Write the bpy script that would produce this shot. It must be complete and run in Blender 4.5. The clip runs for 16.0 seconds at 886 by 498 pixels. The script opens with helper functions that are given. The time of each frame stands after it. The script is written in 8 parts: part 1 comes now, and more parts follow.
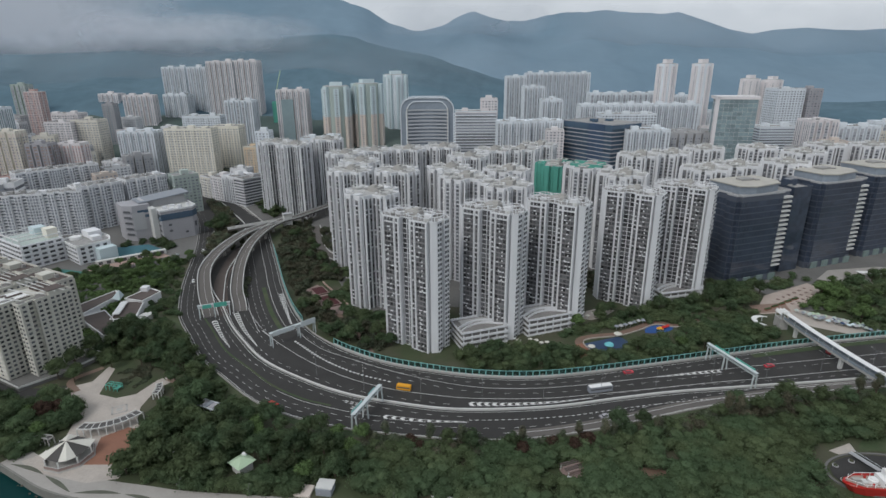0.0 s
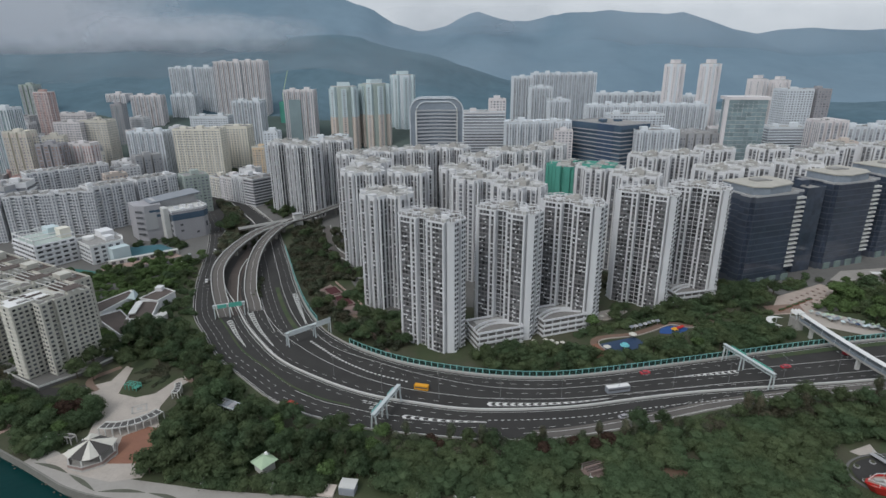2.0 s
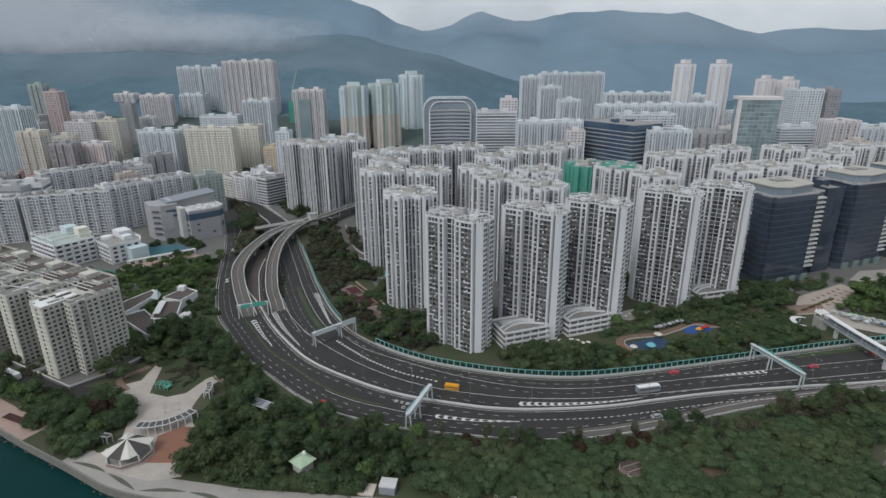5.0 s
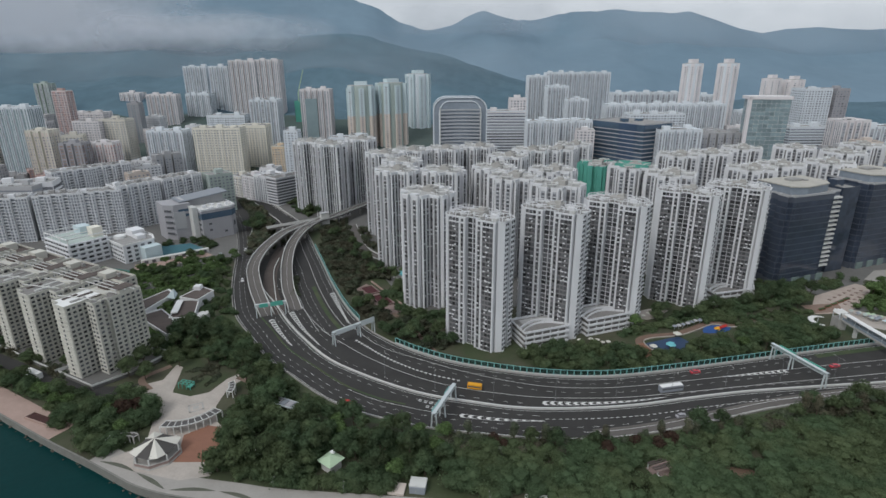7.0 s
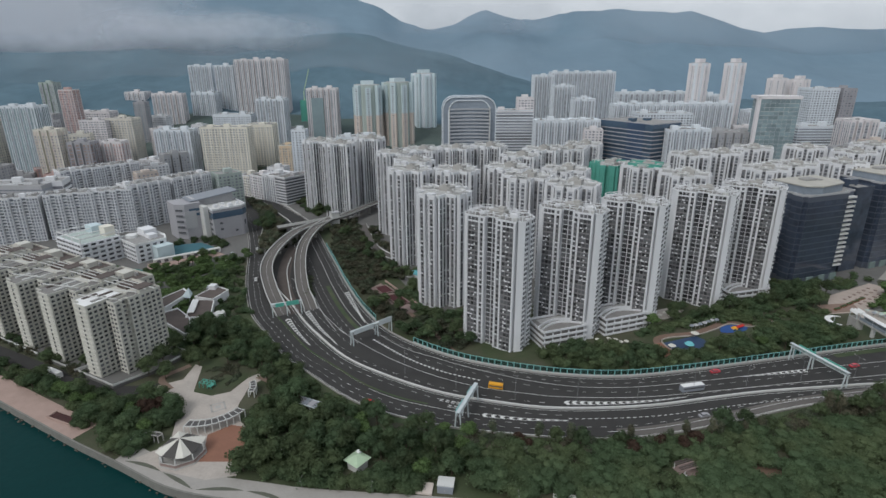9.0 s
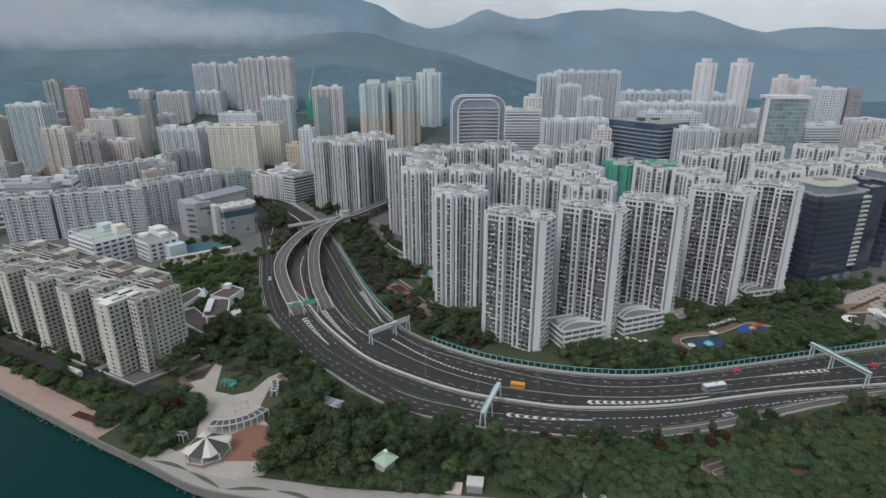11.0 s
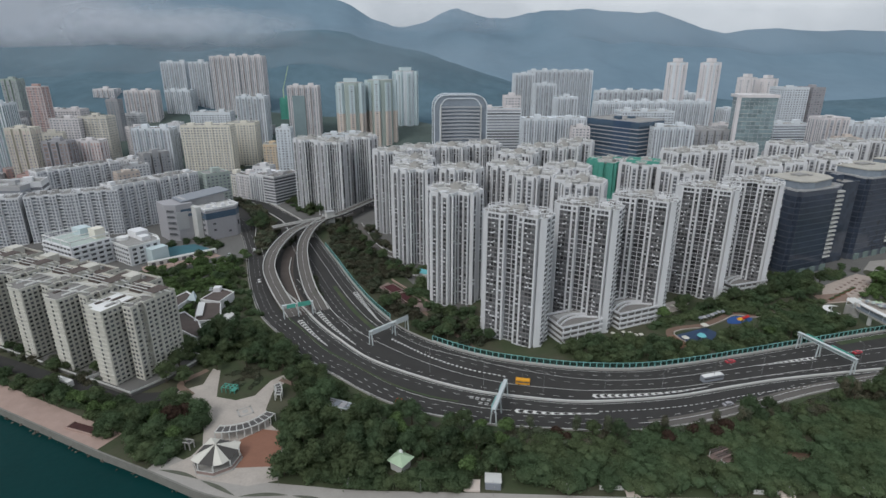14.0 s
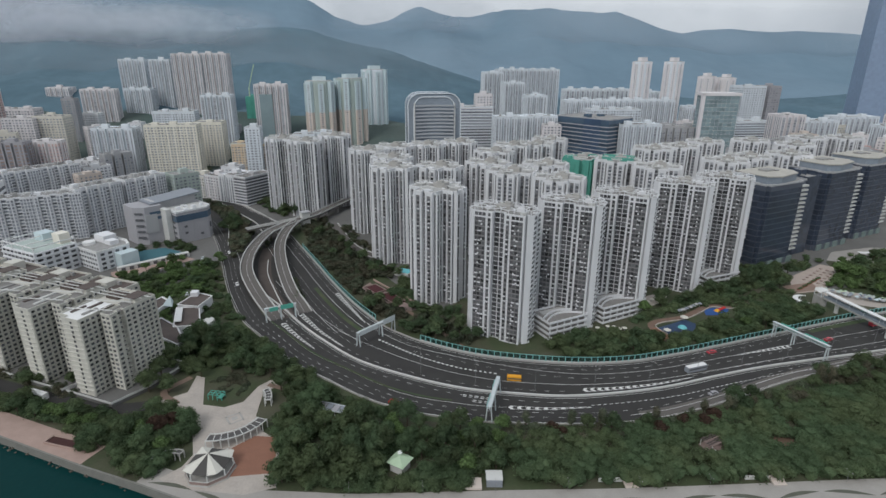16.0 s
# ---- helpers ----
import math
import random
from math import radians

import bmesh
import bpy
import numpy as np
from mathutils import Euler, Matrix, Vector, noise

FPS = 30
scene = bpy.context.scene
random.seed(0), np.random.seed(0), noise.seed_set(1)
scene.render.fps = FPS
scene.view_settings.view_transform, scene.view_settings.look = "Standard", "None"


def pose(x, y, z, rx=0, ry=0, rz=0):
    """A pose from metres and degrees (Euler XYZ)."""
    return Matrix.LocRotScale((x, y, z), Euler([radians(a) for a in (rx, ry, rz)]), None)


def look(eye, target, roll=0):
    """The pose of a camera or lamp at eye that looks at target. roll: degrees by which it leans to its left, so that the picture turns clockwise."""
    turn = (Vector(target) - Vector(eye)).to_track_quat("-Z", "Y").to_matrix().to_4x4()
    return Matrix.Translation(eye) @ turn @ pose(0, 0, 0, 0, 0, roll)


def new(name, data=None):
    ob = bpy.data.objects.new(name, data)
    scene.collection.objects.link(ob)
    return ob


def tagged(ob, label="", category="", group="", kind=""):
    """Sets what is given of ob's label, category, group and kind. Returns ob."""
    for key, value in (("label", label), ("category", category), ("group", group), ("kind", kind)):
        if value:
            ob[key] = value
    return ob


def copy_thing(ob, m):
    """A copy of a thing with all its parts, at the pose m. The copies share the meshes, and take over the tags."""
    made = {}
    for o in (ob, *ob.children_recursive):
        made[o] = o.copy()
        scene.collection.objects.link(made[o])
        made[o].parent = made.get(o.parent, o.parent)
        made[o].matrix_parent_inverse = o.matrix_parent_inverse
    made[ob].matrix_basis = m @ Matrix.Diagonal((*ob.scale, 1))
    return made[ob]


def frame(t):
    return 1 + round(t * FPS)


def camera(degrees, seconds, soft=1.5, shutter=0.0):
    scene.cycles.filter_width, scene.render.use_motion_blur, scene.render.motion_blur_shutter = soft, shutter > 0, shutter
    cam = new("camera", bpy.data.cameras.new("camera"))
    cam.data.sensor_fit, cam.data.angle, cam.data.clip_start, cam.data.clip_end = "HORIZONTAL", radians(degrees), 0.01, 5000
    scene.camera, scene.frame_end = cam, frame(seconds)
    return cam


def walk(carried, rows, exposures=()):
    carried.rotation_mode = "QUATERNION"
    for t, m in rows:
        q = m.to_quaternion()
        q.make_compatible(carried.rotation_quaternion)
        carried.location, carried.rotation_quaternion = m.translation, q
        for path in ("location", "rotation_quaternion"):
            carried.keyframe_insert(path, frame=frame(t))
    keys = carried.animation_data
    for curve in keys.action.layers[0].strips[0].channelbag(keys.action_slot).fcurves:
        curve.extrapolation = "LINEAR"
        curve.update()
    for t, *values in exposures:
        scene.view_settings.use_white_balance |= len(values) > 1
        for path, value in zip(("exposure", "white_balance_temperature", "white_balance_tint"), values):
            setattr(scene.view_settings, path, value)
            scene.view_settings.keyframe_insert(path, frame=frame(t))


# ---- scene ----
cam = camera(78.3, 16.0)
METRES, EYE = 76.0, 134.0
ROWS = [
    (0.0, 0.0, 0.0, 0.0, -0.12, -18.67, 0.34),
    (0.5, -0.0164, -0.0016, 0.0016, -0.01, -18.68, 0.32),
    (1.0, -0.0389, -0.0033, 0.0024, 0.06, -18.67, 0.32),
    (1.5, -0.0638, -0.005, 0.0037, 0.11, -18.67, 0.34),
    (2.0, -0.0895, -0.0065, 0.0053, 0.12, -18.67, 0.35),
    (2.5, -0.1164, -0.0078, 0.0074, 0.13, -18.68, 0.36),
    (3.0, -0.1433, -0.0095, 0.008, 0.15, -18.66, 0.37),
    (3.5, -0.1733, -0.0106, 0.0093, 0.15, -18.67, 0.37),
    (4.0, -0.203, -0.0119, 0.0099, 0.15, -18.68, 0.35),
    (6.5, -0.3647, -0.0131, 0.0105, 0.09, -18.75, 0.29),
    (7.0, -0.3978, -0.0133, 0.0108, 0.1, -18.76, 0.29),
    (7.5, -0.4281, -0.013, 0.0108, 0.08, -18.76, 0.28),
    (8.0, -0.4605, -0.0126, 0.0114, 0.08, -18.78, 0.26),
    (8.5, -0.4928, -0.0124, 0.0106, 0.05, -18.8, 0.25),
    (9.0, -0.523, -0.0117, 0.0112, 0.05, -18.82, 0.24),
    (9.5, -0.5574, -0.0111, 0.0112, 0.02, -18.85, 0.2),
    (10.0, -0.5897, -0.01, 0.0112, 0.01, -18.87, 0.16),
    (12.5, -0.7608, -0.0057, 0.0096, -0.93, -18.95, -0.01),
    (13.0, -0.7919, -0.0058, 0.0097, -1.71, -18.97, -0.01),
    (13.5, -0.8244, -0.0053, 0.0103, -2.51, -19.0, -0.03),
    (14.0, -0.8595, -0.0021, 0.009, -3.48, -19.01, -0.08),
    (14.5, -0.8949, 0.003, 0.0075, -4.5, -19.04, -0.14),
    (15.0, -0.9311, 0.0102, 0.006, -5.59, -19.05, -0.18),
    (15.5, -0.9657, 0.0162, 0.0059, -6.52, -19.1, -0.23),
    (16.0, -0.997, 0.0203, 0.0057, -7.26, -19.13, -0.26),
]
walk(cam, [(t, pose(0, 0, EYE) @ pose(METRES * x, METRES * y, METRES * z, 90 + pitch, roll, yaw)) for t, x, y, z, yaw, pitch, roll in ROWS])

# ---- light and air ----
SUN_FROM = Vector((-0.45, -0.55, 0.80)).normalized()
world = bpy.data.worlds.new("overcast_sky")
scene.world = world
world.use_nodes = True
wn, wl = world.node_tree.nodes, world.node_tree.links
wn.clear()
sky = wn.new("ShaderNodeTexSky")
sky.sky_type = "NISHITA"
sky.sun_disc = False
sky.sun_elevation = math.asin(SUN_FROM.z)
sky.sun_rotation = math.atan2(SUN_FROM.x, SUN_FROM.y)
sky.dust_density, sky.air_density, sky.ozone_density = 3.0, 1.5, 2.0
grey_sky = wn.new("ShaderNodeHueSaturation")
grey_sky.inputs["Saturation"].default_value = 0.25
cloud_noise = wn.new("ShaderNodeTexNoise")
cloud_noise.inputs["Scale"].default_value = 3.5
cloud_noise.inputs["Detail"].default_value = 6
cloud_ramp = wn.new("ShaderNodeValToRGB")
cloud_ramp.color_ramp.elements[0].position, cloud_ramp.color_ramp.elements[0].color = 0.35, (4.7, 5.25, 5.95, 1)
cloud_ramp.color_ramp.elements[1].position, cloud_ramp.color_ramp.elements[1].color = 0.65, (6.7, 7.3, 8.0, 1)
sky_mix = wn.new("ShaderNodeMixRGB")
sky_mix.inputs[0].default_value = 0.75
sky_back = wn.new("ShaderNodeBackground")
sky_back.inputs["Strength"].default_value = 0.105
sky_out = wn.new("ShaderNodeOutputWorld")
wl.new(sky.outputs[0], grey_sky.inputs["Color"])
wl.new(cloud_noise.outputs["Fac"], cloud_ramp.inputs[0])
wl.new(grey_sky.outputs[0], sky_mix.inputs[1])
wl.new(cloud_ramp.outputs[0], sky_mix.inputs[2])
wl.new(sky_mix.outputs[0], sky_back.inputs[0])
wl.new(sky_back.outputs[0], sky_out.inputs[0])
sun = new("sun", bpy.data.lights.new("sun", "SUN"))
sun.data.energy, sun.data.angle, sun.data.color = 1.15, radians(25), (1.0, 0.985, 0.96)
sun.matrix_world = look((0, 0, 0), -SUN_FROM)


# ---- materials ----
def material(name, colour, rough=0.85, leaf=0.0, vary=0.12, scale=0.4, fine=6.0, streak=0.0, bump=0.0, metal=0.0, island=0.0, other=None, spec=0.4, objvary=0.0):
    """Paint, stone, leaf: a base colour with coarse and fine variation, optional rain streaks, bump and per-piece change."""
    m = bpy.data.materials.new(name)
    m.use_nodes = True
    n, l = m.node_tree.nodes, m.node_tree.links
    b = n["Principled BSDF"]
    b.inputs["Roughness"].default_value = rough
    b.inputs["Metallic"].default_value = metal
    b.inputs["Specular IOR Level"].default_value = spec
    geo = n.new("ShaderNodeNewGeometry")

    def tex(s, stretch=1.0, detail=4):
        mp = n.new("ShaderNodeMapping")
        mp.inputs["Scale"].default_value = (s, s, s * stretch)
        l.new(geo.outputs["Position"], mp.inputs["Vector"])
        t = n.new("ShaderNodeTexNoise")
        t.inputs["Scale"].default_value = 1.0
        t.inputs["Detail"].default_value = detail
        l.new(mp.outputs[0], t.inputs["Vector"])
        return t.outputs["Fac"]

    def math_node(op, a, bb):
        k = n.new("ShaderNodeMath")
        k.operation = op
        for i, v in enumerate((a, bb)):
            if isinstance(v, (int, float)):
                k.inputs[i].default_value = v
            else:
                l.new(v, k.inputs[i])
        return k.outputs[0]

    total = math_node("ADD", math_node("MULTIPLY", math_node("SUBTRACT", tex(scale), 0.5), 2.2 * vary),
                      math_node("MULTIPLY", math_node("SUBTRACT", tex(fine), 0.5), 1.4 * vary))
    if streak:
        total = math_node("ADD", total, math_node("MULTIPLY", math_node("SUBTRACT", tex(0.7, 0.05), 0.5), 2.0 * streak))
    if island:
        total = math_node("ADD", total, math_node("MULTIPLY", math_node("SUBTRACT", geo.outputs["Random Per Island"], 0.5), island))
    if objvary:
        info = n.new("ShaderNodeObjectInfo")
        total = math_node("ADD", total, math_node("MULTIPLY", math_node("SUBTRACT", info.outputs["Random"], 0.5), objvary))
    gain = math_node("ADD", total, 1.0)
    base = n.new("ShaderNodeRGB")
    base.outputs[0].default_value = (*colour, 1)
    source = base.outputs[0]
    if other:
        mix = n.new("ShaderNodeMixRGB")
        ramp = n.new("ShaderNodeValToRGB")
        ramp.color_ramp.elements[0].position, ramp.color_ramp.elements[1].position = 0.42, 0.58
        l.new(tex(scale * 0.6, 1.0, 5), ramp.inputs[0])
        l.new(ramp.outputs[0], mix.inputs[0])
        l.new(source, mix.inputs[1])
        mix.inputs[2].default_value = (*other, 1)
        source = mix.outputs[0]
    hsv = n.new("ShaderNodeHueSaturation")
    l.new(gain, hsv.inputs["Value"])
    l.new(source, hsv.inputs["Color"])
    l.new(hsv.outputs[0], b.inputs["Base Color"])
    if leaf:
        thin = n.new("ShaderNodeBsdfTranslucent")
        blend = n.new("ShaderNodeMixShader")
        blend.inputs[0].default_value = leaf
        l.new(hsv.outputs[0], thin.inputs["Color"])
        l.new(b.outputs[0], blend.inputs[1])
        l.new(thin.outputs[0], blend.inputs[2])
        l.new(blend.outputs[0], n["Material Output"].inputs["Surface"])
    if bump:
        bn = n.new("ShaderNodeBump")
        bn.inputs["Strength"].default_value = 0.6
        bn.inputs["Distance"].default_value = bump
        l.new(tex(fine * 0.7), bn.inputs["Height"])
        l.new(bn.outputs[0], b.inputs["Normal"])
    return m


WHITE = material("white_render", (0.715, 0.72, 0.735), vary=0.05, scale=0.06, fine=1.2, streak=0.07, objvary=0.06)
# white render for far buildings, with a bluish haze tint painted in
HAZEWHITE = material("haze_tinted_white_render", (0.69, 0.73, 0.765), vary=0.05, scale=0.06, fine=1.2, streak=0.07)
PAVEGREY = material("grey_paving", (0.15, 0.147, 0.14), vary=0.15, scale=0.3, fine=2.0)
CREAM = material("cream_render", (0.67, 0.64, 0.57), vary=0.06, scale=0.08, fine=1.2, streak=0.08)
GREYWALL = material("grey_render", (0.42, 0.42, 0.43), vary=0.07, scale=0.08, fine=1.2, streak=0.08)
ESTATE = material("stained_pale_concrete", (0.57, 0.555, 0.50), vary=0.08, scale=0.1, fine=1.5, streak=0.12)
YELLOW = material("pale_yellow_render", (0.75, 0.72, 0.635), vary=0.06, scale=0.08, fine=1.2, streak=0.06)
PINK = material("salmon_pink_tiles", (0.52, 0.36, 0.33), vary=0.08, scale=0.1, fine=1.5)
PALEPINK = material("pale_pink_render", (0.71, 0.68, 0.685), vary=0.07, scale=0.1, fine=1.5)
PALEGREEN = material("pale_green_render", (0.42, 0.48, 0.45), vary=0.07, scale=0.1, fine=1.5)
PALEBLUE = material("pale_blue_render", (0.54, 0.635, 0.66), vary=0.06, scale=0.1, fine=1.5)
PEACH = material("peach_render", (0.62, 0.54, 0.485), vary=0.06, scale=0.1, fine=1.5)
ORANGE = material("faded_orange_render", (0.66, 0.52, 0.36), vary=0.08, scale=0.1, fine=1.5)
BROWN = material("brown_tiles", (0.27, 0.20, 0.18), vary=0.1, scale=0.1, fine=1.5)
PURPLE = material("mauve_grey_cladding", (0.37, 0.365, 0.385), vary=0.08, scale=0.1, fine=1.5)
ROOF = material("weathered_roof_concrete", (0.30, 0.295, 0.285), vary=0.22, scale=0.25, fine=2.0)
ROOFDARK = material("grey_roof_felt", (0.22, 0.21, 0.20), vary=0.2, scale=0.25, fine=2.0)
CONCRETE = material("concrete", (0.38, 0.37, 0.35), vary=0.12, scale=0.3, fine=3.0, streak=0.06)
PALECONC = material("pale_concrete", (0.58, 0.58, 0.56), vary=0.10, scale=0.3, fine=3.0, streak=0.05)
WINDOW = material("dark_window_glass", (0.105, 0.108, 0.116), rough=0.18, vary=0.1, island=1.3, spec=0.5)
WINDOWPIECE = material("dark_window_pane", (0.10, 0.10, 0.106), rough=0.18, vary=0.1, objvary=1.3, spec=0.5)
# panes of farther blocks: lighter grey than WINDOW, to paint in haze
WINDOWHAZE = material("hazed_window_glass", (0.235, 0.25, 0.28), rough=0.3, vary=0.1, island=1.0)
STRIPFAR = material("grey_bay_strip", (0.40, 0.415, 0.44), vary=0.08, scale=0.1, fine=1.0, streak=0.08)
ROOFPALE = material("pale_weathered_roof", (0.44, 0.435, 0.425), vary=0.2, scale=0.25, fine=2.0)
GLASSDARK = material("dark_blue_curtain_wall", (0.052, 0.067, 0.097), rough=0.10, vary=0.45, scale=0.045, fine=0.3, island=0.3, spec=0.9)
SPANDREL = material("dark_spandrel_band", (0.090, 0.104, 0.132), rough=0.3, vary=0.2, scale=0.05, fine=0.6)
SHOPGLASS = material("grey_green_shop_glass", (0.20, 0.26, 0.245), rough=0.3, vary=0.25, scale=0.3)
GLASSGREY = material("grey_blue_curtain_wall", (0.25, 0.29, 0.335), rough=0.2, vary=0.25, scale=0.06, fine=0.5, spec=0.6)
GLASSBLUE = material("blue_curtain_wall", (0.07, 0.11, 0.16), rough=0.12, vary=0.25, scale=0.05, fine=0.5, island=0.7, spec=0.6)
GLASSTEAL = material("teal_curtain_wall", (0.23, 0.30, 0.32), rough=0.15, vary=0.2, scale=0.05, fine=0.5, island=0.4, spec=0.6)
NETGREEN = material("green_scaffold_net", (0.10, 0.36, 0.29), vary=0.14, scale=0.15, fine=1.0, streak=0.15)
ASPHALT = material("asphalt", (0.041, 0.0395, 0.038), vary=0.30, scale=0.10, fine=1.5, rough=0.9)
RAMPGREY = material("worn_concrete_road", (0.125, 0.114, 0.105), vary=0.15, scale=0.12, fine=1.5)
PAINT = material("road_paint", (0.66, 0.66, 0.64), vary=0.22, scale=0.5, fine=3)
TEAL = material("teal_painted_steel", (0.22, 0.47, 0.45), rough=0.5, vary=0.12, scale=0.3, fine=3)
TEALPANE = material("teal_barrier_pane", (0.045, 0.095, 0.095), rough=0.2, vary=0.2, scale=0.2, fine=2, objvary=0.5)
def clear_pane(m, share):
    """Let a share of the light pass straight through, as tinted glass does."""
    n, l = m.node_tree.nodes, m.node_tree.links
    see, blend = n.new("ShaderNodeBsdfTransparent"), n.new("ShaderNodeMixShader")
    see.inputs["Color"].default_value = (0.75, 0.88, 0.86, 1)
    blend.inputs[0].default_value = share
    l.new(n["Principled BSDF"].outputs[0], blend.inputs[1])
    l.new(see.outputs[0], blend.inputs[2])
    l.new(blend.outputs[0], n["Material Output"].inputs["Surface"])


clear_pane(TEALPANE, 0.55)
STEEL = material("galvanised_steel", (0.55, 0.60, 0.61), rough=0.5, metal=0.0, vary=0.1, scale=0.5, fine=4)
SIGNGREEN = material("green_sign_sheet", (0.10, 0.40, 0.32), rough=0.4, vary=0.06)
WHITEPAINT = material("white_paint", (0.78, 0.78, 0.77), rough=0.6, vary=0.05, scale=0.4, fine=3)
GRASS = material("grass", (0.048, 0.072, 0.032), vary=0.35, scale=0.12, fine=1.5, other=(0.066, 0.080, 0.040), bump=0.2)
EARTH = material("park_ground", (0.050, 0.066, 0.030), vary=0.3, scale=0.08, fine=1.0, other=(0.074, 0.074, 0.046))
CITYGROUND = material("city_ground", (0.145, 0.142, 0.135), vary=0.3, scale=0.03, fine=0.4)
PLAZA = material("pale_plaza_paving", (0.43, 0.385, 0.345), vary=0.2, scale=0.15, fine=1.2)
PINKPAVE = material("pink_promenade_paving", (0.38, 0.275, 0.235), vary=0.16, scale=0.2, fine=1.5)
REDPAVE = material("terracotta_paving", (0.265, 0.13, 0.088), vary=0.14, scale=0.2, fine=1.5)
STONE = material("quay_stone", (0.21, 0.205, 0.185), vary=0.2, scale=0.4, fine=2.5, bump=0.1)
WATER = material("harbour_water", (0.003, 0.034, 0.034), rough=0.35, vary=0.15, scale=0.05, fine=0.5, bump=0.12, spec=0.05)
BARK = material("bark", (0.09, 0.07, 0.05), vary=0.2, scale=1.0, fine=6)
LEAF = material("leaves", (0.105, 0.156, 0.084), vary=0.30, scale=0.10, fine=1.2, island=0.55, objvary=0.35, spec=0.1, other=(0.128, 0.166, 0.086), leaf=0.5)
LEAFLIGHT = material("light_green_leaves", (0.125, 0.190, 0.075), vary=0.3, scale=0.12, fine=1.2, island=0.8, objvary=0.3, spec=0.2, leaf=0.4)
LEAFDARK = material("dark_dull_leaves", (0.125, 0.150, 0.100), vary=0.32, scale=0.16, fine=1.2, island=0.8, objvary=0.4, spec=0.15, other=(0.142, 0.136, 0.094), leaf=0.5)
LEAFDEEP = material("deep_green_leaves", (0.090, 0.134, 0.074), vary=0.3, scale=0.12, fine=1.2, island=0.6, objvary=0.35, spec=0.1, other=(0.100, 0.130, 0.068), leaf=0.5)
LEAFRED = material("red_brown_leaves", (0.075, 0.048, 0.036), vary=0.3, scale=0.15, fine=1.2, island=0.8, spec=0.2, leaf=0.4)
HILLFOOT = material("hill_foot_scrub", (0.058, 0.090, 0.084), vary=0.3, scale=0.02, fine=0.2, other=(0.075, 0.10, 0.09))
# the next two hill colours have distance haze painted in: paler and bluer woods
HAZYRIDGE = material("haze_painted_wooded_ridge", (0.180, 0.256, 0.318), vary=0.10, scale=0.004, fine=0.03, other=(0.160, 0.234, 0.294), rough=1.0, spec=0.0)
HAZYHILL = material("haze_painted_hillside", (0.100, 0.160, 0.198), vary=0.30, scale=0.006, fine=0.05, other=(0.114, 0.174, 0.212), rough=1.0, spec=0.0)
DARKROOF = material("dark_brown_roof", (0.105, 0.084, 0.076), vary=0.2, scale=0.3)
LAMPGREY = material("dull_grey_steel", (0.20, 0.205, 0.21), rough=0.6, vary=0.1)
ROCK = material("shore_rock", (0.10, 0.088, 0.072), vary=0.3, scale=0.6, fine=3.0, island=0.6)
# shade of the tower recesses and slots, painted as a dark colour
BAYSHADE = material("painted_recess_shade", (0.115, 0.118, 0.124), vary=0.12, scale=0.2, fine=1.5)
WINDOWMID = material("mid_grey_window_glass", (0.15, 0.155, 0.17), rough=0.25, vary=0.1, island=0.9)
PROMENADE = material("grey_promenade_paving", (0.35, 0.33, 0.305), vary=0.14, scale=0.2, fine=1.5)
BAYGREY = material("grey_bay_infill", (0.205, 0.203, 0.205), vary=0.1, scale=0.1, fine=1.5, streak=0.1)
# glass of the farthest tower, its pale blue being painted haze
HAZEGLASS = material("haze_painted_curtain_wall", (0.26, 0.34, 0.47), rough=0.3, vary=0.06, scale=0.02, fine=0.2, island=0.1)
BEDGREY = material("dark_planting_bed", (0.105, 0.11, 0.085), vary=0.25, scale=0.3, fine=2)
RED = material("red_paint", (0.50, 0.035, 0.03), rough=0.4, vary=0.08)
PINKRED = material("taxi_red", (0.55, 0.06, 0.08), rough=0.35, vary=0.06)
ORANGEP = material("school_bus_yellow", (0.75, 0.36, 0.03), rough=0.4, vary=0.06)
BLUEP = material("blue_paint", (0.035, 0.065, 0.13), rough=0.5, vary=0.12, scale=0.3)
POOLBLUE = material("turquoise_paint", (0.16, 0.50, 0.55), rough=0.5, vary=0.10, scale=0.2)
GREENROOF = material("pale_green_roof_sheet", (0.40, 0.52, 0.36), rough=0.6, vary=0.1, scale=0.5)
CANVAS = material("off_white_canvas", (0.62, 0.60, 0.54), vary=0.06, scale=0.4)
CANVASGREY = material("grey_canvas", (0.075, 0.07, 0.066), vary=0.06, scale=0.4)
BLACK = material("black_rubber", (0.02, 0.02, 0.02), vary=0.1)
TARP = material("grey_blue_roof_sheet", (0.26, 0.28, 0.31), vary=0.08)


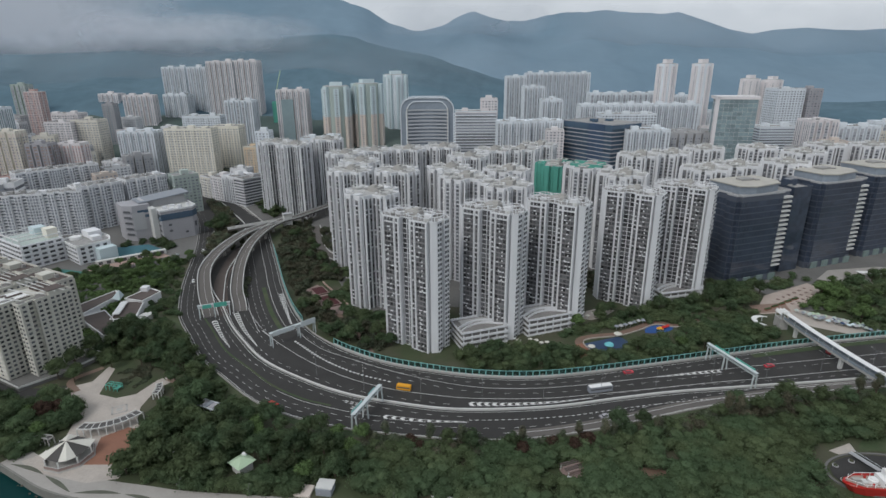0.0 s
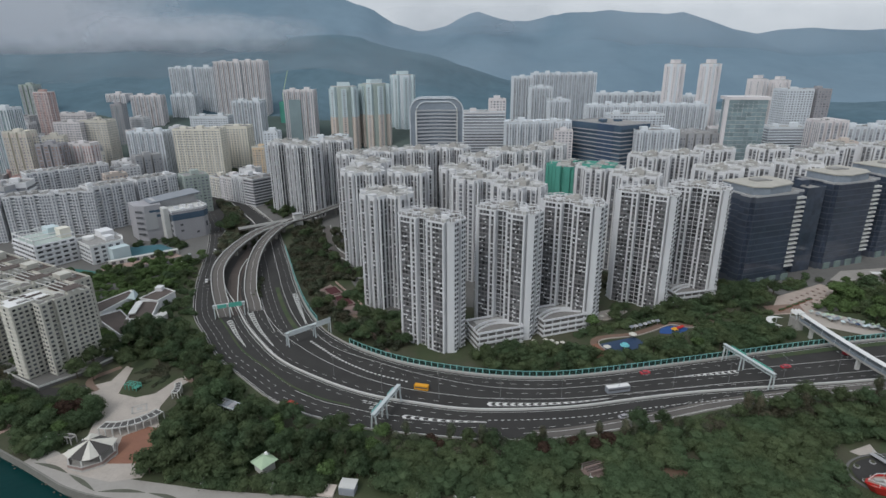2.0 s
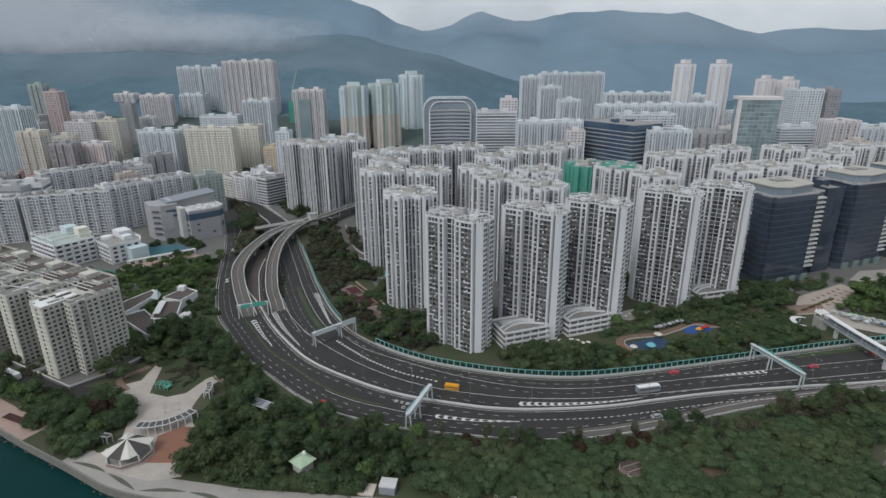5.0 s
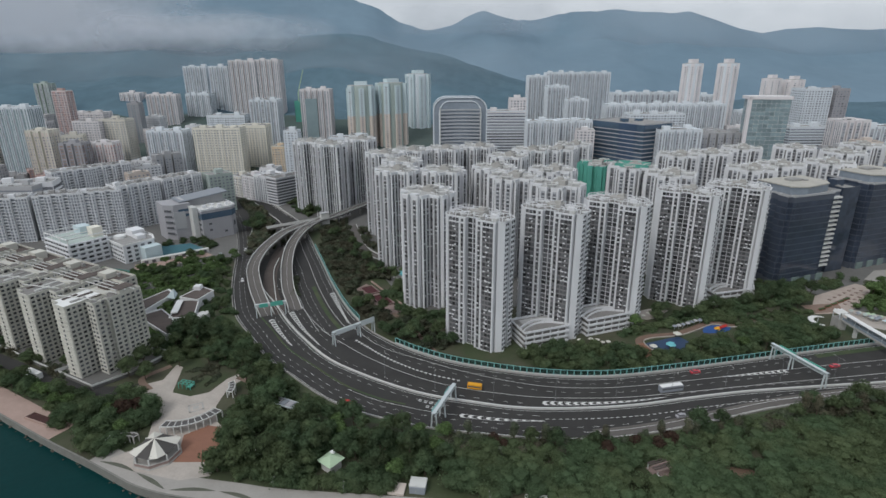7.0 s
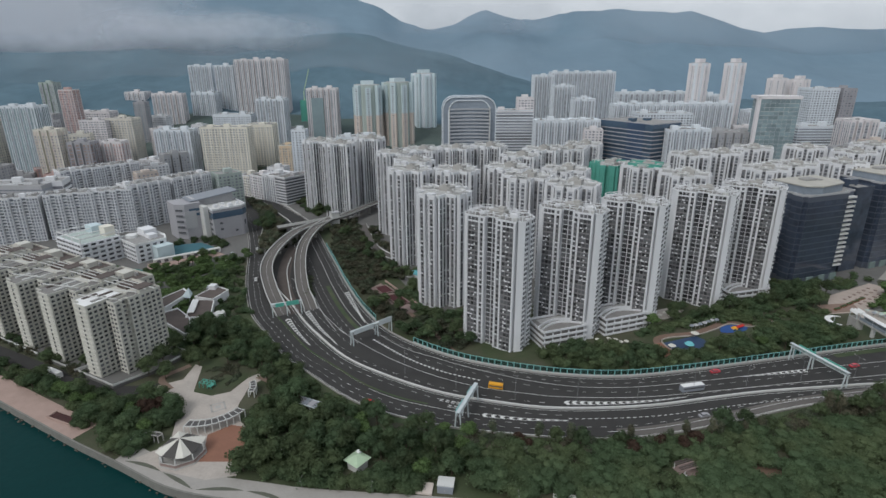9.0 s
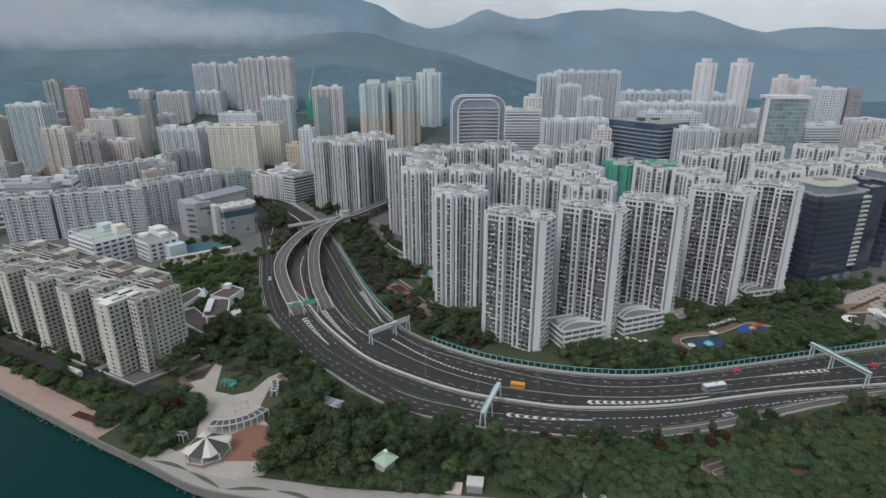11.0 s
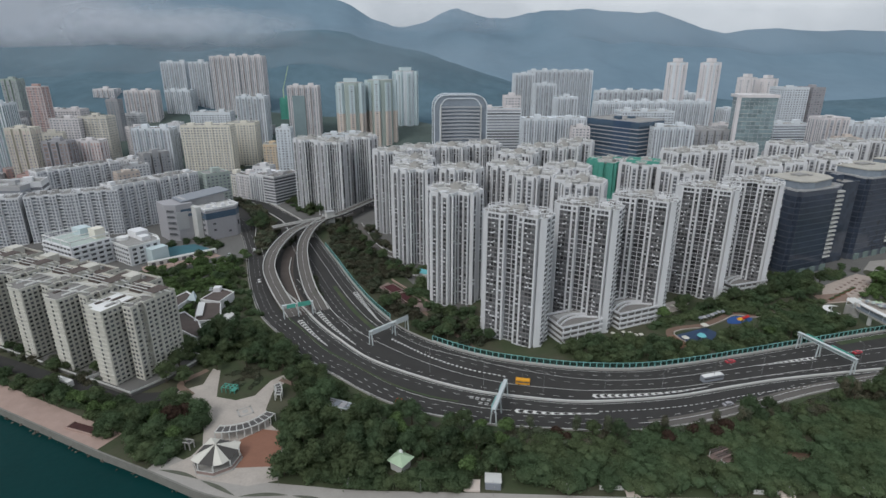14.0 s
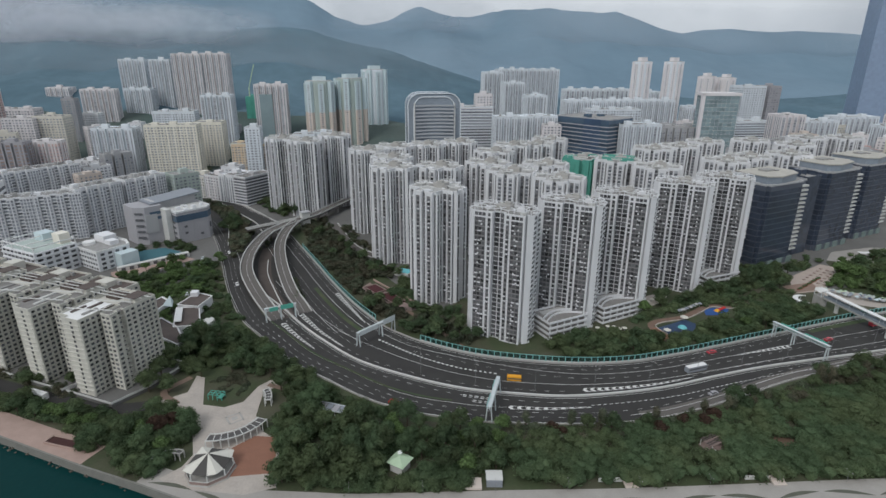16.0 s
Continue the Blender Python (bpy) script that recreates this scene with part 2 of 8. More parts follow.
# ---- mesh helpers ----
class Acc:
    """Gathers vertices and faces for one mesh."""

    def __init__(self):
        self.v, self.f = [], []

    def poly(self, pts):
        k = len(self.v)
        self.v.extend(tuple(p) for p in pts)
        self.f.append(tuple(range(k, k + len(pts))))
        return self

    def box(self, cx, cy, z0, sx, sy, sz, rot=0.0, bottom=False):
        c, s = math.cos(rot), math.sin(rot)
        k = len(self.v)
        for dz in (0, sz):
            for dx, dy in ((-.5, -.5), (.5, -.5), (.5, .5), (-.5, .5)):
                x, y = dx * sx, dy * sy
                self.v.append((cx + x * c - y * s, cy + x * s + y * c, z0 + dz))
        self.f += [(k, k + 1, k + 5, k + 4), (k + 1, k + 2, k + 6, k + 5), (k + 2, k + 3, k + 7, k + 6), (k + 3, k, k + 4, k + 7), (k + 4, k + 5, k + 6, k + 7)]
        if bottom:
            self.f.append((k + 3, k + 2, k + 1, k))
        return self

    def pane(self, cx, cy, z0, sx, sy, sz, rot=0.0):
        """A thin window box without its hidden back, top and bottom; its face looks to local -y."""
        self.box(cx, cy, z0, sx, sy, sz, rot)
        del self.f[-3:]
        k = len(self.v) - 8
        self.f.append((k + 3, k, k + 4, k + 7))
        return self

    def face(self, cx, cy, z0, sx, sz, rot=0.0, out=0.09):
        """A single upright sheet set out from a wall, looking to local -y."""
        c, s_ = math.cos(rot), math.sin(rot)
        x, y = cx + s_ * out, cy - c * out
        a, b = (x - c * sx / 2, y - s_ * sx / 2), (x + c * sx / 2, y + s_ * sx / 2)
        self.poly([(*a, z0), (*b, z0), (*b, z0 + sz), (*a, z0 + sz)])
        return self

    def beam(self, a, b, w, h=None):
        """A bar of section w x h from a to b."""
        a, b = Vector(a), Vector(b)
        h = h or w
        d = (b - a).normalized()
        side = d.cross(Vector((0, 0, 1)))
        side = side.normalized() if side.length > 1e-4 else Vector((1, 0, 0))
        up = side.cross(d).normalized()
        k = len(self.v)
        for p in (a, b):
            for i, j in ((-.5, -.5), (.5, -.5), (.5, .5), (-.5, .5)):
                self.v.append(tuple(p + side * (i * w) + up * (j * h)))
        self.f += [(k, k + 1, k + 5, k + 4), (k + 1, k + 2, k + 6, k + 5), (k + 2, k + 3, k + 7, k + 6), (k + 3, k, k + 4, k + 7), (k + 4, k + 5, k + 6, k + 7), (k + 3, k + 2, k + 1, k)]
        return self

    def prism(self, pts, z0, z1, cap=True):
        """Walls round a plan given counter-clockwise, and its top."""
        k, n = len(self.v), len(pts)
        for z in (z0, z1):
            self.v.extend((p[0], p[1], z) for p in pts)
        for i in range(n):
            j = (i + 1) % n
            self.f.append((k + i, k + j, k + n + j, k + n + i))
        if cap:
            self.f.append(tuple(range(k + n, k + 2 * n)))
        return self

    def cone(self, cx, cy, z0, r0, r1, h, n=8):
        k = len(self.v)
        for z, r in ((z0, r0), (z0 + h, r1)):
            for i in range(n):
                a = 2 * math.pi * i / n
                self.v.append((cx + r * math.cos(a), cy + r * math.sin(a), z))
        for i in range(n):
            j = (i + 1) % n
            self.f.append((k + i, k + j, k + n + j, k + n + i))
        self.f.append(tuple(range(k + n, k + 2 * n)))
        return self

    def mesh(self, name, mat):
        me = bpy.data.meshes.new(name)
        me.from_pydata(self.v, [], self.f)
        me.materials.append(mat)
        return me


def part(name, acc, mat, parent=None, label="", kind=""):
    ob = new(name, acc.mesh(name, mat) if isinstance(acc, Acc) else acc)
    ob.parent = parent
    return tagged(ob, label=label, kind=kind)


def thing(name, label, category, group="", x=0.0, y=0.0, z=0.0, rot=0.0):
    ob = new(name)
    ob.matrix_basis = pose(x, y, z, 0, 0, rot)
    return tagged(ob, label=label, category=category, group=group)


def structure(name, acc, mat, label, category):
    return tagged(part(name, acc, mat), label=label, category=category, kind="structure")


def curve(points, step=4.0):
    """Points every step metres along a smooth line through the given ones; works in two or three dimensions."""
    p = [np.array(q, float) for q in points]
    p = [2 * p[0] - p[1]] + p + [2 * p[-1] - p[-2]]
    out = []
    for i in range(1, len(p) - 2):
        n = max(1, int(np.linalg.norm(p[i + 1] - p[i]) / step))
        for j in range(n):
            t = j / n
            out.append(0.5 * (2 * p[i] + (p[i + 1] - p[i - 1]) * t + (2 * p[i - 1] - 5 * p[i] + 4 * p[i + 1] - p[i + 2]) * t * t
                              + (3 * p[i] - p[i - 1] - 3 * p[i + 1] + p[i + 2]) * t ** 3))
    out.append(p[-2])
    return np.array(out)


def evenly(line, n):
    """n points spread evenly along a polyline."""
    d = np.concatenate([[0], np.cumsum(np.linalg.norm(np.diff(line, axis=0), axis=1))])
    s = np.linspace(0, d[-1], n)
    return np.stack([np.interp(s, d, line[:, i]) for i in range(line.shape[1])], 1)


def shifted(line, off):
    """The line moved sideways in plan (to its left for a positive distance)."""
    t = np.gradient(line[:, :2], axis=0)
    t /= np.linalg.norm(t, axis=1)[:, None]
    out = np.array(line, float)
    out[:, 0] -= t[:, 1] * off
    out[:, 1] += t[:, 0] * off
    return out


def ribbon(acc, left, right, z0, z1=None, thick=0.0):
    """A strip between two lines of equal length; z1 gives the height along it if it isn't level."""
    k, n = len(acc.v), len(left)
    za = [z0] * n if z1 is None else list(z1)
    for i in range(n):
        acc.v.append((left[i][0], left[i][1], za[i]))
        acc.v.append((right[i][0], right[i][1], za[i]))
    for i in range(n - 1):
        acc.f.append((k + 2 * i, k + 2 * i + 1, k + 2 * i + 3, k + 2 * i + 2))
    if thick:
        ribbon(acc, left, right, 0, [z - thick for z in za])
        kk = k + 2 * n
        for i in range(n - 1):
            for o in (0, 1):
                acc.f.append((k + 2 * i + o, k + 2 * i + 2 + o, kk + 2 * i + 2 + o, kk + 2 * i + o))


def wall_along(acc, line, width, z0, height, zs=None):
    """A wall of even section along a line; zs gives the foot's height along it."""
    a, b = shifted(line, width / 2), shifted(line, -width / 2)
    k, n = len(acc.v), len(line)
    for i in range(n):
        z = z0 if zs is None else zs[i]
        acc.v += [(a[i][0], a[i][1], z), (b[i][0], b[i][1], z), (b[i][0], b[i][1], z + height), (a[i][0], a[i][1], z + height)]
    for i in range(n - 1):
        o = k + 4 * i
        for j in range(4):
            acc.f.append((o + j, o + (j + 1) % 4, o + 4 + (j + 1) % 4, o + 4 + j))
    acc.f += [(k, k + 1, k + 2, k + 3), (k + 4 * n - 4, k + 4 * n - 3, k + 4 * n - 2, k + 4 * n - 1)]


def dashes(acc, line, width, on, off, z, lift=None):
    """Painted dashes along a line; off = 0 gives one unbroken line."""
    if not off:
        ribbon(acc, shifted(line, width / 2), shifted(line, -width / 2), z)
        return
    d = np.concatenate([[0], np.cumsum(np.linalg.norm(np.diff(line, axis=0), axis=1))])
    s = 0.0
    while s + on < d[-1]:
        q = np.array([[np.interp(u, d, line[:, i]) for i in (0, 1)] for u in (s, s + on / 2, s + on)])
        ribbon(acc, shifted(q, width / 2), shifted(q, -width / 2), z)
        s += on + off


# ---- ground, sea and hills ----
def profile(x, pts):
    return np.interp(x, [p[0] for p in pts], [p[1] for p in pts])


QUAY = [(-1200, 560), (-600, 380), (-330, 252), (-249, 208), (-229, 197), (-194, 178), (-178, 169.5), (-159, 160), (-144, 152), (-135, 147.5), (-122, 143.5), (-100, 139.5), (-85, 137), (-35, 132.5), (0, 129), (40, 126), (90, 122.5), (140, 118), (220, 108), (400, 90), (1200, 20)]
NEAR_CREST = [(-3500, 170), (-1600, 185), (-1047, 192), (-652, 193), (-415, 191), (-309, 200), (-270, 204), (-205, 196), (-127, 176), (-17, 154), (58, 131), (138, 103), (250, 66), (420, 45), (3500, 45)]
FAR_CREST = [(-3500, 420), (-1200, 430), (-748, 412), (-495, 391), (-368, 371), (-284, 341), (-200, 287), (-92, 258), (-18, 270), (60, 306), (113, 330), (160, 322), (232, 300), (319, 297), (400, 312), (468, 323), (560, 326), (617, 331), (740, 318), (834, 315), (900, 324), (940, 322), (1055, 272), (1189, 245), (1274, 257), (1357, 270), (1535, 249), (1680, 254), (1900, 250), (3500, 230)]


def ground_height(x, y):
    fade = min(1.0, max(0.0, (y - 640) / 300))
    if fade <= 0:
        return 0.0
    rough = noise.fractal(Vector((x / 260, y / 260, 3.0)), 1.0, 2.0, 5)
    a = profile(x, NEAR_CREST) * min(1.0, max(0.0, (y - 640) / 710)) ** 1.1 * (1 if y < 1350 else max(0.55, 1 - (y - 1350) / 900))
    b = profile(x, FAR_CREST) * min(1.0, max(0.0, (y - 1150) / 1100)) ** 1.25 * (1 if y < 2250 else max(0.4, 1 - (y - 2250) / 2500))
    h = max(a, b)
    crest = 0.3 if (abs(y - 2250) < 160 or abs(y - 1350) < 100) else 1.0
    canopy = noise.fractal(Vector((x / 45, y / 45, 8.0)), 1.0, 2.0, 3)
    return h + fade * (rough * 24 * crest + canopy * 4.5)


xs = np.concatenate([np.arange(-3500, -700, 100), np.arange(-700, 900, 25), np.arange(900, 3501, 100)])
far_rows = np.concatenate([np.arange(640, 1400, 20), np.arange(1400, 2500, 40), [2700, 3000, 3400, 3900, 4400]])


def city_sheet():
    acc = Acc()
    fine = np.concatenate([np.arange(-3500, -400, 100), np.arange(-400, 500, 6), np.arange(500, 3501, 100)])
    shore = curve(QUAY, 5.0)
    sy = np.interp(fine, shore[:, 0], shore[:, 1])
    rows = []
    for s in (0, 0.02, 0.06, 0.15, 0.4, 1.0):
        rows.append([(x, q + (640 - q) * s, 0.0) for x, q in zip(fine, sy)])
    n = len(fine)
    for r in rows:
        acc.v.extend(r)
    for i in range(len(rows) - 1):
        for j in range(n - 1):
            acc.f.append((i * n + j, i * n + j + 1, (i + 1) * n + j + 1, (i + 1) * n + j))
    return acc


def hill_sheet(rows):
    acc = Acc()
    n = len(xs)
    for y in rows:
        acc.v.extend((x, y, ground_height(x, y)) for x in xs)
    for i in range(len(rows) - 1):
        for j in range(n - 1):
            acc.f.append((i * n + j, i * n + j + 1, (i + 1) * n + j + 1, (i + 1) * n + j))
    return acc


structure("ground", city_sheet(), CITYGROUND, "grey-brown city ground reaching from the quay to the hills", "ground")
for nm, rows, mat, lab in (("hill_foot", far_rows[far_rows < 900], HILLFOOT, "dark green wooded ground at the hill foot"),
                           ("hillside", far_rows[(far_rows > 870) & (far_rows < 1400)], HAZYHILL, "dark green wooded hills rising behind the city tinted with painted haze"),
                           ("ridge", far_rows[far_rows > 1370], HAZYRIDGE, "distant wooded mountain ridge painted haze blue-green under low cloud")):
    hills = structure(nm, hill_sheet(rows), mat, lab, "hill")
    for f in hills.data.polygons:
        f.use_smooth = True
sea = Acc()
sea.poly([(-4500, -3000, -3.2), (4500, -3000, -3.2), (4500, 700, -3.2), (-4500, 700, -3.2)])
structure("water", sea, WATER, "dark green harbour water along the quay", "sea")


# ---- shore ----
shore = curve(QUAY, 4.0)
shore = shore[(shore[:, 0] > -420) & (shore[:, 0] < 420)]
quay = Acc()
wall_along(quay, shifted(shore, -0.1), 0.6, -4.0, 4.25)
structure("quay_wall", quay, STONE, "weathered stone quay wall with a low coping", "quay")

# ---- expressway ----
FAR = curve([(-290, 645), (-271, 621), (-222, 562), (-186, 510), (-160, 472), (-143, 432), (-128, 392), (-115, 358), (-103, 326), (-88, 291), (-74, 266), (-62, 252), (-48, 240), (-30, 229), (-10, 221.5), (15, 215.5), (41, 214), (68, 218), (96, 224), (132, 232), (173, 241), (211, 248), (300, 262), (460, 285)])
NEAR = curve([(-330, 640), (-262, 545), (-222, 475), (-203, 430), (-192, 400), (-183, 372), (-174, 342), (-164, 313), (-150, 280), (-134, 256), (-118, 233), (-101, 216), (-83, 199), (-66, 188), (-51, 182), (-35, 177), (-11, 173), (10, 170.5), (32, 171), (54, 175), (79, 182), (106, 190), (140, 197), (178, 203), (300, 217), (460, 240)])
MEDIAN = curve([(-152, 330), (-143, 313), (-130, 293), (-118, 272), (-105, 253), (-86, 230), (-61, 212), (-40, 201), (-20, 195), (1, 190.5), (24, 190), (48, 192), (73, 197), (98, 201.5), (124, 204.5), (143, 206.5), (164, 208.5), (200, 213), (300, 226), (460, 249)])
N = 240
road = Acc()
ribbon(road, evenly(FAR, N), evenly(NEAR, N), 0.05)
road_ob = structure("road", road, ASPHALT, "wide curving expressway of dark worn asphalt", "road")


def offset_line(base, off, x0=-1e9, x1=1e9, y1=1e9):
    q = shifted(base, off)
    return q[(q[:, 0] > x0) & (q[:, 0] < x1) & (q[:, 1] < y1)]


marks = Acc()
# inland carriageways: two through lines, then lanes counted from the median wall and the sound barrier
LINE_A = curve([(-92, 290), (-84, 272), (-74, 256), (-60, 241), (-41, 229.7), (-23, 220), (-1, 210.9), (18.5, 206.2), (40, 205.6), (58.4, 207.6), (71.5, 209.9), (98.4, 214.6), (125, 219.5), (170, 227), (300, 247)], 3.0)
LINE_B = curve([(-97, 262), (-84, 248), (-66, 231), (-46, 216.5), (-25, 206.4), (-4.5, 201.1), (12.4, 198.4), (41.3, 198), (67.5, 201.1), (96.6, 205.7), (118.9, 209.2), (136.8, 211.6), (180, 218), (300, 236)], 3.0)
dashes(marks, offset_line(MEDIAN, 1.2, y1=300), 0.18, 1, 0, 0.075)
dashes(marks, LINE_A, 0.22, 1, 0, 0.075)
dashes(marks, LINE_B, 0.24, 1, 0, 0.075)
dashes(marks, offset_line(LINE_A, -3.7, x0=-60), 0.14, 2.6, 3.6, 0.075)
dashes(marks, offset_line(MEDIAN, 4.0, x0=-92, x1=6), 0.14, 2.6, 3.6, 0.075)
dashes(marks, offset_line(MEDIAN, 4.0, x0=62), 0.14, 2.6, 3.6, 0.075)
dashes(marks, offset_line(MEDIAN, 9.0, x1=-84, y1=330), 0.14, 2.6, 3.6, 0.075)
dashes(marks, offset_line(MEDIAN, 12.6, x1=-92, y1=340), 0.2, 1, 0, 0.075)
dashes(marks, offset_line(FAR, -1.9), 0.18, 1, 0, 0.075)
dashes(marks, offset_line(FAR, -5.2, y1=420), 0.14, 2.6, 3.6, 0.075)
dashes(marks, offset_line(FAR, -9.4, x1=-80, y1=460), 0.22, 1, 0, 0.075)
for off in (-16.2, -19.8):
    dashes(marks, offset_line(FAR, off, x1=-80, y1=460), 0.14, 2.6, 3.6, 0.075)
dashes(marks, offset_line(FAR, -23.2, x1=-96, y1=440), 0.22, 1, 0, 0.075)
# seaward carriageway
dashes(marks, offset_line(NEAR, 1.4), 0.18, 1, 0, 0.075)
dashes(marks, offset_line(NEAR, 4.8, x0=20), 0.2, 1, 0, 0.075)
dashes(marks, offset_line(NEAR, 4.8, x1=20), 0.14, 2.6, 3.6, 0.075)
dashes(marks, offset_line(NEAR, 7.8), 0.14, 2.6, 3.6, 0.075)
dashes(marks, offset_line(NEAR, 12.0, x1=-75, y1=420), 0.25, 1, 0, 0.075)
dashes(marks, offset_line(NEAR, 11.0, x0=-75, x1=-24), 0.2, 1, 0, 0.075)
dashes(marks, offset_line(MEDIAN, -6.5, x0=7), 0.34, 1.4, 1.2, 0.075)
dashes(marks, offset_line(MEDIAN, -1.3), 0.18, 1, 0, 0.075)
dashes(marks, offset_line(MEDIAN, -4.3, x1=14, y1=300), 0.14, 2.6, 3.6, 0.075)


def hatch(pts, w0, w1, gap=2.7, thick=1.3, back=0.9, outline=True):
    """A wedge of painted bars between two edge lines, from its wide end to its tip."""
    line = curve(pts, 1.0)
    line = evenly(line, max(3, int(np.linalg.norm(np.diff(line, axis=0), axis=1).sum() / gap)))
    t = np.gradient(line, axis=0)
    t /= np.linalg.norm(t, axis=1)[:, None]
    side = np.stack([-t[:, 1], t[:, 0]], 1)
    wid = np.linspace(w0, w1, len(line))[:, None] / 2
    for p, d, n2, w in zip(line, t, side, wid):
        for sg in (1, -1):
            q = [p - d * thick / 2, p + n2 * (sg * w) + d * (back - thick / 2), p + n2 * (sg * w) + d * (back + thick / 2), p + d * thick / 2]
            marks.poly([(v[0], v[1], 0.08) for v in (q if sg < 0 else q[::-1])])
    if outline:
        for sg in (1, -1):
            dashes(marks, line + side * wid * sg, 0.2, 1, 0, 0.077)


hatch([(-127.2, 273.8), (-117.7, 258.2), (-108.6, 245.2)], 2.8, 0.4)
hatch([(-120, 286), (-107.5, 264), (-94.7, 245.7)], 3.0, 0.4)
hatch([(-100.6, 311), (-92, 290), (-84, 270.9)], 2.6, 0.6)
hatch([(-76, 249.6), (-58, 231.5), (-41, 219.2), (-24.6, 211.8)], 1.3, 0.8, 2.2, 1.2, 0.3, False)
hatch([(11, 194.3), (28, 193.9), (46, 195.2), (62, 198)], 2.6, 0.3, 2.9, 1.6, 1.2)
hatch([(-24, 186), (-9, 183.3), (8, 182.2)], 2.2, 0.5, 3.0, 1.5, 1.0)
hatch([(126, 218.6), (111, 216.4), (96, 214)], 2.4, 0.3, 2.6, 1.3, -1.0)
for off in (-4.0, -5.1, -7.0, -8.1):
    dashes(marks, offset_line(MEDIAN, off, x0=-42, x1=-28), 0.4, 1.6, 0.9, 0.08)
part("lane_markings", marks, PAINT, road_ob, "worn white lane lines and chevrons", "stuff")

# paler worn shoulder of the seaward carriageway
shoulder = Acc()
sh = evenly(offset_line(NEAR, 0.3, x0=24), 60)
ribbon(shoulder, shifted(sh, 6.2), sh, 0.062)
structure("shoulder", shoulder, RAMPGREY, "paler worn concrete shoulder along the seaward carriageway", "road")
# grass verges inside the expressway
verge = Acc()
v1 = offset_line(FAR, -12.2, x1=-84, y1=322)
ribbon(verge, shifted(v1, 1.0), shifted(v1, -1.4), 0.22)
v2 = offset_line(NEAR, 12.3, x1=-44, y1=330)
ribbon(verge, shifted(v2, 0.5), shifted(v2, -0.5), 0.22)
v3 = offset_line(FAR, -4.0, x0=145, x1=330)
ribbon(verge, shifted(v3, 1.5), shifted(v3, -1.5), 0.22)
v4 = offset_line(NEAR, -1.6, y1=330)
ribbon(verge, shifted(v4, 1.4), shifted(v4, -1.6), 0.09)
structure("grass_verge", verge, GRASS, "narrow planted strips between the carriageways", "verge")

median = Acc()
wall_along(median, MEDIAN, 0.65, 0.0, 0.95)
structure("median_wall", median, PALECONC, "pale concrete wall between the carriageways", "barrier")
edge = Acc()
wall_along(edge, offset_line(NEAR, 0.2), 0.35, 0.0, 0.75)
wall_along(edge, offset_line(FAR, -0.6), 0.4, 0.0, 0.9)
structure("parapet", edge, CONCRETE, "low concrete parapets along the expressway edges", "barrier")

ramp_floor = Acc()
rf = curve([(-125, 281), (-132, 296), (-141, 318), (-149, 345), (-155, 380), (-156, 402)], 4.0)
ribbon(ramp_floor, shifted(rf, 4.2), shifted(rf, -4.2), 0.07)
structure("slip_road", ramp_floor, material("brown_worn_asphalt", (0.082, 0.066, 0.058), vary=0.25, scale=0.15, fine=1.5), "brownish worn slip road between the ramps", "road")
dividers = Acc()
for pts in ([(-131, 297), (-139, 320), (-148, 349), (-152, 375)], [(-266, 592), (-229, 550), (-198, 502), (-178, 470), (-167, 440)], [(-244, 592), (-206, 542), (-181, 504), (-162, 474)], [(-222, 522), (-205, 480), (-196, 448), (-188, 412)]):
    wall_along(dividers, curve(pts, 5), 0.5, 0, 0.9)
structure("road_divider", dividers, PALECONC, "low pale walls between the upper carriageways", "barrier")


def sound_barrier(line, name_label):
    """Posts with slanting teal panes on a concrete foot."""
    pts = evenly(line, max(2, int(np.linalg.norm(np.diff(line, axis=0), axis=1).sum() / 3.0) + 1))
    th = thing("sound_barrier", name_label, "sound barrier")
    foot = Acc()
    wall_along(foot, line, 0.3, 0.0, 1.2)
    part("foot", foot, PALECONC, th)
    rail = Acc()
    wall_along(rail, line, 0.2, 3.5, 0.2)
    part("rail", rail, TEAL, th)
    post = Acc()
    post.box(0, 0, 0.0, 0.30, 0.42, 3.7)
    post_me = post.mesh("post", TEAL)
    pane = Acc()
    pane.box(0, 0, 1.2, 2.7, 0.08, 2.3)
    pane_me = pane.mesh("pane", TEALPANE)
    for i in range(len(pts)):
        j = min(i, len(pts) - 2)
        a = math.degrees(math.atan2(pts[j + 1][1] - pts[j][1], pts[j + 1][0] - pts[j][0]))
        part("post", post_me, None, th).matrix_basis = pose(pts[i][0], pts[i][1], 0, 0, 0, a)
        if i < len(pts) - 1:
            m = (pts[i] + pts[i + 1]) / 2
            part("pane", pane_me, None, th).matrix_basis = pose(m[0], m[1], 0, 0, 0, a)
    return th


sound_barrier(FAR[(FAR[:, 0] > -56) & (FAR[:, 0] < 250)], "teal steel sound barrier with tinted panes along the expressway")
sound_barrier(FAR[(FAR[:, 0] > -132) & (FAR[:, 0] < -76)], "teal steel sound barrier with tinted panes beside the planting")


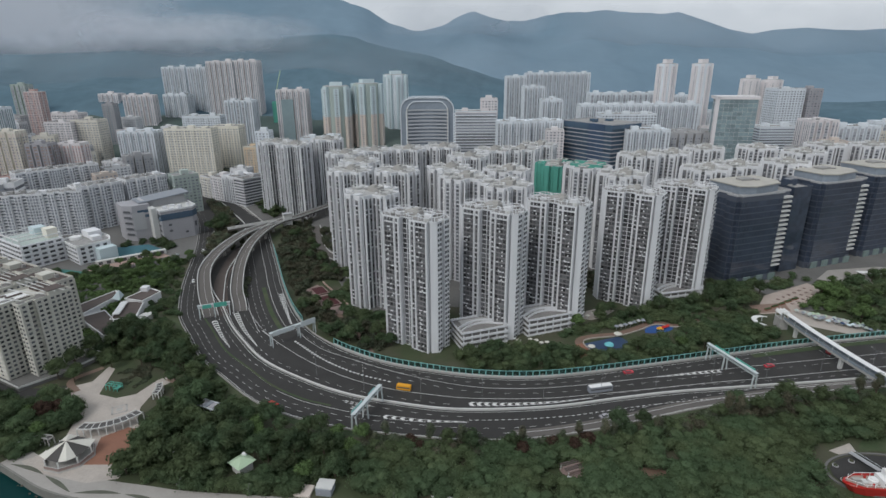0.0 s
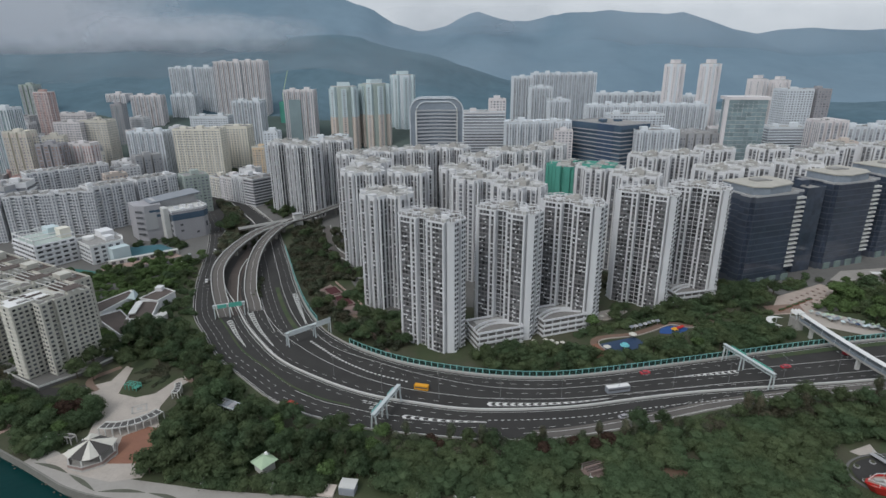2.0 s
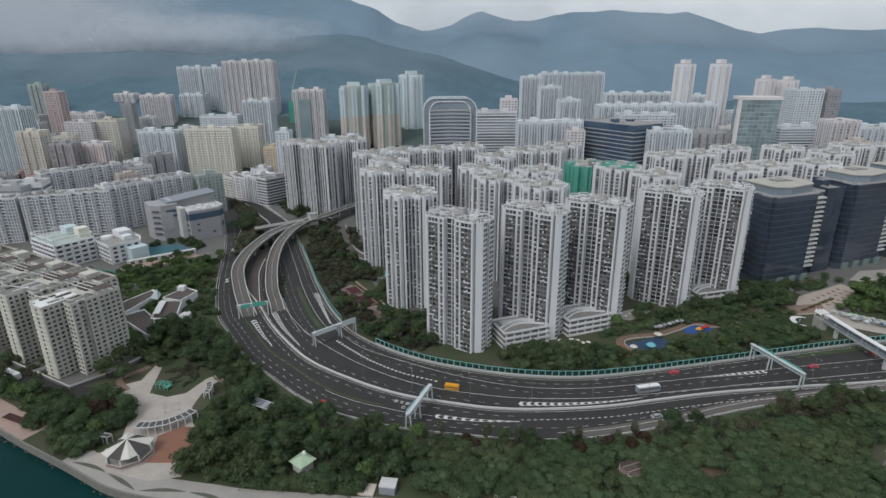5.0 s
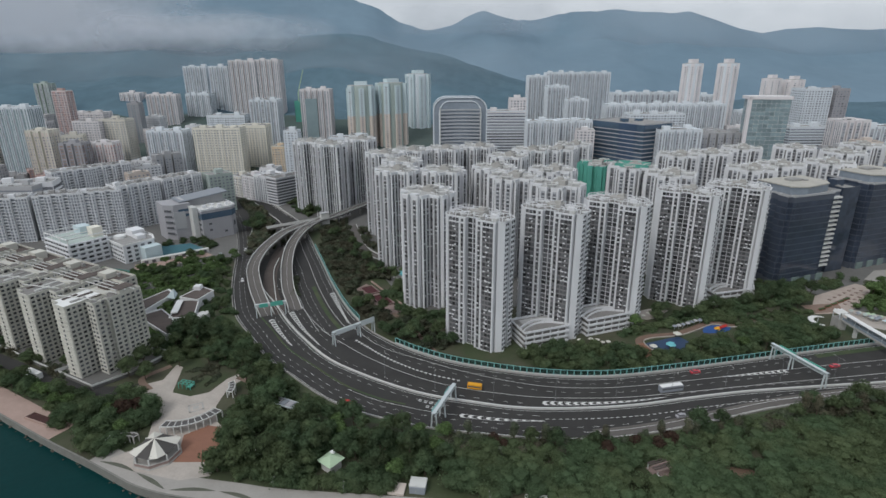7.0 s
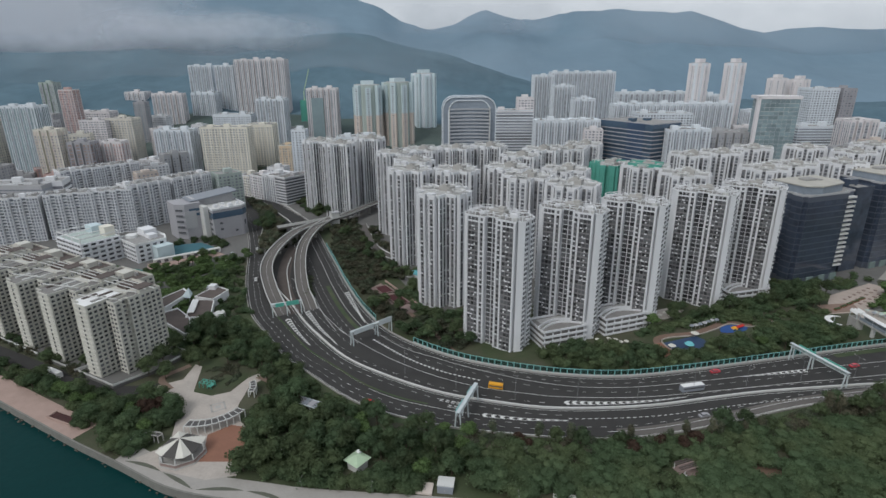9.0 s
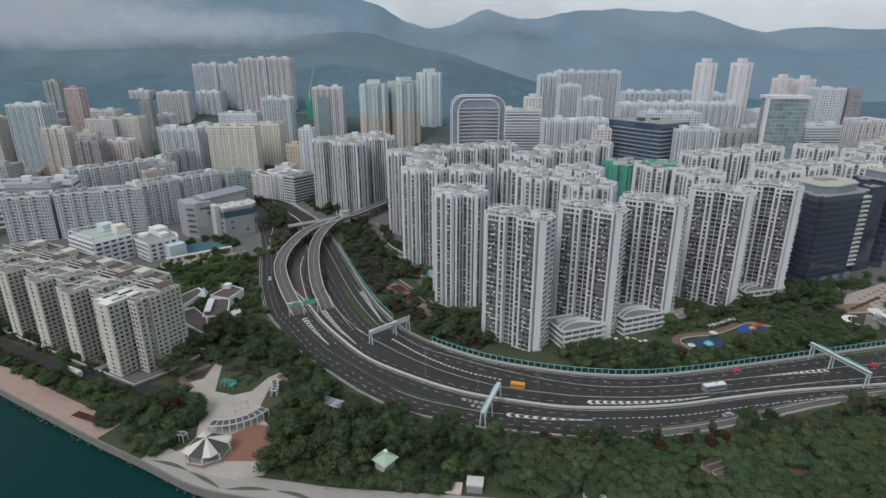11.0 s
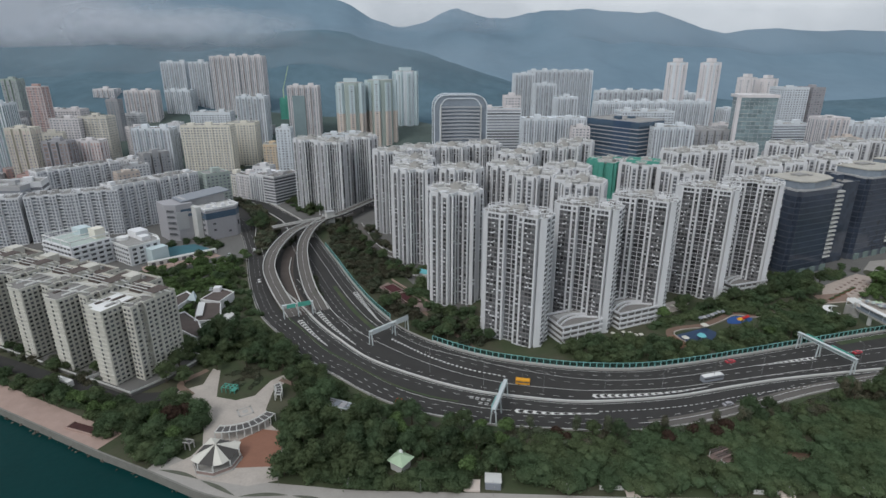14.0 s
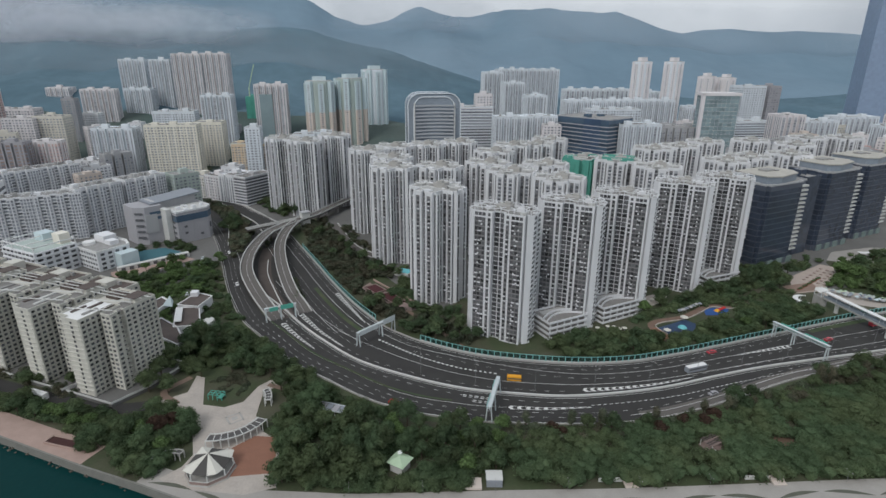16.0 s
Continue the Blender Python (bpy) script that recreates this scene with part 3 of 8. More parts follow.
def elevated(points, width, label):
    """A raised ramp: deck, two parapets and columns."""
    line = curve(points, 5.0)
    th = thing("flyover_ramp", label, "flyover")
    deck = Acc()
    ribbon(deck, shifted(line, width / 2), shifted(line, -width / 2), 0, line[:, 2], thick=1.2)
    part("deck", deck, RAMPGREY, th)
    for sg in (1, -1):
        par = Acc()
        wall_along(par, shifted(line, sg * (width / 2 - 0.2)), 0.4, 0, 1.0, line[:, 2])
        part("parapet", par, PALECONC, th)
    lane = Acc()
    ribbon(lane, shifted(line, 0.05), shifted(line, -0.05), 0, line[:, 2] + 0.02)
    part("lane_line", lane, PAINT, th)
    for p in line[3::6]:
        if p[2] > 3:
            part("column", Acc().box(p[0], p[1], 0, 1.8, 1.8, p[2] - 1.15), CONCRETE, th)
    return th


elevated([(-131, 279, 0.2), (-138, 292, 1.2), (-148, 312, 3.2), (-159, 340, 5.2), (-163, 365, 6.4), (-163, 390, 7), (-159, 418, 7.5), (-150, 436, 8), (-139, 453, 8), (-128, 466, 8), (-118, 486, 8), (-108, 506, 8), (-96, 530, 8), (-84, 556, 8)], 8.0, "pale concrete flyover ramp curving over the road")
elevated([(-117, 286, 0.2), (-121, 296, 1.2), (-128, 312, 3.2), (-138, 347, 6), (-145, 385, 7), (-146, 415, 7.5), (-143, 440, 7.8), (-137, 458, 8)], 7.6, "pale concrete flyover ramp joining the bridge")
hub = thing("bridge_house", "pale grey lift house on the flyover junction", "bridge house", "", -135, 457, 0, 30)
part("shaft", Acc().box(0, 0, -0.3, 7, 5, 13), PALECONC, hub)
part("roof", Acc().box(0, 0, 12.7, 8, 6, 0.6), GREYWALL, hub)
elevated([(-178, 432, 6.6), (-160, 442, 7.4), (-143, 452, 7.9)], 4.5, "narrow concrete link bridge with pale parapets")


# ---- gantries ----
def gantry(a, b, height, legs, mat, signs, label):
    """A sign bridge: two truss booms, posts and hung signs."""
    th = thing("sign_gantry", label, "gantry")
    a, b = Vector((*a, height)), Vector((*b, height))
    d = (b - a)
    length = d.length
    d.normalize()
    side = Vector((-d.y, d.x, 0))
    beam = Acc()
    for o in (-0.7, 0.7):
        for dz in (0, 1.3):
            beam.beam(a + side * o + Vector((0, 0, dz)), b + side * o + Vector((0, 0, dz)), 0.24)
    n = int(length / 1.5)
    for i in range(n):
        p, q = a + d * (length * i / n), a + d * (length * (i + 1) / n)
        for o in (-0.7, 0.7):
            beam.beam(p + side * o, q + side * o + Vector((0, 0, 1.3)), 0.11)
        for dz in (0, 1.3):
            beam.beam(p + side * -0.7 + Vector((0, 0, dz)), q + side * 0.7 + Vector((0, 0, dz)), 0.11)
    part("truss", beam, mat, th)
    walkway = Acc()
    ribbon(walkway, [a + side * 0.6, b + side * 0.6], [a - side * 0.6, b - side * 0.6], height + 1.45, thick=0.1)
    part("walkway", walkway, mat, th)
    for s in legs:
        p = a + d * (length * s)
        for o in (-0.8, 0.8):
            part("leg", Acc().beam((p.x + side.x * o * 1.6, p.y + side.y * o * 1.6, 0), (p.x + side.x * o, p.y + side.y * o, height), 0.45), mat, th)
    for s0, s1, sg, h, m in signs:
        p, q = a + d * (length * s0) + side * sg, a + d * (length * s1) + side * sg
        c = (p + q) / 2
        part("sign", Acc().box(c.x, c.y, height - 0.4, (q - p).length, 0.18, h, math.atan2(d.y, d.x), True), m, th)
    return th


gantry((-35, 176.5), (-26.5, 197.5), 6.4, (0.04, 0.42, 0.96), STEEL, [(0.05, 0.4, 1.0, 2.4, TEAL), (0.62, 0.85, 1.0, 2.2, TEAL)], "pale teal sign gantry over the seaward carriageway")
gantry((-87, 244), (-68, 261), 6.2, (0.03, 0.62, 0.97), STEEL, [(0.06, 0.52, -1.0, 2.4, STEEL), (0.66, 0.98, -1.0, 3.0, STEEL)], "pale grey sign gantry with blank sign backs")
gantry((-137, 277), (-121, 283), 6.4, (0.04, 0.5, 0.96), STEEL, [(0.15, 0.42, -1.0, 2.2, SIGNGREEN), (0.5, 0.9, -1.0, 2.6, SIGNGREEN)], "steel sign gantry with green direction signs")
gantry((126, 231), (134.5, 203.5), 6.6, (0.05, 0.4, 0.97), STEEL, [(0.12, 0.42, 1.0, 2.4, SIGNGREEN), (0.55, 0.92, 1.0, 2.4, SIGNGREEN)], "pale steel sign gantry with green sign panels")


# ---- buildings ----
def bay(win, trim, p0, p1, z0, floors, fh, cols, ww, wh, sill=0.9, ledge=0.0, margin=0.06, ac=0.0, rnd=None):
    """Rows of windows on the wall from p0 to p1 (the outside lies to its right): cols a floor, panes proud of the wall by a few centimetres, with sills."""
    d = np.array([p1[0] - p0[0], p1[1] - p0[1]], float)
    length = np.linalg.norm(d)
    d /= length
    out = np.array([d[1], -d[0]])
    a = math.atan2(d[1], d[0])
    for c in range(cols):
        s = length * (margin + (1 - 2 * margin) * (c + 0.5) / cols)
        x, y = p0[0] + d[0] * s, p0[1] + d[1] * s
        for f in range(floors):
            z = z0 + f * fh + sill
            win.pane(x + out[0] * 0.02, y + out[1] * 0.02, z, ww, 0.14, wh, a)
            if ledge:
                trim.box(x + out[0] * ledge / 2, y + out[1] * ledge / 2, z - 0.22, ww + 0.3, ledge, 0.2, a, True)
            if ac and rnd and rnd.random() < ac:
                shift = rnd.uniform(-0.25, 0.25) * ww
                trim.box(x + out[0] * 0.3 + d[0] * shift, y + out[1] * 0.3 + d[1] * shift, z - 0.55, rnd.uniform(0.8, 1.5), 0.6, rnd.uniform(0.4, 0.6), a)


def fins(trim, p0, p1, z0, h, shares, w, deep):
    """Upright fins on the wall from p0 to p1."""
    d = np.array([p1[0] - p0[0], p1[1] - p0[1]], float)
    length = np.linalg.norm(d)
    d /= length
    out = np.array([d[1], -d[0]])
    for s in shares:
        x, y = p0[0] + d[0] * length * s + out[0] * deep / 2, p0[1] + d[1] * length * s + out[1] * deep / 2
        trim.box(x, y, z0, w, deep, h, math.atan2(d[1], d[0]))


def slabs(trim, p0, p1, z0, floors, fh, deep, thick=0.3, lift=0.0):
    """Floor edges standing out of the wall from p0 to p1."""
    d = np.array([p1[0] - p0[0], p1[1] - p0[1]], float)
    length = np.linalg.norm(d)
    d /= length
    out = np.array([d[1], -d[0]])
    for f in range(floors):
        trim.box((p0[0] + p1[0]) / 2 + out[0] * deep / 2, (p0[1] + p1[1]) / 2 + out[1] * deep / 2, z0 + f * fh + lift, length, deep, thick, math.atan2(d[1], d[0]), True)


def rim(acc, pts, z, h, w=0.3):
    """A parapet along the edge of a roof: one closed ring, set half in and half out of the plan's line."""
    n = len(pts)
    P = [np.array(p, float) for p in pts]
    k = len(acc.v)
    for i in range(n):
        d0, d1 = P[i] - P[i - 1], P[(i + 1) % n] - P[i]
        d0, d1 = d0 / np.linalg.norm(d0), d1 / np.linalg.norm(d1)
        n0, n1 = np.array([d0[1], -d0[0]]), np.array([d1[1], -d1[0]])
        m = n0 + n1
        m = m / max(0.5, m @ m / 2) if m @ m > 0.1 else n0
        for s, zz in ((w / 2, z), (-w / 2, z), (-w / 2, z + h), (w / 2, z + h)):
            q = P[i] + m * s
            acc.v.append((q[0], q[1], zz))
    for i in range(n):
        o, p = k + 4 * i, k + 4 * ((i + 1) % n)
        for j in range(4):
            acc.f.append((o + j, p + j, p + (j + 1) % 4, o + (j + 1) % 4))


def panes(th, p0, p1, z0, floors, fh, cols, ww, wh, sill, margin, shared):
    """The windows of one wall as single pieces that share a mesh."""
    d = np.array([p1[0] - p0[0], p1[1] - p0[1]], float)
    length = np.linalg.norm(d)
    d /= length
    key = (ww, wh)
    if key not in shared:
        shared[key] = Acc().pane(0, 0, 0, ww, 0.14, wh).mesh("window", WINDOWPIECE)
    for c in range(cols):
        s = length * (margin + (1 - 2 * margin) * (c + 0.5) / cols)
        for f in range(floors):
            ob = part("window", shared[key], None, th)
            ob.matrix_basis = pose(p0[0] + d[0] * s + d[1] * 0.02, p0[1] + d[1] * s - d[0] * 0.02, z0 + f * fh + sill, 0, 0, math.degrees(math.atan2(d[1], d[0])))


def roof_clutter(th, z, rx, ry, rnd, n=5, frame_on=True):
    """Lift house, tanks and open roof frames."""
    part("lift_house", Acc().box(rnd.uniform(-2, 2), rnd.uniform(-2, 2), z, 7.5, 5.5, 2.8).box(1.5, 0.5, z + 2.8, 3, 3, 1.2), CONCRETE, th)
    for i in range(n):
        x, y = rnd.uniform(-rx, rx), rnd.uniform(-ry, ry)
        part("water_tank", Acc().box(x, y, z, rnd.uniform(0.8, 4), rnd.uniform(0.8, 2.6), rnd.uniform(0.5, 2.0), rnd.choice((0, 0, 0.8))), rnd.choice((ROOF, ROOFDARK, WHITE, WHITE, PALECONC)), th)


def tower_octagon(label, rnd, floors=27, fh=2.45):
    """A tower with four window faces and four blank chamfered corners."""
    th = thing("apartment_tower", label, "apartment tower", "white towers beside the expressway")
    H = floors * fh
    fx, fy, c = 13.3, 4.9, 3.3
    X, Y = fx + c, fy + c
    # plan, with a deep recess in the middle of the long faces and a slot beside every chamfer
    long_face = [(-fx, -Y), (-2.9, -Y), (-2.9, -Y + 2.6), (2.9, -Y + 2.6), (2.9, -Y), (fx, -Y)]
    plan = long_face + [(fx, -Y + 3.0), (fx + 0.9, -Y + 3.0), (fx + 0.9, -Y + 0.9), (X, -fy), (X, -1.0), (X - 2.2, -1.0), (X - 2.2, 1.0), (X, 1.0), (X, fy)]
    plan += [(fx, Y)] + [(-p[0], -p[1]) for p in long_face[1:]] + [(-fx, Y - 3.0), (-fx - 0.9, Y - 3.0), (-fx - 0.9, Y - 0.9), (-X, fy), (-X, 1.0), (-X + 2.2, 1.0), (-X + 2.2, -1.0), (-X, -1.0), (-X, -fy)]
    body = Acc().prism(plan, -0.5, H)
    part("wall", body, WHITE, th)
    win, trim, infill, recess_sheet, shared = Acc(), Acc(), Acc(), Acc(), {}
    for sg in (1, -1):
        def P(x, y):
            return (x * sg, y * sg)

        def glaze(p, q, cols, ww, wh, sill, ledge, margin, ac=0.0):
            if sg > 0:
                panes(th, p, q, 0, floors, fh, cols, ww, wh, sill, margin, shared)
                bay(Acc(), trim, p, q, 0, floors, fh, cols, ww, wh, sill, ledge, margin, ac, rnd)
            else:
                bay(win, trim, p, q, 0, floors, fh, cols, ww, wh, sill, ledge, margin, ac, rnd)
        for side in (-1, 1):
            a, b = sorted((side * 6.5, side * 12.3))
            infill.pane(sg * (a + b) / 2, sg * (-Y + 0.02), 0.3, 5.8, 0.12, H - 3.2, 0 if sg > 0 else math.pi)
            glaze(P(a, -Y), P(b, -Y), 3, 1.62, 1.66, 0.5, 0.0, 0.0, 0.3)
            for f in range(floors):
                if rnd.random() < 0.5:
                    trim.box(sg * ((a + b) / 2 + rnd.choice((-0.85, 0.85))), sg * (-Y - 0.2), f * fh + rnd.uniform(0.3, 0.9), 0.6, 0.5, rnd.uniform(0.5, 0.8))
            a, b = sorted((side * 3.9, side * 5.5))
            infill.pane(sg * (a + b) / 2, sg * (-Y + 0.02), 0.3, 1.6, 0.12, H - 3.2, 0 if sg > 0 else math.pi)
            glaze(P(a, -Y), P(b, -Y), 1, 1.25, 1.5, 0.6, 0.0, 0.0, 0.5)
        fins(trim, P(-fx, -Y), P(fx, -Y), 0, H - 0.4, [0.5 + q / (2 * fx) for q in (-12.8, -6.05, -3.4, 3.4, 6.05, 12.8)], 0.7, 0.5)
        glaze(P(-2.9, -Y + 2.6), P(2.9, -Y + 2.6), 2, 2.5, 2.05, 0.25, 0.0, 0.02)
        # dark sheet over the recess's back wall, standing in for its shade
        recess_sheet.pane(0, sg * (-Y + 2.62), 0.2, 5.7, 0.1, H - 0.8, 0 if sg > 0 else math.pi)
        slabs(trim, P(-2.9, -Y + 1.7), P(2.9, -Y + 1.7), 0, floors, fh, 0.3, 0.2)
        fins(trim, P(-2.9, -Y + 2.6), P(2.9, -Y + 2.6), 0, H - 0.4, (0.5,), 0.25, 0.7)
        for lo, hi in ((-fy, -1.0), (1.0, fy)):
            glaze(P(X, lo), P(X, hi), 2, 1.2, 1.35, 0.7, 0.0, 0.05, 0.4)
        glaze(P(X - 2.2, -1.0), P(X - 2.2, 1.0), 1, 1.7, 1.95, 0.3, 0.0, 0.06)
    part("recess_lining", recess_sheet, BAYSHADE, th, "", "stuff")
    part("bay_infill", infill, BAYGREY, th, "", "stuff")
    part("window_rear", win, WINDOW, th, "dark windows", "stuff")
    part("ledge", trim, WHITE, th, "", "stuff")
    part("roof_deck", Acc().prism([(p[0] * 0.97, p[1] * 0.97) for p in plan], H, H + 0.12), ROOF, th)
    para = Acc()
    rim(para, plan, H - 0.1, 0.7, 0.25)
    part("parapet", para, CREAM if "cream" in label else WHITE, th)
    frames = [(x0, sg * (Y - 3.0), 3.4, 2.6) for sg in (1, -1) for x0 in (-10.0, -3.4, 3.4, 10.0)] + [(sg * (X - 3.0), 0, 2.4, 4.2) for sg in (1, -1)]
    for cx, cy, rx, ry in frames:
        ring8 = [(cx + rx * math.cos(a), cy + ry * math.sin(a)) for a in np.arange(8) * math.pi / 4 + 0.39]
        top = Acc()
        rim(top, ring8, H + 2.0, 0.3, 0.28)
        part("roof_frame", top, WHITE, th, "thin white open roof frame")
        for p in ring8[::2]:
            part("frame_post", Acc().box(p[0], p[1], H, 0.25, 0.25, 2.1), WHITE, th)
    for k in range(12):
        a0, r0 = rnd.uniform(0, 6.28), rnd.uniform(3, 9)
        p, q, z1 = (r0 * math.cos(a0), 0.7 * r0 * math.sin(a0)), rnd.uniform(0, 6.28), H + rnd.uniform(0.9, 2.3)
        part("roof_beam", Acc().beam((p[0] - 3 * math.cos(q), p[1] - 2.2 * math.sin(q), z1), (p[0] + 3 * math.cos(q), p[1] + 2.2 * math.sin(q), z1), 0.28), WHITE, th)
    roof_clutter(th, H + 0.1, fx * 0.85, fy * 1.3, rnd, 14)
    return th


def tower_cross(label, rnd, floors=27, fh=2.45, wall=None, glass=None, arm=15.5, half=7.2, name="apartment_tower", group="white towers of the estate", strip=None, slot=None):
    """A cross-plan tower: four wings whose ends carry grey window strips between white piers, with slots darkened by
    sheets and stacked balconies beside them.
    """
    wall, glass = wall or WHITE, glass or WINDOW
    strip, slot = strip or BAYGREY, slot or BAYSHADE
    th = thing(name, label, "apartment tower", group)
    H = floors * fh
    wing = [(half, -half), (arm - 1.6, -half), (arm - 1.6, -half + 1.3), (arm, -half + 1.3), (arm, -1.1), (arm - 2.2, -1.1), (arm - 2.2, 1.1), (arm, 1.1), (arm, half - 1.3), (arm - 1.6, half - 1.3), (arm - 1.6, half)]
    plan = []
    for k in range(4):
        c, s = round(math.cos(k * math.pi / 2)), round(math.sin(k * math.pi / 2))
        plan += [(x * c - y * s, x * s + y * c) for x, y in wing]
    part("wall", Acc().prism(plan, -0.5, H), wall, th)
    win, trim, bays, dark = Acc(), Acc(), Acc(), Acc()
    for k in range(4):
        c, s = round(math.cos(k * math.pi / 2)), round(math.sin(k * math.pi / 2))

        def P(x, y):
            return (x * c - y * s, x * s + y * c)
        turn = (k + 1) * math.pi / 2
        for lo, hi in ((-half + 1.3, -1.1), (1.1, half - 1.3)):
            m = P(arm, (lo + hi) / 2)
            bays.face(m[0], m[1], 0.4, 2.3, H - 2.0, turn, 0.03)
            bay(win, trim, P(arm, lo), P(arm, hi), 0, floors - 1, fh, 1, 1.9, 1.45, 0.7, 0.0, 0.1, 0.35, rnd)
            fins(trim, P(arm, lo), P(arm, hi), 0, H - 0.6, (0.12, 0.88), 0.55, 0.55)
        # sheets in the slot colour darken slots and side bays like shade
        m = P(arm - 2.2, 0)
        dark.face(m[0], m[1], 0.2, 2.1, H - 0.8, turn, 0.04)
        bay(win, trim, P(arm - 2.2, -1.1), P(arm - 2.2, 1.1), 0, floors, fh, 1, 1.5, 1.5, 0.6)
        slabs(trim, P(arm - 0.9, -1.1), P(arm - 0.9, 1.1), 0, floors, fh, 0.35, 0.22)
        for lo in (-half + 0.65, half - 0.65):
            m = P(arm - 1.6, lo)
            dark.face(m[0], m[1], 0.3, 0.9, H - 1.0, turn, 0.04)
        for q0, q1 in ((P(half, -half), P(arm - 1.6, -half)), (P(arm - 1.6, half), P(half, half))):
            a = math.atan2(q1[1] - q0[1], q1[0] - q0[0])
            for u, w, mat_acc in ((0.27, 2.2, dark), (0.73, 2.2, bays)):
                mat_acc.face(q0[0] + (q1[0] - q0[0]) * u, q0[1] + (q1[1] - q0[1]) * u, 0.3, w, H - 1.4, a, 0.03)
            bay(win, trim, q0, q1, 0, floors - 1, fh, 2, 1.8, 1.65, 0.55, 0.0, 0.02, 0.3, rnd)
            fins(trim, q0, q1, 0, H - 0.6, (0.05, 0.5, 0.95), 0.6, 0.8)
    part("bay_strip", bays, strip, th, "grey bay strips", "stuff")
    part("dark_slot", dark, slot, th, "upright sheets that put shade into the slots", "stuff")
    part("window", win, glass, th, "dark windows", "stuff")
    part("ledge", trim, wall, th, "", "stuff")
    part("roof_deck", Acc().prism([(p[0] * 0.97, p[1] * 0.97) for p in plan], H, H + 0.12), ROOFPALE, th)
    para = Acc()
    rim(para, plan, H - 0.1, 1.0, 0.3)
    part("parapet", para, wall, th)
    roof_clutter(th, H + 0.1, half * 0.9, half * 0.9, rnd, 5)
    for k in range(4):
        c, s = round(math.cos(k * math.pi / 2)), round(math.sin(k * math.pi / 2))
        part("roof_house", Acc().box((arm - 4) * c, (arm - 4) * s, H, 4.5, 4.5, rnd.uniform(0.8, 1.8)), rnd.choice((wall, ROOFPALE)), th)
        top = Acc()
        cx, cy, w = (arm - 4.5) * c, (arm - 4.5) * s, 3.8
        ring = [(cx + w * math.cos(a), cy + w * math.sin(a)) for a in np.arange(8) * math.pi / 4 + 0.39]
        rim(top, ring, H + 2.0, 0.35, 0.4)
        part("roof_frame", top, PALECONC, th)
        for p in ring[1::4]:
            part("frame_post", Acc().box(p[0], p[1], H, 0.3, 0.3, 2.1), PALECONC, th)
    return th


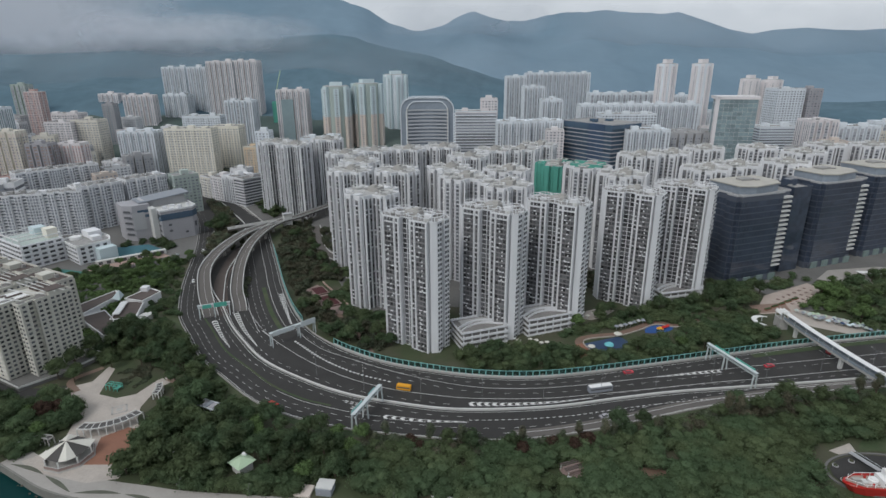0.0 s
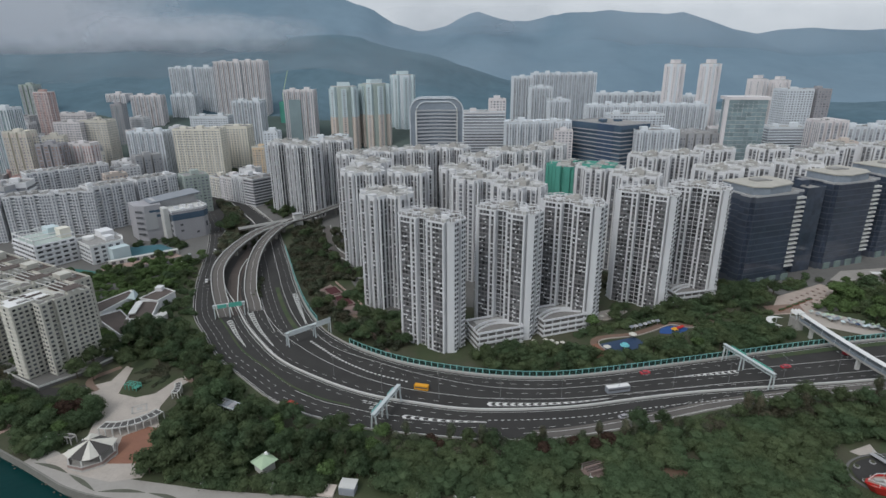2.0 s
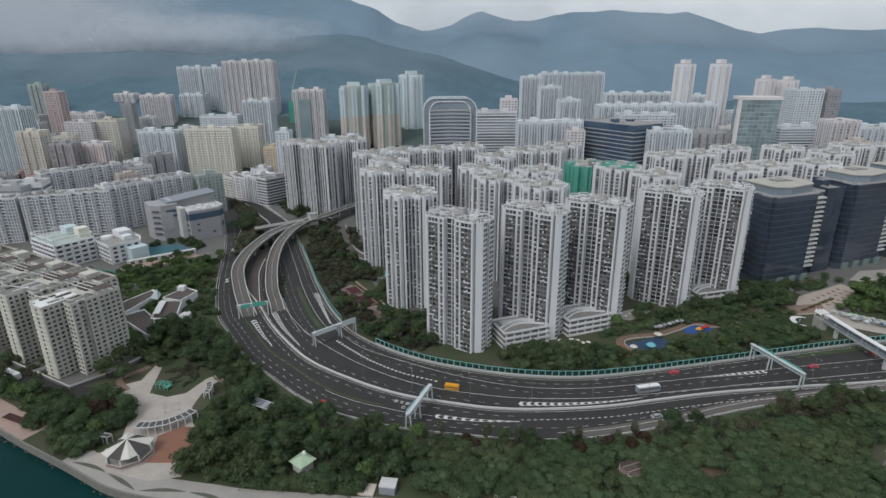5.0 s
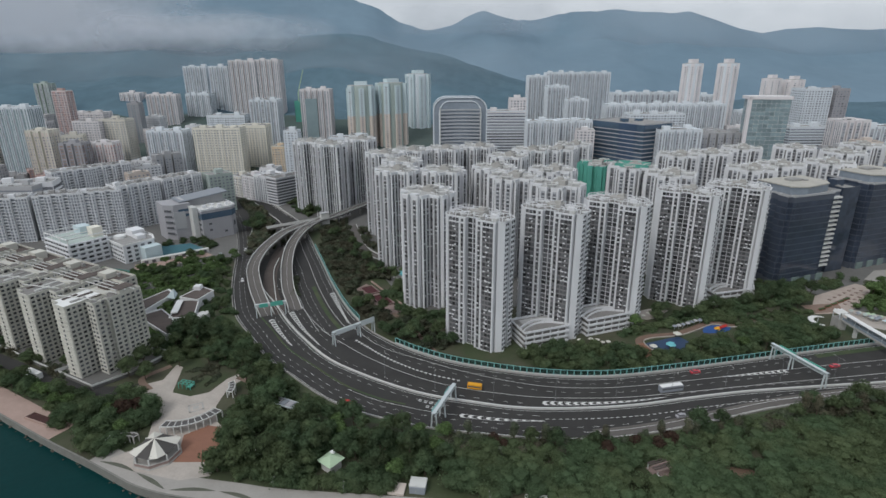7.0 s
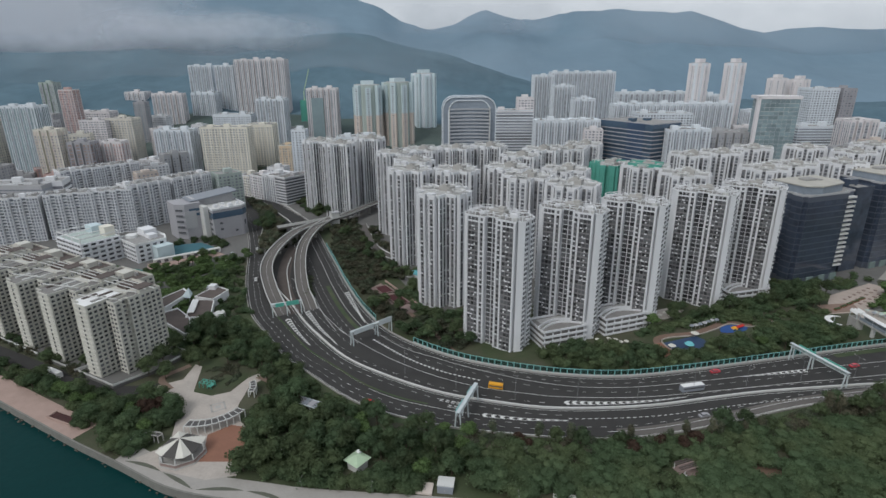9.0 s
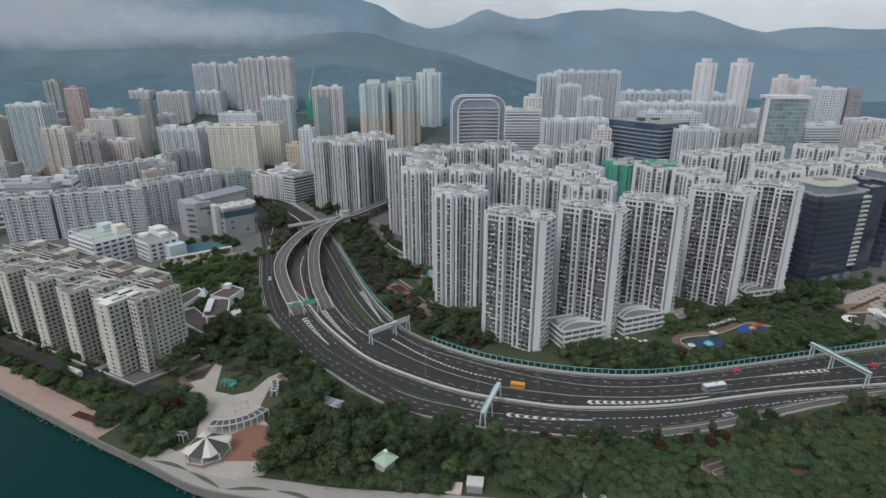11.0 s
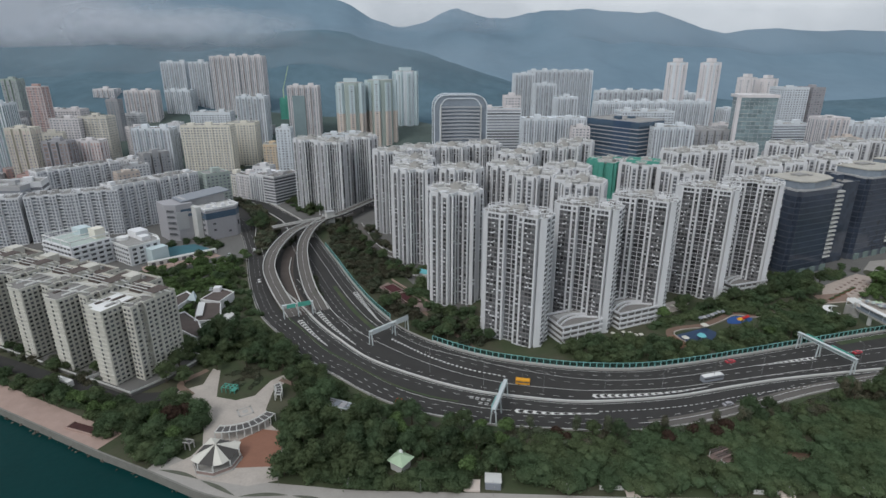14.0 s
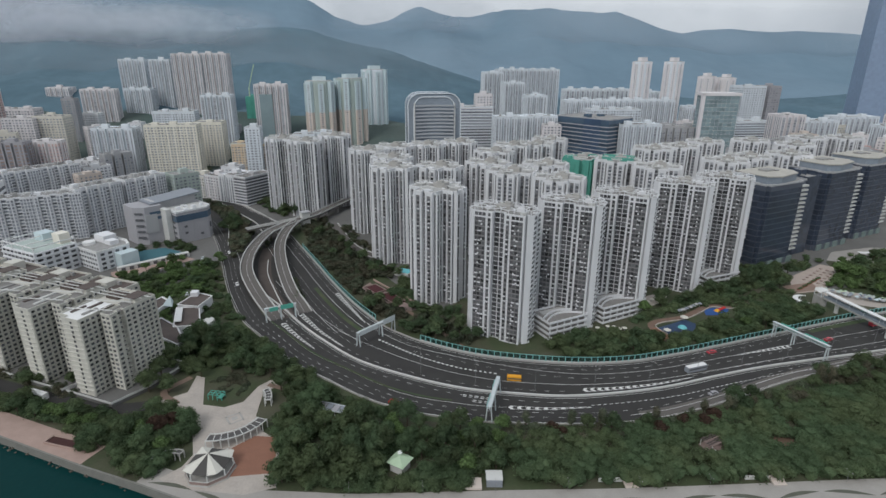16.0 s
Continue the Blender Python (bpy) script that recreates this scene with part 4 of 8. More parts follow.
def block(label, x, y, w, d, rot, h, wall, style="grid", glass=None, fh=2.9, category="apartment block", name="apartment_block", group="", pitch=3.4, top=True, z0=0.0, seed=0, trim_mat=None, roof=None, upper=None, strip_mat=None):
    """A slab or point block. Styles: grid of windows, strips (upright fins and slots), bands (ribbon windows), glass (curtain wall)."""
    rnd = random.Random(int(x * 7 + y * 13 + seed))
    glass = glass or WINDOWHAZE
    th = thing(name, label, category, group, x, y, z0, rot)
    floors = max(2, int(h / fh))
    hw, hd = w / 2, d / 2
    win, trim = Acc(), Acc()
    strip = Acc()
    if style == "strips":
        n = max(2, int(round(w / 8)))
        plan_front = []
        for i in range(n):
            a, b = -hw + w * i / n, -hw + w * (i + 1) / n
            plan_front += [(a, -hd), (b - 2.2, -hd), (b - 2.2, -hd + 4.0), (b, -hd + 4.0)] if i < n - 1 else [(a, -hd), (b, -hd)]
        m = max(1, int(round(d / 10)))
        plan_right = []
        for i in range(m):
            a, b = -hd + d * i / m, -hd + d * (i + 1) / m
            plan_right += [(hw, a), (hw, b - 2.2), (hw - 4.0, b - 2.2), (hw - 4.0, b)] if i < m - 1 else [(hw, a)]
        plan = plan_front + plan_right[1:] + [(-p[0], -p[1]) for p in plan_front] + [(-p[0], -p[1]) for p in plan_right[1:]]
        split = h * 0.64 if upper else h
        part("wall", Acc().prism(plan, -0.5, split), wall, th)
        if upper:
            part("upper_wall", Acc().prism(plan, split, h), upper, th, "paler upper storeys")
        runs = []
        for sg in (1, -1):
            for i in range(n):
                runs.append(((-hw + w * i / n) * sg, -hd * sg, (-hw + w * (i + 1) / n - (2.2 if i < n - 1 else 0)) * sg, -hd * sg))
            for i in range(m):
                runs.append((hw * sg, (-hd + d * i / m) * sg, hw * sg, (-hd + d * (i + 1) / m - (2.2 if i < m - 1 else 0)) * sg))
        for x0, y0, x1, y1 in runs:
            length = math.hypot(x1 - x0, y1 - y0)
            cols = max(1, int(length / 2.9))
            a = math.atan2(y1 - y0, x1 - x0)
            for c in range(cols):
                u = (c + 0.5) / cols
                px, py = x0 + (x1 - x0) * u, y0 + (y1 - y0) * u
                wide = length / cols * (0.62 if c % 2 == 0 else 0.42)
                strip.face(px, py, 0.6, wide, h - 2.4, a, 0.04)
                for f in range(floors - 1):
                    win.face(px, py, f * fh + fh * 0.32, wide * 0.86, fh * 0.5, a, 0.08)
            fins(trim, (x0, y0), (x1, y1), 0, h - 0.6, [k / cols for k in range(cols + 1)], 0.35, 0.45)
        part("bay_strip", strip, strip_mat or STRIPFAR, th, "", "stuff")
    else:
        plan = [(-hw, -hd), (hw, -hd), (hw, hd), (-hw, hd)]
        part("wall", Acc().prism(plan, -0.5, h), wall, th)
        for i in range(4):
            p, q = plan[i], plan[(i + 1) % 4]
            length = math.dist(p, q)
            if style == "grid":
                cols = max(1, int(length / pitch))
                a = math.atan2(q[1] - p[1], q[0] - p[0])
                for c in range(cols):
                    u = (c + 0.5) / cols
                    for f in range(floors):
                        win.face(p[0] + (q[0] - p[0]) * u, p[1] + (q[1] - p[1]) * u, f * fh + fh * 0.3, pitch * (0.62 if c % 3 else 0.4), fh * 0.5, a, 0.06)
                slabs(trim, p, q, 0, floors, fh, 0.35, 0.25, -0.1)
                fins(trim, p, q, 0, h - 0.4, [k / cols for k in range(0, cols + 1, 2)], 0.4, 0.5)
            elif style == "bands":
                for f in range(floors):
                    mid = ((p[0] + q[0]) / 2, (p[1] + q[1]) / 2)
                    a = math.atan2(q[1] - p[1], q[0] - p[0])
                    win.pane(mid[0], mid[1], f * fh + fh * 0.35, length - 0.8, 0.12, fh * 0.5, a)
                slabs(trim, p, q, 0, floors, fh, 0.7, fh * 0.22)
            elif style == "glass":
                n = max(1, int(length / pitch))
                a = math.atan2(q[1] - p[1], q[0] - p[0])
                for c in range(n):
                    s = (c + 0.5) / n
                    for f in range(floors):
                        win.face(p[0] + (q[0] - p[0]) * s, p[1] + (q[1] - p[1]) * s, f * fh + 0.12, length / n - 0.16, fh - 0.24, a, 0.06)
    part("window", win, glass, th, "", "stuff")
    if trim.v:
        part("ledge", trim, trim_mat or wall, th, "", "stuff")
    part("roof_deck", Acc().prism([(-hw + .3, -hd + .3), (hw - .3, -hd + .3), (hw - .3, hd - .3), (-hw + .3, hd - .3)], h, h + 0.1) if style != "strips" else Acc().box(0, 0, h, w - 8.4, d - 8.4, 0.1), roof or ROOF, th)
    para = Acc()
    rim(para, plan if style != "strips" else [(-hw, -hd), (hw, -hd), (hw, hd), (-hw, hd)], h - 0.05, 1.1, 0.35)
    part("parapet", para, trim_mat or wall, th)
    if top:
        k = max(1, int(w / 18))
        for i in range(k):
            part("roof_house", Acc().box(-hw + w * (i + 0.5) / k + rnd.uniform(-1, 1), rnd.uniform(-1, 1), h, min(7, w * 0.5), min(6, d * 0.5), rnd.uniform(2.4, 4.5)), wall, th)
        for i in range(k + 1):
            part("water_tank", Acc().box(rnd.uniform(-hw, hw) * 0.8, rnd.uniform(-hd, hd) * 0.7, h, rnd.uniform(1.5, 3.5), rnd.uniform(1.5, 3), rnd.uniform(0.8, 2)), ROOF, th)
    return th


rnd = random.Random(5)
# the five towers beside the expressway
first = tower_octagon("white apartment tower with dark window bays and blank corners", rnd)
first.matrix_basis = pose(-13.4, 250.8, 0, 0, 0, -35)
for x, y in ((25.3, 263.8), (60.8, 277.8), (107.8, 300.3), (142.8, 313.8)):
    copy_thing(first, pose(x, y, 0, 0, 0, -35))
# the estate behind them
second = tower_cross("white cross-plan apartment tower with dark window slots", rnd)
second.matrix_basis = pose(-40, 303, 0, 0, 0, -38)
for x, y in ((-63, 371), (-31, 369), (-62, 408), (-80, 446), (-112, 536), (-135.5, 502), (-158, 520), (-58, 462), (-30, 470), (0, 482), (20, 428), (43, 460), (5, 378)):
    copy_thing(second, pose(x, y, 0, 0, 0, -38))
third = tower_cross("white cross-plan apartment tower with pale grey window strips", rnd, glass=WINDOWMID, strip=STRIPFAR, slot=BAYGREY)
third.matrix_basis = pose(14, 346, 0, 0, 0, -30)
for x, y in ((38, 322), (44, 370), (66, 466), (86, 492), (102, 380), (118, 352), (155, 430), (184, 440), (222, 464), (180, 370), (208, 384), (268, 466), (290, 438), (248, 392), (334, 478), (372, 476)):
    copy_thing(third, pose(x, y, 0, 0, 0, -30))
green = tower_cross("apartment tower wrapped in green scaffold netting", rnd, floors=26, wall=NETGREEN, glass=NETGREEN, strip=NETGREEN, slot=NETGREEN)
green.matrix_basis = pose(86, 404, 0, 0, 0, -30)

net = thing("scaffold_net", "green netted scaffold on the roof of a tower", "scaffold", "", 102, 380, 66.3, -30)
part("net", Acc().prism([(-11, -6), (11, -6), (11, 6), (-11, 6)], 0, 2.6, False), NETGREEN, net)
part("pole_frame", Acc().box(0, -6.2, 2.5, 23, 0.2, 0.2).box(0, 6.2, 2.5, 23, 0.2, 0.2), STEEL, net)

# ---- the city behind ----
block("pale green and white high-rise block on the hillside edge", -650, 879, 22, 18, 0, 109, PALEGREEN, "strips")
block("salmon pink high-rise block with white window rows", -511, 710, 17, 15, 0, 105, PINK, "grid", trim_mat=PALEPINK)
block("grey high-rise block among older blocks", -547, 937, 32, 24, 0, 92, PALEPINK, "strips")
block("pale mauve slab block with upright window slots", -449, 840, 44, 16, 0, 94, PALEPINK, "strips")
block("tall pale grey tower before the wooded hill", -436, 944, 37, 30, 0, 133, HAZEWHITE, "strips")
block("tall pale grey tower with bluish bays", -386, 914, 29, 28, 0, 133, HAZEWHITE, "strips")
block("tall pinkish grey tower in a row of three", -341, 894, 40, 30, 0, 141, PALEPINK, "strips")
block("tall pale tower at the end of a row", -303, 895, 36, 26, 0, 142, PALEPINK, "strips")
block("lower pale grey slab before tall towers", -410, 878, 36, 24, 0, 93, HAZEWHITE, "strips")
block("pale grey high-rise with stepped roof", -274, 768, 37, 26, 0, 90, HAZEWHITE, "strips")
panel_tower = block("high-rise with brown tiled centre and white edges", -211, 800, 41, 24, 0, 102, PALEPINK, "strips")


def painted_tower(label, x, y, rot, r, h, low, high, core):
    """A point block of eight ribs round a core, their upper storeys in another colour, with window strips between and a lift house."""
    th = thing("apartment_tower", label, "apartment tower", "painted towers below the hill", x, y, 0, rot)
    a8 = np.arange(8) * math.pi / 4
    part("core", Acc().prism([(0.86 * r * math.cos(a + 0.39), 0.86 * r * math.sin(a + 0.39)) for a in a8], -0.5, h), core, th)
    win, ribs = Acc(), [Acc(), Acc()]
    for k, a in enumerate(a8):
        rr = r * (1.0 if k % 2 else 0.92)
        for acc, z0, z1 in ((ribs[0], -0.5, h * 0.64), (ribs[1], h * 0.64, h - (0 if k % 2 else 3))):
            acc.box(0.78 * rr * math.cos(a), 0.78 * rr * math.sin(a), z0, rr * 0.5, r * 0.34, z1 - z0, a)
        for b, ww in ((0.39, 0.26), (-0.39, 0.0)):
            if ww:
                c = (0.80 * r * math.cos(a + b), 0.80 * r * math.sin(a + b))
                for f in range(int(h / 2.9) - 1):
                    win.face(c[0], c[1], f * 2.9 + 0.8, r * ww, 1.7, a + b + math.pi / 2, 0.12)
        for f in range(int(h / 2.9) - 1):
            win.face(1.03 * rr * math.cos(a), 1.03 * rr * math.sin(a), f * 2.9 + 0.9, r * 0.13, 1.3, a + math.pi / 2, 0.06)
    part("rib", ribs[0], low, th, "lower storeys of the ribs", "stuff")
    part("upper_rib", ribs[1], high, th, "paler upper storeys of the ribs", "stuff")
    part("window", win, WINDOWHAZE, th, "", "stuff")
    part("roof_deck", Acc().cone(0, 0, h, 0.8 * r, 0.8 * r, 0.8, 8), ROOFPALE, th)
    part("lift_house", Acc().box(0, 0, h, r * 0.8, r * 0.62, 5.5), high, th)
    return th


painted_tower("peach and pale blue apartment tower", -143, 765, 10, 21, 108, PEACH, PALEBLUE, PALEGREEN)
painted_tower("peach and pale green apartment tower", -103, 778, 32, 21.5, 111, PEACH, PALEBLUE, PALEGREEN)
painted_tower("pale blue apartment tower", -70, 860, 20, 19.5, 121, PALEBLUE, PALEBLUE, HAZEWHITE)
painted_tower("slim pale pink tower standing above the slabs", 292.5, 744, 22, 12.5, 134, PALEPINK, PALEPINK, HAZEWHITE)
painted_tower("slim pale pink tower of a pair", 338.5, 744, 22, 12.5, 134, PALEPINK, PALEPINK, HAZEWHITE)
painted_tower("far pale tower in haze", 488, 900, 22, 14, 111, PALEPINK, PALEPINK, PALEPINK)
painted_tower("far pale tower beside its twin in haze", 523, 900, 22, 15, 109, PALEPINK, PALEPINK, PALEPINK)
block("grey office block with many small windows", 38, 639, 46, 26, 0, 84, PALEPINK, "bands", trim_mat=HAZEWHITE, fh=3.2)
block("pink-topped pale apartment block", 54, 648, 18, 16, 0, 97, PALEPINK, "grid")
block("long white slab on the hill terrace", 196, 973, 108, 26, 0, 120, HAZEWHITE, "strips")
block("stepped white slab block on the hill terrace", 113, 875, 30, 26, 0, 117, HAZEWHITE, "strips")
block("stepped white slab block below a terrace", 131, 813, 29, 26, 0, 104, HAZEWHITE, "strips")
block("stepped white slab block of low height", 144, 743, 26, 26, 0, 90, HAZEWHITE, "strips")
block("pale concrete tower with blank walls", 434, 715, 33, 30, 0, 103, HAZEWHITE, "grid")
block("long white slab block with regular bays", 244, 701, 146, 22, 0, 86, HAZEWHITE, "strips")
block("white slab blocks behind a longer slab", 270, 841, 103, 22, 0, 93, HAZEWHITE, "strips")
block("white slab block between two slim towers", 357, 841, 32, 22, 0, 89, HAZEWHITE, "strips")
block("white building with a grid of dark square windows", 215, 652, 63, 24, 0, 79, HAZEWHITE, "grid")
block("white slab block with window bays", 78, 615, 35, 22, 0, 75, HAZEWHITE, "strips")
block("white slab block with window bays", 115, 621, 35, 22, 0, 75, HAZEWHITE, "strips")
block("white slab block in front of taller slabs", 210, 572, 43, 24, 0, 70, HAZEWHITE, "strips")
block("grey white slab block", 264, 587, 50, 24, 0, 65, GREYWALL, "strips")
block("white terrace block below the concrete tower", 367, 612, 44, 24, 0, 68, HAZEWHITE, "bands")
block("pale pink and white apartment block", 397, 587, 29, 24, 0, 77, PALEPINK, "strips")
block("white apartment block on rising ground", 446, 602, 44, 24, 0, 69, HAZEWHITE, "strips")
block("white apartment block on rising ground", 504, 612, 53, 24, 0, 72, HAZEWHITE, "strips")
block("white apartment block far along the shore", 529, 572, 51, 24, 0, 65, HAZEWHITE, "strips")
block("cream apartment block among older houses", -447, 571, 24, 16, 0, 72, CREAM, "strips", strip_mat=PEACH)
block("brown glass and tile commercial block", -406, 556, 23, 15, 0, 61, PURPLE, "strips", strip_mat=BROWN)
block("pale pink old apartment block", -471, 691, 32, 22, 0, 70, PALEPINK, "grid")
block("beige old apartment block", -444, 701, 32, 22, 0, 71, CREAM, "grid")
block("pink and white apartment block", -388, 575, 27, 15, 0, 59, PALEPINK, "strips", strip_mat=PINK)
block("grey high-rise with upright slots", -358, 656, 42, 22, 0, 62, HAZEWHITE, "strips")
block("large pale yellow slab block with small windows", -297, 655, 55, 20, 0, 65, YELLOW, "grid")
block("pale yellow-green slab block", -270, 702, 32, 24, 0, 63, YELLOW, "grid")
block("white block with a flat roof at the hill foot", -333, 781, 52, 22, 0, 69, HAZEWHITE, "grid")
block("faded orange and cream block", -217, 660, 38, 20, 0, 43, ORANGE, "grid", trim_mat=CREAM)
block("white narrow apartment block", -209, 648, 16, 16, 0, 62, HAZEWHITE, "grid")
block("mixed low white and blue blocks", -153, 650, 24, 20, 0, 54, HAZEWHITE, "grid")
block("low white block at the hill foot", -133, 660, 20, 20, 0, 55, HAZEWHITE, "grid")
block("white high-rise with teal glass window strips", -529, 652, 40, 24, 0, 90, HAZEWHITE, "strips", GLASSTEAL, strip_mat=GLASSTEAL)
block("old grey block on the city edge", -407, 467, 48, 24, 0, 37, GREYWALL, "bands")
block("old pale blocks on the hill foot", -519, 771, 46, 22, 0, 74, PALEPINK, "grid")
block("old grey blocks on the hill foot", -590, 771, 31, 22, 0, 71, GREYWALL, "grid")
block("pale apartment block at the city edge", -592, 652, 52, 24, 0, 75, CREAM, "grid")
block("old apartment block at the city edge", -489, 531, 38, 22, 0, 41, GREYWALL, "grid")
block("white blocks on the slope", 350, 710, 16, 20, 0, 77, HAZEWHITE, "strips")
part("glass_panel", Acc().box(-6, -12.2, 8, 17, 0.6, 82), GLASSTEAL, panel_tower, "teal glass centre panel")
part("brown_panel", Acc().box(-6, -12.5, 8, 11, 0.6, 22), BROWN, panel_tower, "brown tiled lower panel")


BEIGEROOF = material("weathered_beige_roof", (0.44, 0.42, 0.375), vary=0.2, scale=0.2, fine=1.5)


# ---- dark office towers ----
def office(label, x, y, rot, w, d, h):
    """A dark curtain-wall tower with a pale slatted corner strip, a penthouse and a shop base."""
    th = thing("office_tower", label, "office tower", "dark glass offices", x, y, 0, rot)
    hw, hd = w / 2, d / 2
    plan = [(-hw, -hd), (hw - 8, -hd), (hw - 8, -hd + 2.5), (hw, -hd + 2.5), (hw, hd), (-hw, hd), (-hw, -hd + 9), (-hw - 2.5, -hd + 9), (-hw - 2.5, -hd + 2), (-hw, -hd + 2)]
    part("wall", Acc().prism(plan, -0.5, h), SPANDREL, th)
    win = Acc()
    fh = 3.9
    for i in range(len(plan)):
        p, q = plan[i], plan[(i + 1) % len(plan)]
        length = math.dist(p, q)
        n = max(1, int(length / 2.4))
        a = math.atan2(q[1] - p[1], q[0] - p[0])
        for c in range(n):
            s = (c + 0.5) / n
            for f in range(1, int(h / fh)):
                win.face(p[0] + (q[0] - p[0]) * s, p[1] + (q[1] - p[1]) * s, f * fh + 0.5, length / n - 0.12, fh - 0.7, a, 0.12)
    part("curtain_wall", win, GLASSDARK, th, "dark reflective panes", "stuff")
    for f in range(3, int(h / 3.0)):
        part("slat", Acc().box(hw - 4.0, -hd + 1.2, f * 3.0, 8.0, 2.6, 1.1), PALECONC, th)
    base = Acc()
    for i in range(4):
        s = -hw + 4 + i * (w - 8) / 3.2
        base.box(s, -hd - 0.3, 0, 5.5, 0.8, 4.5)
    part("shopfront", base, SHOPGLASS, th, "grey-green glazed shop fronts", "stuff")
    rimacc = Acc()
    rim(rimacc, plan, h - 0.3, 1.2, 0.5)
    part("parapet", rimacc, GREYWALL, th)
    part("roof_deck", Acc().prism([(p[0] * .97, p[1] * .97) for p in plan], h, h + 0.1), ROOF, th)
    pent = [(-hw + 3, -hd + 6), (-hw + 12, -hd + 1.5), (hw - 8, -hd + 5), (hw - 2, -hd + 12), (hw - 2, hd - 3), (-hw + 3, hd - 3)]
    part("penthouse", Acc().prism(pent, h, h + 4.6), GLASSGREY, th)
    top = [(p[0] * 1.03, p[1] * 1.03) for p in pent]
    part("penthouse_roof", Acc().prism(top, h + 4.6, h + 5.3), BEIGEROOF, th)
    part("plant_box", Acc().box(0, 3, h + 5.3, 9, 6, 1.2).box(6, 0, h + 5.3, 3, 3, 0.8), ROOF, th, "", "stuff")
    return th


office("dark blue glass office tower with slatted pale corner strip", 194.5, 341, 20, 42, 32, 58)
office("dark glass office tower with flat overhanging roof", 265, 373, 20, 42, 34, 59)
office("dark glass office tower beside its twin", 318, 396, 20, 42, 34, 59)
block("low dark glass wing between office towers", 231, 356, 16, 20, 20, 57, GLASSDARK, "glass", GLASSDARK, fh=3.9, category="office block", name="office_block", pitch=2.6)


# ---- landmark blocks in the middle distance ----
def arched_office(x, y, rot, w, d, h):
    """A broad office block whose side frames curve over into the roof."""
    th = thing("office_building", "blue-grey glass office building with rounded white roof frame", "office building", "", x, y, 0, rot)
    hw, hd = w / 2, d / 2
    r = 12
    prof = [(-hw, 0)] + [(-hw + r - r * math.cos(a), h - r + r * math.sin(a)) for a in np.linspace(0, math.pi / 2, 7)] + [(hw - r + r * math.sin(a), h - r + r * math.cos(a)) for a in np.linspace(0, math.pi / 2, 7)] + [(hw, 0)]
    body = Acc()
    n = len(prof)
    for yy in (-hd, hd):
        body.v.extend((p[0], yy, p[1]) for p in prof)
    body.f.append(tuple(range(n)))
    body.f.append(tuple(range(2 * n - 1, n - 1, -1)))
    for i in range(n - 1):
        body.f.append((i + 1, i, n + i, n + i + 1))
    part("wall", body, GLASSGREY, th)
    for yy in (-hd - 0.3, hd + 0.3):
        for off in (0, 5.5):
            fr = Acc()
            for i in range(n - 1):
                s = 1 - off / hw
                a, b = prof[i], prof[i + 1]
                fr.beam((a[0] * s, yy, a[1] - off * 0.6), (b[0] * s, yy, b[1] - off * 0.6), 0.9, 0.9)
            part("frame", fr, HAZEWHITE, th, "white curved edge frame")
    bow = np.array([(u * (hw - 6.5), -hd - 0.4 - 2.6 * u * u) for u in np.linspace(-1, 1, 11)])
    for f in range(1, int((h - 8) / 3.4)):
        band = Acc()
        wall_along(band, bow, 0.7, f * 3.4, 1.5)
        part("floor_band", band, STRIPFAR, th)
    for u in (-1, 1):
        part("mullion", Acc().box(u * (hw - 6.2), -hd - 1.6, -0.3, 0.8, 3.4, h - 9), PALECONC, th)
    return th


arched_office(-15, 560, 2, 52, 26, 104)
blue = block("dark blue glass office block with pale floor bands", 173, 603, 44, 70, 32, 75, GLASSBLUE, "bands", GLASSBLUE, fh=4.2, category="office block", name="office_block", trim_mat=GREYWALL)
part("blue_sheet", Acc().box(-22.4, -14, 30, 0.5, 22, 45), material("blue_site_sheet", (0.045, 0.08, 0.14), vary=0.2, scale=0.1), blue, "blue sheeted wall section")
glass_t = block("tall glass office tower with a beige side frame", 297, 569, 36, 22, -10, 100, PALECONC, "glass", GLASSTEAL, fh=4.0, category="office tower", name="office_tower", pitch=4.5)
frame_acc = Acc().box(-19.5, -9, -0.5, 3, 5, 103).box(-0.5, 0, 100, 40, 23, 3)
part("side_frame", frame_acc, PALEPINK, glass_t, "beige stone side frame and cap")
block("dark narrow side of a concrete tower", 462, 712, 16, 30, 0, 103, PURPLE, "grid", category="office tower")
block("very tall glass office tower with haze painted bluish", 656, 745, 50, 40, -20, 240, HAZEGLASS, "glass", HAZEGLASS, fh=4, category="office tower", name="office_tower", pitch=3.5, top=False)
block("tower under construction wrapped in dark green netting", -246, 860, 22, 18, 0, 82, NETGREEN, "grid", NETGREEN)
block("dark green netted scaffold tower", -456, 772, 15, 13, 0, 86, PURPLE, "grid", GLASSTEAL)
crane = thing("tower_crane", "thin pale green tower crane above a building site", "crane", "", -252, 858, 82)
part("mast", Acc().beam((0, 0, 0), (0, 0, 14), 1.4), GREENROOF, crane)
part("jib", Acc().beam((0, 0, 13), (10, 0, 46), 1.0), GREENROOF, crane)

